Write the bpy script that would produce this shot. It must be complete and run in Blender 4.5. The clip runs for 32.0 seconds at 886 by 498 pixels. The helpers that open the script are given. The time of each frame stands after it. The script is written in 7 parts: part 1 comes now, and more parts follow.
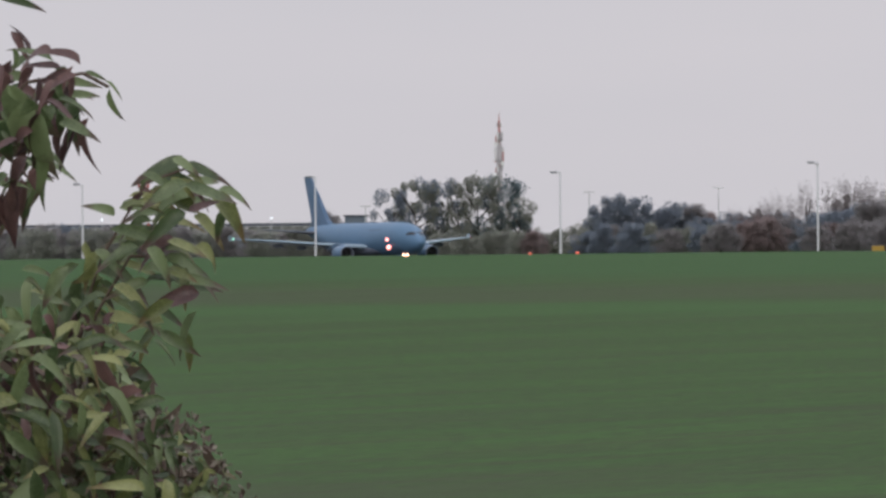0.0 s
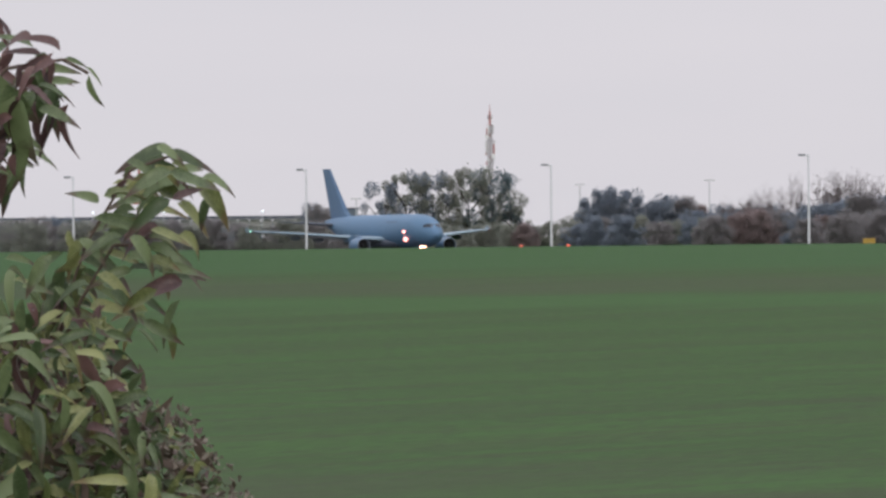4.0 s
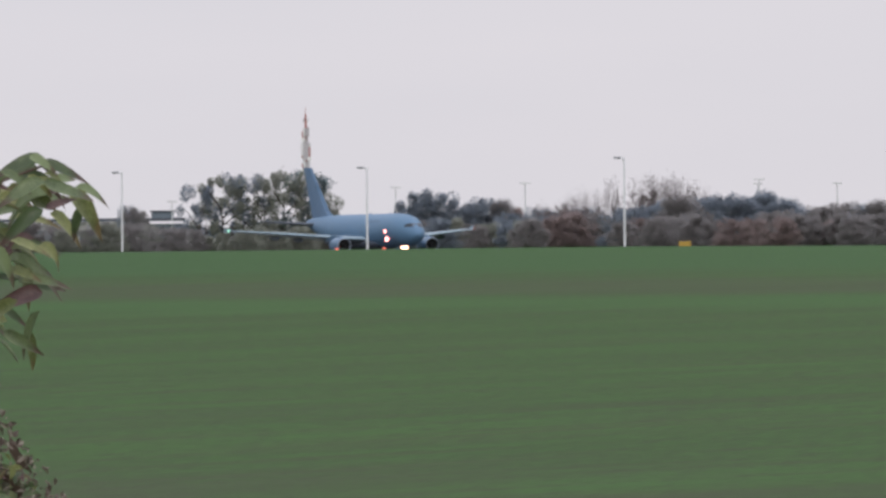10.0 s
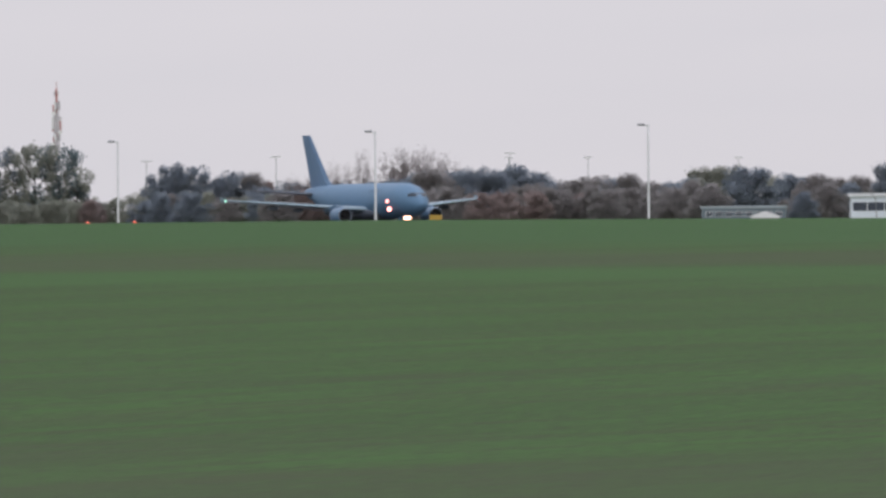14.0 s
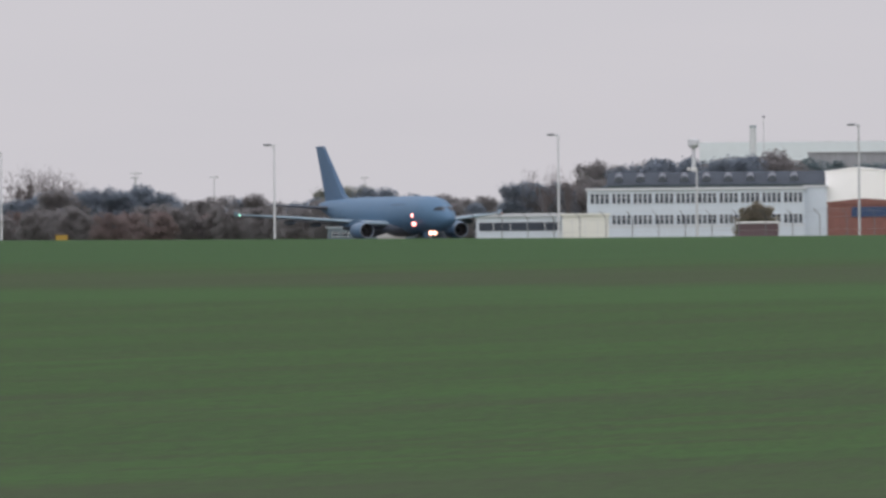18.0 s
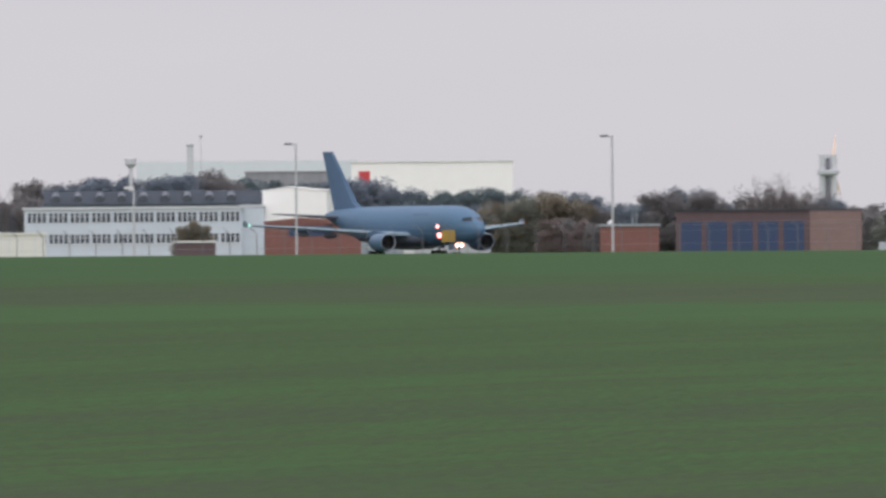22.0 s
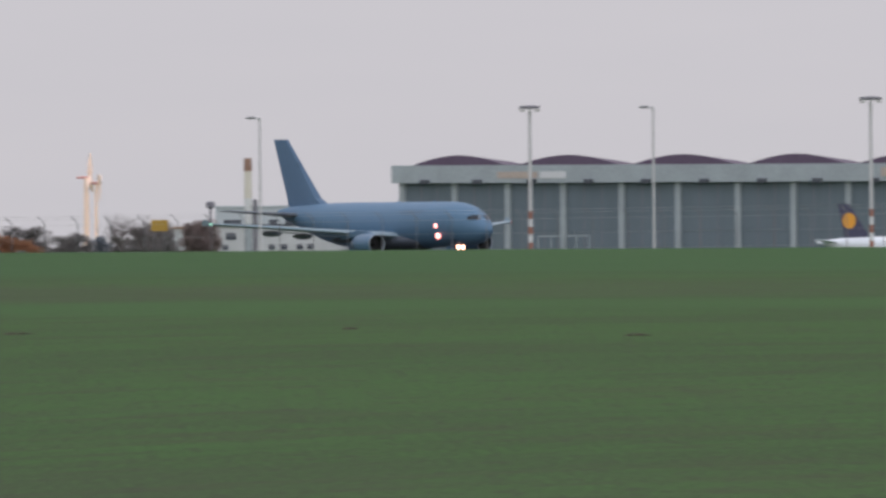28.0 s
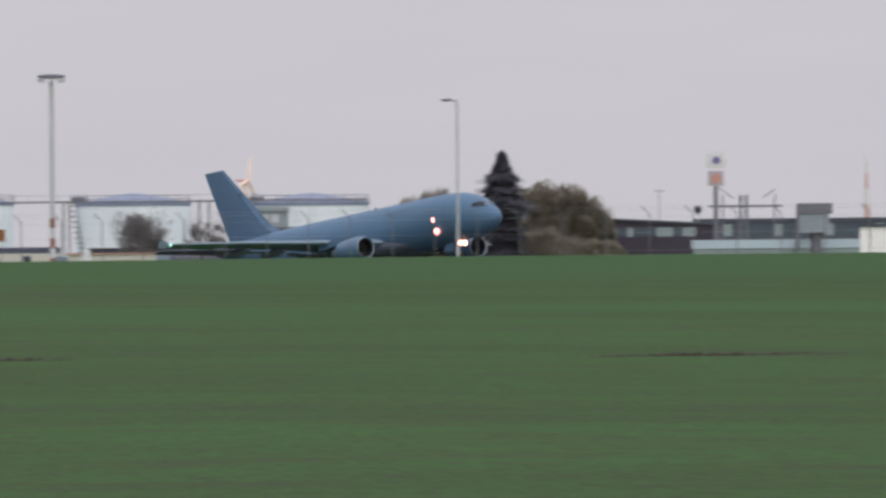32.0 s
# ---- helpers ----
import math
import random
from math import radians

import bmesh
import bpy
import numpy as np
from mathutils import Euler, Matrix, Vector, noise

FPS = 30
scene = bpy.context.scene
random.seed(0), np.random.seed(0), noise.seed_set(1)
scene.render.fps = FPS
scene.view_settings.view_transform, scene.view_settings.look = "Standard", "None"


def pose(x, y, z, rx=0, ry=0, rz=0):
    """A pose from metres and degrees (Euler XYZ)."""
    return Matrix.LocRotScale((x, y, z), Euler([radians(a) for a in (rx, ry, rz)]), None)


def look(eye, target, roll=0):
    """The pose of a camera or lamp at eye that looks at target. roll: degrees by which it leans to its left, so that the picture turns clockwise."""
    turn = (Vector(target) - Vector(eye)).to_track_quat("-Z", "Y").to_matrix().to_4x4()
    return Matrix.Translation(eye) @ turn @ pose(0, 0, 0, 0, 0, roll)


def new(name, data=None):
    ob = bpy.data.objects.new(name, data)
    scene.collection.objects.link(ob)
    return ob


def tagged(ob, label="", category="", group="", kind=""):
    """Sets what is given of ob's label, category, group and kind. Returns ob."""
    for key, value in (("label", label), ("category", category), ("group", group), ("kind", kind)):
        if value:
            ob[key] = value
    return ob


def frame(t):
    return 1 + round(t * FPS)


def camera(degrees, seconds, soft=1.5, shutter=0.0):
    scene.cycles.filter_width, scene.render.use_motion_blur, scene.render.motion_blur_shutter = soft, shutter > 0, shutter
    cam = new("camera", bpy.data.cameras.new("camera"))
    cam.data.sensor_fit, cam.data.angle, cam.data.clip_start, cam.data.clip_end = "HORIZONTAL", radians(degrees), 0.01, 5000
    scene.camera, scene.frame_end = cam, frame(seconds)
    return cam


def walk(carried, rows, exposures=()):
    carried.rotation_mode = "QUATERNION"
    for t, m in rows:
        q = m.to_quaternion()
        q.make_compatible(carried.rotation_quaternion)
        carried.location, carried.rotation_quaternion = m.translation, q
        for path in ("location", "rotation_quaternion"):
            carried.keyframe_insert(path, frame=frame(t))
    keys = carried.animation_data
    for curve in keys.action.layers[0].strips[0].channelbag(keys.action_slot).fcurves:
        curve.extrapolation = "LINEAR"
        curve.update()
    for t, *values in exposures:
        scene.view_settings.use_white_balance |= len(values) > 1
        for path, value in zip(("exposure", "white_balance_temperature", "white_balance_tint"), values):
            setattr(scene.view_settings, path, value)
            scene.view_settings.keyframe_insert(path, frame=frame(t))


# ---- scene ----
# Viewpoint: eye 1.7 m above a field that rises gently to a crest; the airfield lies level behind it.
EYE = Vector((0.0, 0.0, 2.0))


def way(b, e=0.0):
    """Unit direction of bearing b and elevation e, in degrees. Bearing 0 is -x, 90 is +y."""
    b, e = radians(b), radians(e)
    return Vector((-math.cos(b) * math.cos(e), math.sin(b) * math.cos(e), math.sin(e)))


def plan(b, r):
    """Place on the plan at bearing b and r metres from the viewpoint."""
    d = way(b)
    return d.x * r, d.y * r


cam = camera(2.9938, 32.0, soft=2.9, shutter=0.3)
walk(cam, [(t, look(EYE, EYE + 100 * way(b, e), roll)) for t, b, e, roll in (
    (0, 30.4792, 0.0248, -0.505), (0.5, 30.4573, 0.0329, -0.538), (1, 30.4467, -0.0318, -0.554), (1.5, 30.4944, -0.0722, -0.542), 
    (2, 30.4840, -0.1165, -0.540), (2.5, 30.4903, -0.0858, -0.509), (3, 30.4998, -0.0282, -0.567), (3.5, 30.4941, -0.0082, -0.545), 
    (5.5, 30.5743, 0.0183, -0.515), (6, 30.6197, 0.0155, -0.587), (6.5, 30.6573, -0.0040, -0.625), (7, 30.6896, -0.0519, -0.552), 
    (7.5, 30.6871, -0.0681, -0.441), (8, 30.7367, -0.0465, -0.413), (8.5, 30.7769, -0.0687, -0.407), (9, 30.8573, -0.0912, -0.440), 
    (9.5, 31.0036, -0.1145, -0.485), (10, 31.1325, 0.0036, -0.532), (10.5, 31.2208, 0.0656, -0.524), (11, 31.3068, 0.0212, -0.468), 
    (11.5, 31.3462, 0.0121, -0.494), (12, 31.4862, -0.0395, -0.496), (12.5, 31.5623, -0.0519, -0.467), (13, 31.7372, -0.0588, -0.530), 
    (13.5, 31.8692, -0.0849, -0.561), (14, 31.9735, -0.0932, -0.539), (14.5, 32.0725, -0.0385, -0.534), (16.5, 32.5717, 0.0503, -0.523), 
    (17, 32.7934, -0.0214, -0.567), (17.5, 33.0043, -0.0253, -0.600), (18, 33.2379, -0.0362, -0.524), (18.5, 33.4573, -0.0115, -0.544), 
    (19, 33.6963, 0.0816, -0.502), (19.5, 33.9185, 0.0737, -0.478), (20, 34.1628, 0.0396, -0.503), (20.5, 34.3684, 0.0242, -0.511), 
    (21, 34.6226, -0.0127, -0.526), (21.5, 34.8506, -0.0246, -0.505), (22, 35.1407, 0.0122, -0.492), (22.5, 35.4574, 0.0187, -0.476), 
    (23, 35.7679, 0.0408, -0.484), (23.5, 36.0629, 0.0613, -0.499), (24, 36.4331, 0.0203, -0.512), (24.5, 36.8668, 0.0947, -0.504), 
    (26.5, 38.4321, 0.0021, -0.491), (27, 38.8392, 0.0308, -0.509), (27.5, 39.3968, 0.0323, -0.524), (28, 39.9080, -0.0080, -0.521), 
    (28.5, 40.4911, -0.0071, -0.539), (29, 41.0357, -0.0496, -0.520), (29.5, 41.8051, -0.0490, -0.480), (30, 42.3831, -0.0412, -0.515), 
    (30.5, 42.9154, -0.0380, -0.517), (31, 43.4966, -0.0035, -0.565), (31.5, 44.2770, 0.0033, -0.509), (32, 45.0457, 0.0160, -0.525),)],
     exposures=((0, -0.13), (1.3, -0.07), (2, 0.04), (3, 0.08), (5.5, -0.04), (7, -0.12), (8, -0.05), (9, 0.0), (10, 0.09), (11, -0.16), (12.4, -0.09), (13.2, -0.01), (14.3, 0.04), (16.5, -0.26), (18, -0.14), (19, -0.17), (20, -0.26), (21, -0.2), (22, -0.06), (23, -0.16), (24, -0.22), (26.5, -0.22), (27, -0.26), (28, -0.18), (28.7, 0.02), (30.3, 0.03), (31, -0.14), (32, -0.18)))

# ---- world and light: dull evening overcast, a weak wide sun low behind the viewpoint ----
SUN_B, SUN_E = 215.0, 12.0
world = bpy.data.worlds.new("overcast")
scene.world = world
world.use_nodes = True
wn, wl = world.node_tree.nodes, world.node_tree.links
wn.clear()
w_out = wn.new("ShaderNodeOutputWorld")
w_bg = wn.new("ShaderNodeBackground")
w_sky = wn.new("ShaderNodeTexSky")
w_sky.sky_type, w_sky.sun_disc = "NISHITA", False
w_sky.sun_elevation, w_sky.sun_rotation = radians(SUN_E), radians(270 + SUN_B - 180)
w_sep = wn.new("ShaderNodeSeparateXYZ")
w_ramp = wn.new("ShaderNodeMapRange")
w_ramp.inputs["From Min"].default_value, w_ramp.inputs["From Max"].default_value = 0.0, 1.0
w_ramp.inputs["To Min"].default_value, w_ramp.inputs["To Max"].default_value = 1.0, 2.7
w_map = wn.new("ShaderNodeMapping")
w_map.inputs["Scale"].default_value = (22, 22, 150)
w_noise = wn.new("ShaderNodeTexNoise")
w_noise.inputs["Scale"].default_value, w_noise.inputs["Detail"].default_value = 1.0, 3.0
w_col = wn.new("ShaderNodeMix")
w_col.data_type = "RGBA"
w_col.inputs[6].default_value = (0.592, 0.592, 0.650, 1)
w_col.inputs[7].default_value = (0.657, 0.641, 0.690, 1)
w_mul = wn.new("ShaderNodeVectorMath")
w_mul.operation = "SCALE"
w_mix = wn.new("ShaderNodeMix")
w_mix.data_type = "RGBA"
w_mix.inputs[0].default_value = 0.0004
w_tex = wn.new("ShaderNodeTexCoord")
wl.new(w_tex.outputs["Generated"], w_sep.inputs[0])
wl.new(w_sep.outputs["Z"], w_ramp.inputs["Value"])
wl.new(w_tex.outputs["Generated"], w_map.inputs["Vector"])
wl.new(w_map.outputs[0], w_noise.inputs["Vector"])
wl.new(w_noise.outputs[0], w_col.inputs[0])
wl.new(w_col.outputs[2], w_mul.inputs[0])
wl.new(w_ramp.outputs[0], w_mul.inputs["Scale"])
wl.new(w_mul.outputs[0], w_mix.inputs[6])
wl.new(w_sky.outputs[0], w_mix.inputs[7])
wl.new(w_mix.outputs[2], w_bg.inputs["Color"])
w_bg.inputs["Strength"].default_value = 1.0
wl.new(w_bg.outputs[0], w_out.inputs[0])

sun = new("sun", bpy.data.lights.new("sun", "SUN"))
sun.data.energy, sun.data.angle, sun.data.color = 0.7, radians(12), (1.0, 0.91, 0.83)
sun.matrix_world = look(Vector((0, 0, 0)), -way(SUN_B, SUN_E))


# ---- materials ----
def material(name, color, rough=0.7, metal=0.0, vary=0.12, scale=1.0, bump=0.0, emit=0.0, emit_color=None, rand=0.0, stretch=(1, 1, 1), coords="Object", second=None, spec=0.4, island=False):
    m = bpy.data.materials.new(name)
    m.use_nodes = True
    n, l = m.node_tree.nodes, m.node_tree.links
    b = n["Principled BSDF"]
    b.inputs["Roughness"].default_value, b.inputs["Metallic"].default_value = rough, metal
    b.inputs["Specular IOR Level"].default_value = spec
    tex = n.new("ShaderNodeTexCoord")
    mp = n.new("ShaderNodeMapping")
    mp.inputs["Scale"].default_value = stretch
    l.new(tex.outputs[coords], mp.inputs["Vector"])
    big, small = n.new("ShaderNodeTexNoise"), n.new("ShaderNodeTexNoise")
    big.inputs["Scale"].default_value, small.inputs["Scale"].default_value = scale, scale * 9
    big.inputs["Detail"].default_value = small.inputs["Detail"].default_value = 4
    for q in (big, small):
        l.new(mp.outputs[0], q.inputs["Vector"])
    add = n.new("ShaderNodeMath")
    add.operation = "ADD"
    half = n.new("ShaderNodeMath")
    half.operation, half.inputs[1].default_value = "MULTIPLY", 0.5
    l.new(big.outputs[0], add.inputs[0])
    l.new(small.outputs[0], add.inputs[1])
    l.new(add.outputs[0], half.inputs[0])
    fac = half.outputs[0]
    if rand:
        info = n.new("ShaderNodeObjectInfo")
        ra = n.new("ShaderNodeMath")
        ra.operation, ra.inputs[1].default_value = "MULTIPLY_ADD", rand
        l.new(info.outputs["Random"], ra.inputs[0])
        l.new(fac, ra.inputs[2])
        sb = n.new("ShaderNodeMath")
        sb.operation, sb.inputs[1].default_value = "SUBTRACT", rand / 2
        l.new(ra.outputs[0], sb.inputs[0])
        fac = sb.outputs[0]
    if island:
        geo = n.new("ShaderNodeNewGeometry")
        ia = n.new("ShaderNodeMath")
        ia.operation, ia.inputs[1].default_value = "MULTIPLY_ADD", 0.5
        l.new(geo.outputs["Random Per Island"], ia.inputs[0])
        l.new(fac, ia.inputs[2])
        ib = n.new("ShaderNodeMath")
        ib.operation, ib.inputs[1].default_value = "SUBTRACT", 0.25
        l.new(ia.outputs[0], ib.inputs[0])
        fac = ib.outputs[0]
    rng = n.new("ShaderNodeMapRange")
    rng.inputs["From Min"].default_value, rng.inputs["From Max"].default_value = 0.3, 0.7
    l.new(fac, rng.inputs["Value"])
    mix = n.new("ShaderNodeMix")
    mix.data_type = "RGBA"
    l.new(rng.outputs[0], mix.inputs[0])
    hi = second if second else [min(1, c * (1 + vary)) for c in color]
    lo = color if second else [c * (1 - vary) for c in color]
    mix.inputs[6].default_value, mix.inputs[7].default_value = (*lo, 1), (*hi, 1)
    l.new(mix.outputs[2], b.inputs["Base Color"])
    if bump:
        bp = n.new("ShaderNodeBump")
        bp.inputs["Strength"].default_value = bump
        l.new(small.outputs[0], bp.inputs["Height"])
        l.new(bp.outputs[0], b.inputs["Normal"])
    if emit:
        b.inputs["Emission Color"].default_value = (*(emit_color or color), 1)
        b.inputs["Emission Strength"].default_value = emit
    return m


def let_light_through(m, share_of):
    """Thin leaves pass part of the light on."""
    n, l = m.node_tree.nodes, m.node_tree.links
    out, skin = n["Material Output"], n["Principled BSDF"]
    thin, both = n.new("ShaderNodeBsdfTranslucent"), n.new("ShaderNodeMixShader")
    both.inputs[0].default_value = share_of
    l.new(skin.inputs["Base Color"].links[0].from_socket, thin.inputs["Color"])
    l.new(skin.outputs[0], both.inputs[1])
    l.new(thin.outputs[0], both.inputs[2])
    l.new(both.outputs[0], out.inputs["Surface"])


# ---- mesh helpers ----
def box(bm, x, y, z, sx, sy, sz, rz=0.0, bevel=0.0):
    """A box with its centre at x, y and its base at z."""
    made = bmesh.ops.create_cube(bm, size=1, matrix=Matrix.Translation((x, y, z + sz / 2)) @ Matrix.Rotation(rz, 4, "Z") @ Matrix.Diagonal((sx, sy, sz, 1)))
    if bevel:
        edges = list({e for v in made["verts"] for e in v.link_edges})
        bmesh.ops.bevel(bm, geom=edges, offset=bevel, segments=1, affect="EDGES")
    return bm


def tube(bm, a, b, r0, r1=None, n=10, caps=True):
    a, b = Vector(a), Vector(b)
    r1 = r0 if r1 is None else r1
    q = (b - a).to_track_quat("Z", "Y").to_matrix()
    rings = []
    for p, r in ((a, r0), (b, r1)):
        rings.append([bm.verts.new(p + q @ Vector((r * math.cos(2 * math.pi * i / n), r * math.sin(2 * math.pi * i / n), 0))) for i in range(n)])
    for i in range(n):
        bm.faces.new((rings[0][i], rings[0][(i + 1) % n], rings[1][(i + 1) % n], rings[1][i]))
    if caps:
        bm.faces.new(rings[0][::-1])
        bm.faces.new(rings[1])
    return bm


def loft(bm, rings, close=True, caps=True):
    """Skin a row of rings of points."""
    vs = [[bm.verts.new(p) for p in ring] for ring in rings]
    n = len(vs[0])
    for a, b in zip(vs, vs[1:]):
        for i in range(n if close else n - 1):
            bm.faces.new((a[i], a[(i + 1) % n], b[(i + 1) % n], b[i]))
    if caps:
        bm.faces.new(vs[0][::-1])
        bm.faces.new(vs[-1])
    return bm


def lathe(bm, profile, origin=(0, 0, 0), axis="Z", n=24, caps=True):
    """Turn a profile of (radius, height) round an axis."""
    o = Vector(origin)
    rings = []
    for r, h in profile:
        ring = []
        for i in range(n):
            c, s = r * math.cos(2 * math.pi * i / n), r * math.sin(2 * math.pi * i / n)
            ring.append(o + (Vector((c, s, h)) if axis == "Z" else Vector((h, c, s))))
        rings.append(ring)
    return loft(bm, rings, True, caps)


def part(name, bm, mat, parent=None, label="", smooth=False):
    bmesh.ops.recalc_face_normals(bm, faces=bm.faces)
    me = bpy.data.meshes.new(name)
    bm.to_mesh(me)
    bm.free()
    me.materials.append(mat)
    if smooth:
        me.shade_smooth()
    ob = new(name, me)
    ob.parent = parent
    if label:
        tagged(ob, label)
    return ob


def share(name, ob, m, parent):
    """Another object on the same mesh."""
    o = new(name, ob.data)
    o.parent, o.matrix_basis = parent, m
    return o


def thing(name, m, label, category, group=""):
    e = new(name)
    e.matrix_basis = m
    e.empty_display_size = 0.5
    return tagged(e, label, category, group)


def B():
    return bmesh.new()


# ---- lie of the land ----
RUNWAY_P, RUNWAY_A = Vector((-1864.8, 1340.0)), radians(-6.5)
SWELL_AT = (-560, -497, -440, -337, -254, -174, -100, -50, 17, 100, 220, 317, 385, 457, 530, 610, 900)
SWELL_Z = (0.2, 0.4, 0.55, 0.65, 0.8, 0.95, 1.12, 1.1, 0.85, 0.6, 0.2, 0.0, -0.2, -0.45, -0.7, -0.95, -1.1)


def swell(b):
    """Height of the airfield along the bearing b: level but for a slight swell of the runway."""
    d, n = way(b), Vector((-math.sin(RUNWAY_A), math.cos(RUNWAY_A)))
    r = RUNWAY_P.dot(n) / max(0.15, d.x * n.x + d.y * n.y)
    return float(np.interp((d.x * r - RUNWAY_P.x) / math.cos(RUNWAY_A), SWELL_AT, SWELL_Z))


def ease(k):
    k = min(1.0, max(0.0, k))
    return k * k * (3 - 2 * k)


def ground_z(x, y):
    """Height of the land: the field, its crest, the fenced strip, then the airfield."""
    r = math.hypot(x, y)
    b = math.degrees(math.atan2(y, -x))
    rise = float(np.interp(b, (27, 29.3, 31.7, 33.7, 35.8, 39.9, 42.4, 45, 47), (0.00004, 0.00008, 0.00015, 0.0, 0.0, -0.00014, -0.00026, -0.00012, -0.0001)))
    rc = 500.0
    if r <= rc:
        return 0.3 + (1.7 + rise * rc) * r / rc - 0.02 * max(0.0, (r - 430) / 70) ** 2
    top = 1.98 + rise * rc
    strip = float(np.interp(b, (29, 33.5, 42.8, 46), (0.3, 0.5, 1.1, 1.2)))
    z = top + (strip - top) * ease((r - rc) / 320)
    return z + (swell(b) - z) * ease((r - 1200) / 350)


def on_ground(b, r, rz=0.0, sink=0.0):
    x, y = plan(b, r)
    return pose(x, y, ground_z(x, y) - sink, 0, 0, rz)


def facing(b):
    """Turn about z that points a thing's -y side at the viewpoint."""
    return 90.0 - b


def make_ground():
    bears = list(np.arange(24, 50.01, 0.25)) + list(np.arange(54, 384, 6.0))
    radii = [0.5, 4, 10, 20, 35, 55] + list(np.arange(75, 500, 12.5)) + list(np.arange(500, 860, 15)) + list(np.arange(900, 2900, 80)) + [3200, 3600, 4200, 4900]
    verts, faces = [], []
    for r in radii:
        for b in bears:
            x, y = plan(b, r)
            verts.append((x, y, ground_z(x, y)))
    n = len(bears)
    for i in range(len(radii) - 1):
        for j in range(n):
            faces.append((i * n + j, i * n + (j + 1) % n, (i + 1) * n + (j + 1) % n, (i + 1) * n + j))
    faces.append(tuple(range(n))[::-1])
    me = bpy.data.meshes.new("ground")
    me.from_pydata(verts, [], faces)
    me.shade_smooth()
    ob = new("ground", me)
    me.materials.append(field_material())
    return tagged(ob, "wide green field of young grass with brown streaks", "field", kind="structure")


def field_material():
    m = bpy.data.materials.new("field_grass")
    m.use_nodes = True
    n, l = m.node_tree.nodes, m.node_tree.links
    b = n["Principled BSDF"]
    b.inputs["Roughness"].default_value = 0.95
    b.inputs["Specular IOR Level"].default_value = 0.1
    tex = n.new("ShaderNodeTexCoord")

    def dot(v):
        q = n.new("ShaderNodeVectorMath")
        q.operation, q.inputs[1].default_value = "DOT_PRODUCT", v
        l.new(tex.outputs["Object"], q.inputs[0])
        return q.outputs["Value"]

    def times(a, k):
        q = n.new("ShaderNodeMath")
        q.operation, q.inputs[1].default_value = "MULTIPLY", k
        l.new(a, q.inputs[0])
        return q.outputs[0]

    fwd, side = way(38.5), way(128.5)
    depth, across = dot(tuple(fwd)), dot(tuple(side))

    def add(a, c):
        q = n.new("ShaderNodeMath")
        q.operation = "ADD"
        l.new(a, q.inputs[0])
        l.new(c, q.inputs[1])
        return q.outputs[0]

    def noise_at(along, aside, detail=4.0):
        c = n.new("ShaderNodeCombineXYZ")
        l.new(times(depth, along), c.inputs[0])
        l.new(times(across, aside), c.inputs[1])
        q = n.new("ShaderNodeTexNoise")
        q.inputs["Scale"].default_value, q.inputs["Detail"].default_value = 1.0, detail
        l.new(c.outputs[0], q.inputs["Vector"])
        return q.outputs[0]

    def ramp(value, lo, hi):
        r = n.new("ShaderNodeMapRange")
        r.inputs["From Min"].default_value, r.inputs["From Max"].default_value = lo, hi
        l.new(value, r.inputs["Value"])
        return r.outputs[0]

    def blend(f, a, c):
        x = n.new("ShaderNodeMix")
        x.data_type = "RGBA"
        l.new(f, x.inputs[0])
        for k, v in ((6, a), (7, c)):
            if isinstance(v, tuple):
                x.inputs[k].default_value = (*v, 1)
            else:
                l.new(v, x.inputs[k])
        return x.outputs[2]

    # drill rows run across the view: long aside, short along the way
    # the rows wander a little with the lie of the ground and run aslant, in a wide arc
    depth = add(depth, times(noise_at(0.006, 0.028, 2), 40.0))
    plain_depth = depth
    square = n.new("ShaderNodeMath")
    square.operation = "MULTIPLY"
    l.new(across, square.inputs[0])
    l.new(across, square.inputs[1])
    depth = add(add(depth, times(across, -2.0)), times(square.outputs[0], 0.085))
    swath = noise_at(0.055, 0.05, 3)
    streak = noise_at(0.22, 0.16, 4)
    fine = noise_at(0.75, 0.55, 4)
    thin = noise_at(2.6, 2.4, 4)
    clump = noise_at(6.0, 7.0, 4)
    blades = noise_at(1.6, 13.0, 3)
    drill = noise_at(0.42, 0.30, 5)
    gaps = noise_at(1.1, 0.8, 5)
    specks = noise_at(1.3, 4.2, 4)
    depth = plain_depth
    # denser growth towards one side of the field
    lush = ramp(across, -10.0, 12.0)
    green = blend(ramp(clump, 0.32, 0.68), (0.0270, 0.0621, 0.0155), (0.0373, 0.0827, 0.0206))
    green = blend(ramp(swath, 0.43, 0.57), green, (0.0372, 0.0915, 0.0205))
    green = blend(times(ramp(streak, 0.49, 0.66), 0.42), green, (0.0409, 0.1005, 0.0221))
    col = blend(times(ramp(fine, 0.50, 0.68), 0.48), green, (0.0366, 0.0591, 0.0191))
    col = blend(times(ramp(thin, 0.50, 0.66), 0.50), col, (0.0356, 0.0571, 0.0199))
    col = blend(times(ramp(streak, 0.51, 0.38), 0.45), col, (0.0437, 0.0571, 0.0269))
    col = blend(times(ramp(clump, 0.52, 0.66), 0.5), col, (0.0270, 0.0420, 0.0180))
    col = blend(times(lush, 0.38), col, green)
    col = blend(times(ramp(blades, 0.52, 0.70), 0.65), col, (0.0230, 0.0400, 0.0140))
    col = blend(times(ramp(blades, 0.48, 0.30), 0.6), col, (0.0460, 0.1120, 0.0260))
    # thin brown drill rows and short bare gaps
    col = blend(times(ramp(drill, 0.555, 0.625), 0.46), col, (0.0440, 0.0540, 0.0255))
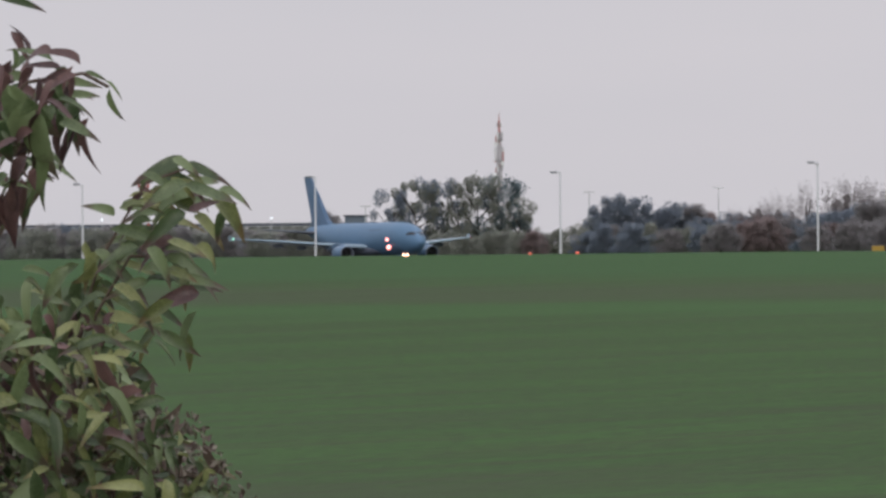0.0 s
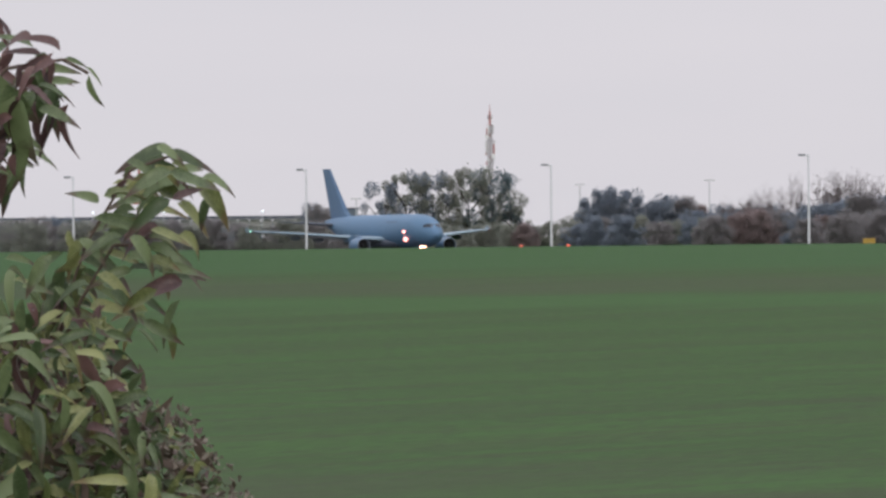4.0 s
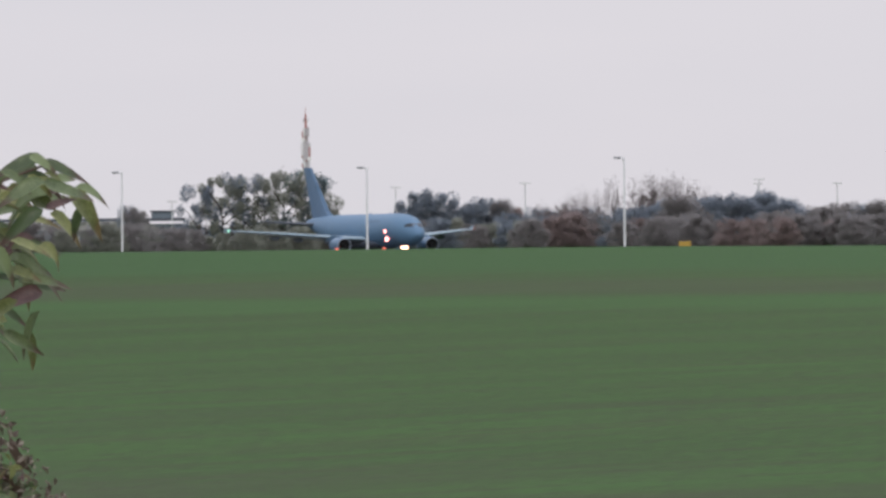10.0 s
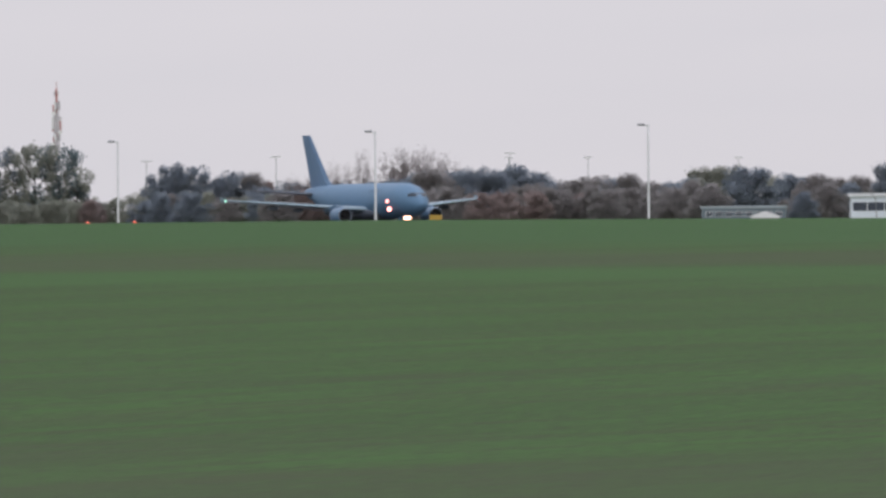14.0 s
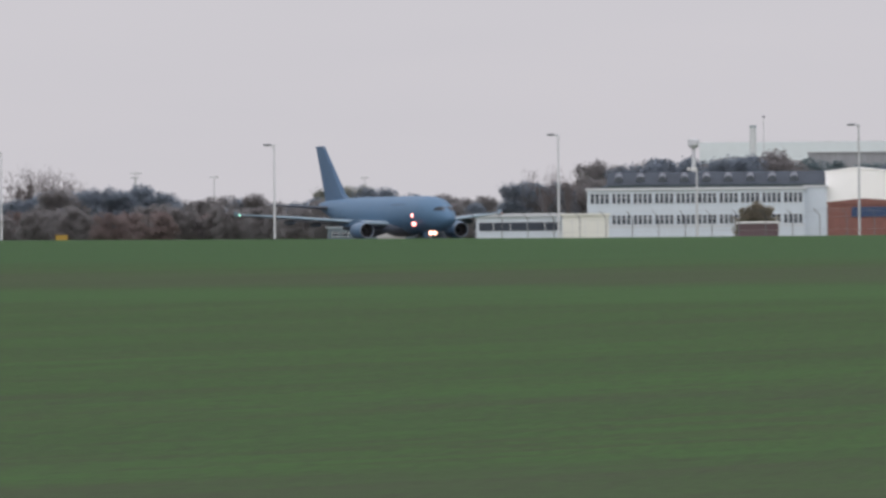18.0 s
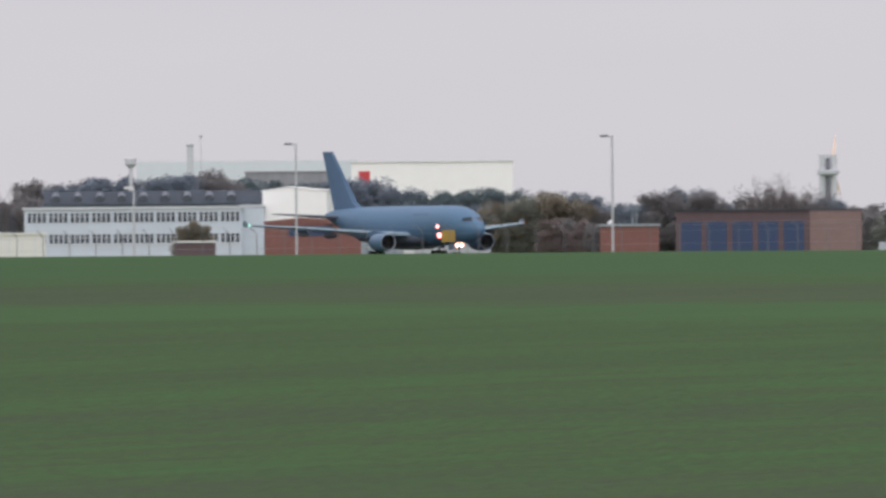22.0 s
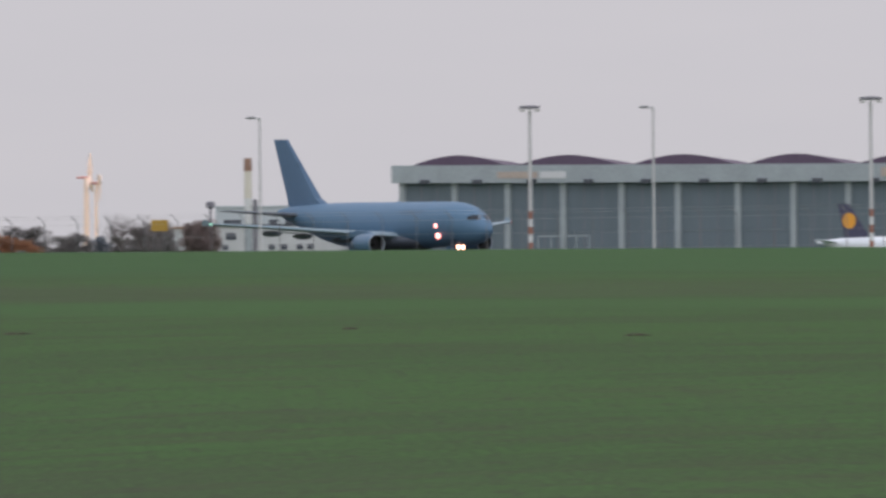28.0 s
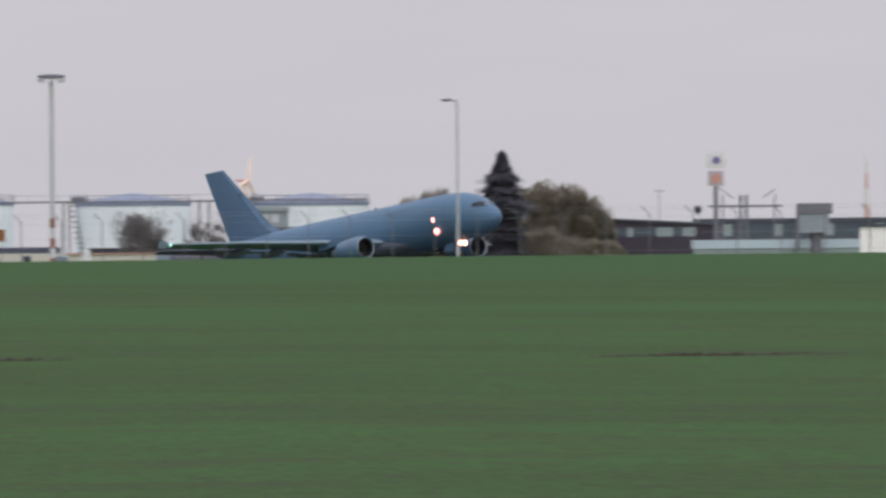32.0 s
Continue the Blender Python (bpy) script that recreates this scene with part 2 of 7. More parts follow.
    col = blend(times(ramp(drill, 0.47, 0.34), 0.30), col, (0.0400, 0.1040, 0.0245))
    col = blend(times(ramp(gaps, 0.575, 0.63), 0.55), col, (0.0400, 0.0460, 0.0240))
    col = blend(times(ramp(specks, 0.57, 0.66), 0.62), col, (0.0330, 0.0350, 0.0215))
    # a poorer brown belt runs across the field about 290 m out, another near by
    line = add(add(depth, times(swath, 40.0)), times(fine, 30.0))
    col = blend(times(ramp(line, 385, 420), 0.7), col, (0.0345, 0.0850, 0.0270))
    glow_a, glow_b = ramp(line, 290, 303), ramp(line, 325, 317)
    strip = n.new("ShaderNodeMath")
    strip.operation = "MULTIPLY"
    l.new(glow_a, strip.inputs[0])
    l.new(glow_b, strip.inputs[1])
    col = blend(times(strip.outputs[0], 0.6), col, (0.0400, 0.0960, 0.0270))
    up_, down_ = ramp(line, 321, 330), ramp(line, 384, 362)
    near_ = ramp(line, 162, 148)
    rut_ = ramp(line, 190, 188)
    rut2_ = ramp(line, 185, 187)
    both, ruts = n.new("ShaderNodeMath"), n.new("ShaderNodeMath")
    both.operation = ruts.operation = "MULTIPLY"
    l.new(up_, both.inputs[0])
    l.new(down_, both.inputs[1])
    l.new(rut_, ruts.inputs[0])
    l.new(rut2_, ruts.inputs[1])
    patch = n.new("ShaderNodeMath")
    patch.operation = "MULTIPLY"
    l.new(both.outputs[0], patch.inputs[0])
    l.new(ramp(streak, 0.30, 0.52), patch.inputs[1])
    fade = n.new("ShaderNodeMath")
    fade.operation = "MULTIPLY"
    l.new(patch.outputs[0], fade.inputs[0])
    l.new(ramp(across, 38.0, -6.0), fade.inputs[1])
    col = blend(times(fade.outputs[0], 0.62), col, (0.0508, 0.0591, 0.0335))
    col = blend(times(ruts.outputs[0], 0.3), col, (0.0383, 0.0433, 0.0275))
    thinner = n.new("ShaderNodeMath")
    thinner.operation = "MULTIPLY"
    l.new(near_, thinner.inputs[0])
    l.new(ramp(across, 9.0, -6.0), thinner.inputs[1])
    col = blend(times(thinner.outputs[0], 0.48), col, (0.0460, 0.0571, 0.0301))
    l.new(col, b.inputs["Base Color"])
    bp = n.new("ShaderNodeBump")
    bp.inputs["Strength"].default_value, bp.inputs["Distance"].default_value = 0.6, 0.05
    l.new(clump, bp.inputs["Height"])
    l.new(bp.outputs[0], b.inputs["Normal"])
    return m


ground = make_ground()



# ---- airliner ----
HULL = material("hull_grey", (0.078, 0.158, 0.256), rough=0.55, vary=0.07, scale=0.25, spec=0.35)
# hull grey with the shade below hull and wings put into it
HULL_SHADED = material("belly_shaded_grey", (0.068, 0.084, 0.112), rough=0.55, vary=0.1, scale=0.4)
FIN_GREY = material("fin_grey", (0.074, 0.140, 0.236), rough=0.55, vary=0.06, scale=0.3)
WING_GREY = material("wing_grey", (0.19, 0.265, 0.32), rough=0.45, vary=0.08, scale=0.5)
# darker than the fin: shade of the tailplane's underside put into the colour
TAIL_SHADED = material("tailplane_shaded_grey", (0.062, 0.078, 0.105), rough=0.5, vary=0.08, scale=0.5)
NACELLE = material("nacelle_grey", (0.082, 0.154, 0.246), rough=0.4, vary=0.06, scale=0.5)
LIP = material("bare_metal", (0.22, 0.26, 0.31), rough=0.45, metal=0.5, vary=0.1)
DARK = material("dark_inside", (0.012, 0.013, 0.016), rough=0.7, vary=0.3)
TYRE = material("tyre_rubber", (0.02, 0.02, 0.02), rough=0.85, vary=0.3, scale=5)
STEEL = material("gear_steel", (0.45, 0.46, 0.48), rough=0.4, metal=0.6, vary=0.1, scale=3)
COCKPIT = material("cockpit_glass", (0.018, 0.022, 0.030), rough=0.35, vary=0.2, spec=0.2)
# cockpit glass again, glossier, with some mirrored sky put into its base blue
SKY_GLASS = material("windscreen_sky_tint", (0.06, 0.10, 0.15), rough=0.18, vary=0.2, spec=0.8)
MARK = material("marking_dark", (0.072, 0.130, 0.208), rough=0.6, vary=0.1)
LAMP_WARM = material("landing_lamp", (1.0, 0.85, 0.7), emit=4.3, emit_color=(1.0, 0.29, 0.26))
LAMP_TAXI = material("taxi_lamp", (1.0, 0.9, 0.7), emit=7.5, emit_color=(1.0, 0.50, 0.34))
LAMP_GREEN = material("green_lamp", (0.1, 0.9, 0.5), emit=1.1, emit_color=(0.65, 1.0, 0.92))
LAMP_RED = material("red_lamp", (0.4, 0.1, 0.08), emit=0.05, emit_color=(1.0, 0.1, 0.05))



def spot(s, w, z):
    """A point s metres behind the nose, w to the right of the centre line, z above the ground."""
    return Vector((16.9 - 1.062 * (s - 6.5), -w, z))


# stations along the hull: s, half width, half height, height of the centre
HULL_ST = ((0.0, 0.10, 0.10, 3.91), (0.25, 0.55, 0.5, 3.91), (0.8, 1.05, 1.0, 3.96), (1.6, 1.55, 1.5, 4.08), (2.6, 1.98, 1.98, 4.26), (3.6, 2.3, 2.3, 4.38),
           (4.8, 2.56, 2.42, 4.62), (6.2, 2.74, 2.56, 4.70), (8.0, 2.82, 2.68, 4.68), (12, 2.82, 2.77, 4.59), (17, 2.82, 2.82, 4.54), (22, 2.82, 2.82, 4.54),
           (27, 2.82, 2.82, 4.54), (30, 2.80, 2.76, 4.60), (33, 2.66, 2.56, 4.78), (36, 2.34, 2.24, 5.04), (39, 1.86, 1.82, 5.38), (42, 1.30, 1.32, 5.74),
           (44.5, 0.84, 0.88, 6.00), (46.2, 0.45, 0.5, 6.16), (47.0, 0.22, 0.26, 6.22))


def hull_ring(s, a, b, zc, n=36):
    return [spot(s, -a * math.sin(2 * math.pi * i / n), zc + b * math.cos(2 * math.pi * i / n)) for i in range(n)]


def hull_at(s, ang):
    """Point on the hull's skin at station s, ang degrees down from the crown on the right side, and a hair outside it."""
    st = np.array(HULL_ST)
    a, b, zc = (np.interp(s, st[:, 0], st[:, k]) for k in (1, 2, 3))
    return spot(s, (a + 0.02) * math.sin(radians(ang)), zc + (b + 0.02) * math.cos(radians(ang)))


def skin_at_height(s_top, s_end, u, z, lift, side):
    """Point on the hull at height z; u runs from the crown line (0) back along the side (1)."""
    s = s_top + (s_end - s_top) * u ** 1.7
    st = np.array(HULL_ST)
    a, b, zc = (float(np.interp(s, st[:, 0], st[:, k])) for k in (1, 2, 3))
    c = max(-1.0, min(1.0, (z - zc) / b))
    w = (a + lift) * math.sqrt(max(0.0, 1 - c * c))
    return spot(s - lift * (1 - u), side * w, zc + (b + lift * 0.6) * c)


def foil(side, w, s_le, chord, z, thick):
    """Aerofoil ring at span w on one side (+1 right, -1 left)."""
    pts = []
    for f, t in ((0.0, 0.0), (0.03, 0.55), (0.12, 0.9), (0.35, 1.0), (0.65, 0.62), (1.0, 0.03)):
        pts.append(spot(s_le + f * chord, side * w, z + thick * chord * 0.5 * t * 1.15))
    for f, t in ((0.65, 0.55), (0.35, 0.95), (0.12, 0.8), (0.03, 0.5)):
        pts.append(spot(s_le + f * chord, side * w, z - thick * chord * 0.5 * t * 0.85))
    return pts


def build_airliner():
    air = thing("airliner", pose(0, 0, 0), "grey twin-engined military transport jet with landing lights on", "airplane")
    bm = loft(B(), [hull_ring(*st) for st in HULL_ST])
    hull = part("fuselage", bm, HULL, air, smooth=True)
    # belly fairing, its dark colour standing for the shade under the hull
    rings = []
    for s, a, b in ((11.2, 0.4, 0.3), (13.0, 2.1, 0.85), (16.5, 3.0, 1.35), (21, 3.15, 1.45), (25, 3.0, 1.35), (28, 2.2, 0.95), (30.5, 0.5, 0.35)):
        rings.append([spot(s, a * math.cos(2 * math.pi * i / 20), 2.72 + b * math.sin(2 * math.pi * i / 20)) for i in range(20)])
    part("belly_fairing", loft(B(), rings), HULL_SHADED, air, "grey belly fairing darkened to stand for belly shade", smooth=True)
    # fin with its dorsal fillet, and rudder
    def fin_ring(s0, s1, z, t, te=0.04):
        c = s1 - s0
        return [spot(s0, 0, z), spot(s0 + 0.15 * c, t, z), spot(s0 + 0.5 * c, t * 1.1, z), spot(s1, te, z), spot(s1, -te, z), spot(s0 + 0.5 * c, -t * 1.1, z), spot(s0 + 0.15 * c, -t, z)]
    def rudder_ring(s0, s1, z, t):
        return [spot(s0, t, z), spot(s1, 0.03, z), spot(s1, -0.03, z), spot(s0, -t, z)]
    fin = part("fin", loft(B(), [fin_ring(34.8, 42.5, 6.4, 0.42, 0.26), fin_ring(35.7, 42.8, 7.2, 0.42, 0.26), fin_ring(37.3, 43.1, 7.9, 0.4, 0.25), fin_ring(44.8, 46.6, 15.1, 0.14, 0.1)]), FIN_GREY, air)
    part("rudder", loft(B(), [rudder_ring(42.52, 44.6, 6.75, 0.26), rudder_ring(43.12, 45.0, 7.9, 0.25), rudder_ring(46.62, 48.0, 15.1, 0.1)]), FIN_GREY, air)
    part("fin_badge", box(B(), 0, 0, 0, 0.55, 0.04, 0.55), MARK, fin, "small dark cross on the fin").matrix_basis = Matrix.Translation(spot(42.0, 0.36, 11.7))
    for s in (12, 20):
        part("antenna", box(B(), spot(s, 0, 0).x, 0, 7.3, 0.5, 0.06, 0.22), HULL, air)
    for side in (1, -1):
        wing = part("wing", loft(B(), [foil(side, *q) for q in ((1.5, 15.4, 10.2, 3.2, 0.11), (3.0, 16.2, 9.0, 3.3, 0.105), (8.0, 18.8, 6.5, 3.72, 0.095), (14.4, 23.1, 4.8, 4.32, 0.1), (20.75, 27.7, 2.6, 4.85, 0.09), (21.1, 28.1, 1.9, 4.88, 0.05))]), WING_GREY, air)
        part("winglet", loft(B(), [foil(side, 21.08, 28.2, 1.9, 4.66, 0.06), foil(side, 21.15, 28.1, 2.1, 4.9, 0.06), foil(side, 21.22, 29.0, 0.8, 5.4, 0.06)]), WING_GREY, wing)
        part("aileron", loft(B(), [foil(side, 15.4, 27.2, 1.5, 4.34, 0.06), foil(side, 19.7, 29.3, 1.0, 4.70, 0.06)]), WING_GREY, wing)
        part("flap", loft(B(), [foil(side, 3.2, 24.7, 2.2, 2.95, 0.08), foil(side, 8.0, 24.6, 1.7, 3.4, 0.08)]), WING_GREY, wing)
        part("flap", loft(B(), [foil(side, 8.6, 24.8, 1.6, 3.45, 0.08), foil(side, 15.0, 27.3, 1.2, 4.06, 0.08)]), WING_GREY, wing)
        for w in (5.6, 10.6, 14.2):
            s = float(np.interp(w, (3, 8.3, 15, 21), (24.4, 24.2, 26.4, 28.6)))
            z = float(np.interp(w, (3, 8.3, 15, 21), (3.0, 3.5, 4.15, 4.75)))
            rings = [[spot(s + ds, side * w + r * math.cos(2 * math.pi * i / 10), z - 0.42 + r * 1.35 * math.sin(2 * math.pi * i / 10)) for i in range(10)] for ds, r in ((-2.6, 0.05), (-1.8, 0.24), (-0.4, 0.3), (1.0, 0.2), (1.9, 0.04))]
            part("flap_track_fairing", loft(B(), rings), HULL_SHADED, wing, smooth=True)
        lamp = part("navigation_light", lathe(B(), ((0.02, -0.16), (0.15, -0.1), (0.18, 0.0), (0.15, 0.1), (0.02, 0.16)), n=10), LAMP_GREEN if side > 0 else LAMP_RED, wing, "glowing pale green wingtip lamp" if side > 0 else "red wingtip lamp")
        lamp.matrix_basis = Matrix.Translation(spot(28.25, side * 21.05, 4.85))
        part("tailplane", loft(B(), [foil(side, *q) for q in ((0.5, 39.4, 6.2, 5.75, 0.1), (1.4, 40.0, 5.6, 5.85, 0.1), (8.4, 45.0, 2.4, 6.42, 0.08), (8.55, 45.3, 1.7, 6.44, 0.04))]), TAIL_SHADED, air)
        # engine
        o = (0, 0, 0)
        eng = part("engine_nacelle", lathe(B(), ((1.22, 0.0), (1.34, -0.25), (1.42, -0.9), (1.42, -2.0), (1.34, -3.2), (1.18, -4.1), (1.12, -4.1), (1.12, -3.0), (1.1, -1.2), (1.08, -0.3), (1.14, 0.0)), axis="X", n=28, caps=False), NACELLE, air, smooth=True)
        eng.matrix_basis = Matrix.Translation(spot(12.9, side * 7.52, 2.36)) @ Matrix.Diagonal((1, 0.9, 0.9, 1))
        part("intake_lip", lathe(B(), ((1.10, -0.1), (1.16, 0.05), (1.22, 0.06), (1.28, -0.1), (1.25, -0.14), (1.13, -0.14)), axis="X", n=28, caps=False), LIP, eng, "bright metal intake lip", smooth=True)
        part("fan", lathe(B(), ((1.12, -1.1), (1.12, -1.0), (0.4, -0.95), (0.3, -0.7), (0.02, -0.3)), axis="X", n=24), DARK, eng, "dark fan disc and spinner")
        # near-black sleeve added so the inside of the intake reads as shaded
        part("intake_duct", lathe(B(), ((1.07, -0.16), (1.05, -0.6), (1.05, -1.05), (1.09, -1.05), (1.09, -0.16)), axis="X", n=28, caps=False), DARK, eng, "near-black lining standing for shade in the intake", smooth=True)
        part("exhaust_cone", lathe(B(), ((0.85, -2.6), (0.8, -4.4), (0.6, -5.3), (0.45, -5.3), (0.3, -5.5), (0.03, -6.3)), axis="X", n=20), LIP, eng, smooth=True)
        part("pylon", loft(B(), [[spot(s, side * 7.52 + dw, z) for dw, z in ((-0.2, z0), (0.2, z0), (0.2, z1), (-0.2, z1))] for s, z0, z1 in ((14.3, 3.5, 3.8), (16.6, 3.3, 4.0), (20.5, 2.9, 3.7))]), NACELLE, air)
        # main gear
        gear = part("main_gear", tube(tube(B(), spot(22, side * 4.8, 3.4), spot(22, side * 4.8, 0.7), 0.16), spot(21.1, side * 4.8, 0.68), spot(22.9, side * 4.8, 0.68), 0.12), STEEL, air)
        for ds in (-0.75, 0.75):
            for dw in (-0.45, 0.45):
                c = spot(22 + ds, side * 4.8 + dw, 0.62)
                wheel = part("wheel", tube(B(), c + Vector((0, -0.2, 0)), c + Vector((0, 0.2, 0)), 0.62, n=20), TYRE, gear)
        part("gear_door", box(B(), spot(22, 0, 0).x, -side * 5.3, 1.5, 1.6, 0.06, 1.7), HULL, gear)
        # cockpit panes: a band round the nose
        for u0, u1, glass in ((0.02, 0.30, SKY_GLASS), (0.32, 0.58, COCKPIT), (0.60, 0.78, COCKPIT), (0.80, 0.98, COCKPIT)):
            outer, inner = [], []
            for u in np.linspace(u0, u1, 5):
                for rim, lift in ((outer, 0.05), (inner, -0.05)):
                    rim.append([skin_at_height(1.15, 2.35, u, 5.16, lift, side), skin_at_height(1.72, 2.5, u, 5.70 - 0.2 * max(0.0, u - 0.75) / 0.25, lift, side)])
            part("cockpit_window", loft(B(), [[o[0], o[1], q[1], q[0]] for o, q in zip(outer, inner)]), glass, hull, "dark cockpit pane")
        # doors, a hair proud of the hull
        for s, wd, z0, z1 in ((5.9, 1.1, 58, 96), (33.2, 1.1, 58, 96)):
            rings = []
            for a in np.linspace(z0, z1, 14):
                p, q = hull_at(s - wd / 2, a), hull_at(s + wd / 2, a)
                ring = [p, q, q + Vector((0, 0.2, 0)), p + Vector((0, 0.2, 0))]
                rings.append(ring if side > 0 else [Vector((v.x, -v.y, v.z)) for v in ring])
            part("cabin_door", loft(B(), rings), HULL, hull)
        # lettering too small to read: plain bars on the upper front hull
        for s, wd in ((11.2, 0.9), (12.4, 1.0), (13.7, 1.1), (15.0, 0.9)):
            rings = []
            for a in np.linspace(51, 61, 5):
                p, q = hull_at(s, a), hull_at(s + wd, a)
                ring = [p, q, q + Vector((0, 0.15, 0)), p + Vector((0, 0.15, 0))]
                rings.append(ring if side > 0 else [Vector((v.x, -v.y, v.z)) for v in ring])
            part("lettering_bar", loft(B(), rings), MARK, hull, "dark bar of painted lettering")
    # nose gear and lamps
    ng = part("nose_gear", tube(tube(B(), spot(7.2, 0, 3.2), spot(7.2, 0, 0.5), 0.12), spot(7.2, -0.35, 0.5), spot(7.2, 0.35, 0.5), 0.1), STEEL, air)
    for dw in (-0.33, 0.33):
        c = spot(7.2, dw, 0.5)
        part("wheel", tube(B(), c + Vector((0, -0.13, 0)), c + Vector((0, 0.13, 0)), 0.5, n=20), TYRE, ng)
    part("gear_door", box(B(), spot(7.9, 0, 0).x, 0.5, 1.25, 1.6, 0.05, 0.9), HULL, ng)
    part("gear_door", box(B(), spot(7.9, 0, 0).x, -0.5, 1.25, 1.6, 0.05, 0.9), HULL, ng)
    ball = ((0.02, 0.18), (0.20, 0.13), (0.26, 0.0), (0.20, -0.13), (0.02, -0.18))
    part("taxi_light", lathe(B(), ball, spot(6.3, 0.32, 1.88), axis="X", n=14), LAMP_TAXI, ng, "glowing taxi lamp")
    part("taxi_light", lathe(B(), ball, spot(6.3, -0.32, 1.88), axis="X", n=14), LAMP_TAXI, ng, "glowing taxi lamp")
    part("landing_light", lathe(B(), ((0.02, 0.24), (0.26, 0.16), (0.36, 0.0), (0.26, -0.16), (0.02, -0.24)), spot(7.15, 2.62, 3.25), axis="X", n=14), LAMP_WARM, air, "glowing landing lamp")
    part("landing_light", lathe(B(), ball, spot(7.3, 2.84, 4.48), axis="X", n=14), LAMP_WARM, air, "glowing landing lamp")
    return air


airliner = build_airliner()


def runway_point(d):
    """Place on the runway d metres past its middle mark."""
    return RUNWAY_P.x + d * math.cos(RUNWAY_A), RUNWAY_P.y + d * math.sin(RUNWAY_A)


# ---- street lamps along the airfield road ----
GALV = material("galvanised_steel", (0.50, 0.51, 0.53), rough=0.5, metal=0.3, vary=0.1, scale=2)
WHITE_POLE = material("white_pole", (0.60, 0.61, 0.64), rough=0.5, vary=0.06, scale=1)
LAMP_HEAD = material("lamp_head_grey", (0.22, 0.23, 0.25), rough=0.6, vary=0.1, scale=2)
LAMP_GLASS = material("lamp_glass", (0.35, 0.35, 0.36), rough=0.25)


def street_lamp(x, y, h, white):
    z = ground_z(x, y)
    e = thing("street_lamp", pose(x, y, z, 0, 0, -3), "tall pale steel lamp post with a short single arm", "street lamp", "lamps along the airfield road")
    part("pole", tube(B(), (0, 0, 0), (0, 0, h), 0.155, 0.115, n=12), WHITE_POLE if white else GALV, e)
    part("arm", tube(tube(B(), (0.1, 0, h - 0.12), (-0.9, -0.35, h + 0.02), 0.07, n=8), (0, 0, h - 0.5), (-0.5, -0.2, h - 0.02), 0.04, n=6), GALV, e)
    head = B()
    box(head, -1.05, -0.42, h - 0.14, 1.05, 0.5, 0.26, radians(21), bevel=0.06)
    hd = part("lamp_head", head, LAMP_HEAD, e)
    part("diffuser", box(B(), -1.05, -0.42, h - 0.17, 0.7, 0.3, 0.06, radians(21)), LAMP_GLASS, hd)
    part("base_plate", box(B(), 0, 0, -0.05, 0.6, 0.6, 0.15), GALV, e)
    return e


LAMP_B = (28.513, 29.262, 30.049, 30.877, 31.747, 32.670, 33.630, 34.646, 35.715, 36.841, 38.037, 39.292, 40.622, 42.023, 43.502, 45.097, 46.778)
LAMP_H = (12.3, 12.7, 13.2, 13.0, 13.6, 13.7, 14.2, 14.6, 15.1, 15.7, 16.4, 16.5, 17.1, 17.6, 17.8, 18.3, 18.3)
for lamp_b, lamp_h in zip(LAMP_B, LAMP_H):
    lamp_x, lamp_y = plan(lamp_b, 1200.0 / math.sin(radians(lamp_b)))
    street_lamp(lamp_x, lamp_y, lamp_h, lamp_b < 33.8)


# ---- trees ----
# leaf colours hold the aerial haze: raised, dulled and blued for the distance
LEAF_DARK = material("leaves_dark_green_hazed", (0.232, 0.270, 0.327), second=(0.264, 0.302, 0.340), rough=0.9, island=True, scale=1.5, spec=0.1)
LEAF_OLIVE = material("leaves_olive_hazed", (0.280, 0.300, 0.272), second=(0.346, 0.350, 0.295), rough=0.9, island=True, scale=1.5, spec=0.1)
LEAF_BROWN = material("leaves_brown_hazed", (0.284, 0.276, 0.284), second=(0.326, 0.306, 0.300), rough=0.9, island=True, scale=1.5, spec=0.1)
LEAF_RUST = material("leaves_rust_hazed", (0.294, 0.246, 0.246), second=(0.344, 0.276, 0.262), rough=0.9, island=True, scale=1.5, spec=0.1)
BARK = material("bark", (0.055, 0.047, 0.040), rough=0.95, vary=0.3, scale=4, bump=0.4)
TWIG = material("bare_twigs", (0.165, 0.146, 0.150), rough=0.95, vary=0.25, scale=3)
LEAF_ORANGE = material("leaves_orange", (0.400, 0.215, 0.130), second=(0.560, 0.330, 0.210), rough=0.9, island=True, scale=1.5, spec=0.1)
LEAF_TAWNY = material("leaves_tawny_hazed", (0.268, 0.244, 0.198), second=(0.376, 0.334, 0.262), rough=0.9, island=True, scale=1.5, spec=0.1)
LEAF_DEEP = material("leaves_deep_green_hazed", (0.152, 0.198, 0.216), second=(0.189, 0.233, 0.240), rough=0.9, island=True, scale=1.5, spec=0.1)
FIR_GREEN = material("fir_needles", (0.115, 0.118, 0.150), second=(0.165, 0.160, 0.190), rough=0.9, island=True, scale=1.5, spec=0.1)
let_light_through(FIR_GREEN, 0.5)
LEAVES = {"deep": LEAF_DEEP, "orange": LEAF_ORANGE, "tawny": LEAF_TAWNY, "dark": LEAF_DARK, "olive": LEAF_OLIVE, "brown": LEAF_BROWN, "rust": LEAF_RUST}
WORDS = {"deep": "deep green leafy", "orange": "orange autumn", "tawny": "olive brown autumn", "dark": "dark green leafy", "olive": "olive green autumn", "brown": "brownish autumn", "rust": "rust-red autumn"}
for leaf_m in LEAVES.values():
    let_light_through(leaf_m, 0.75)


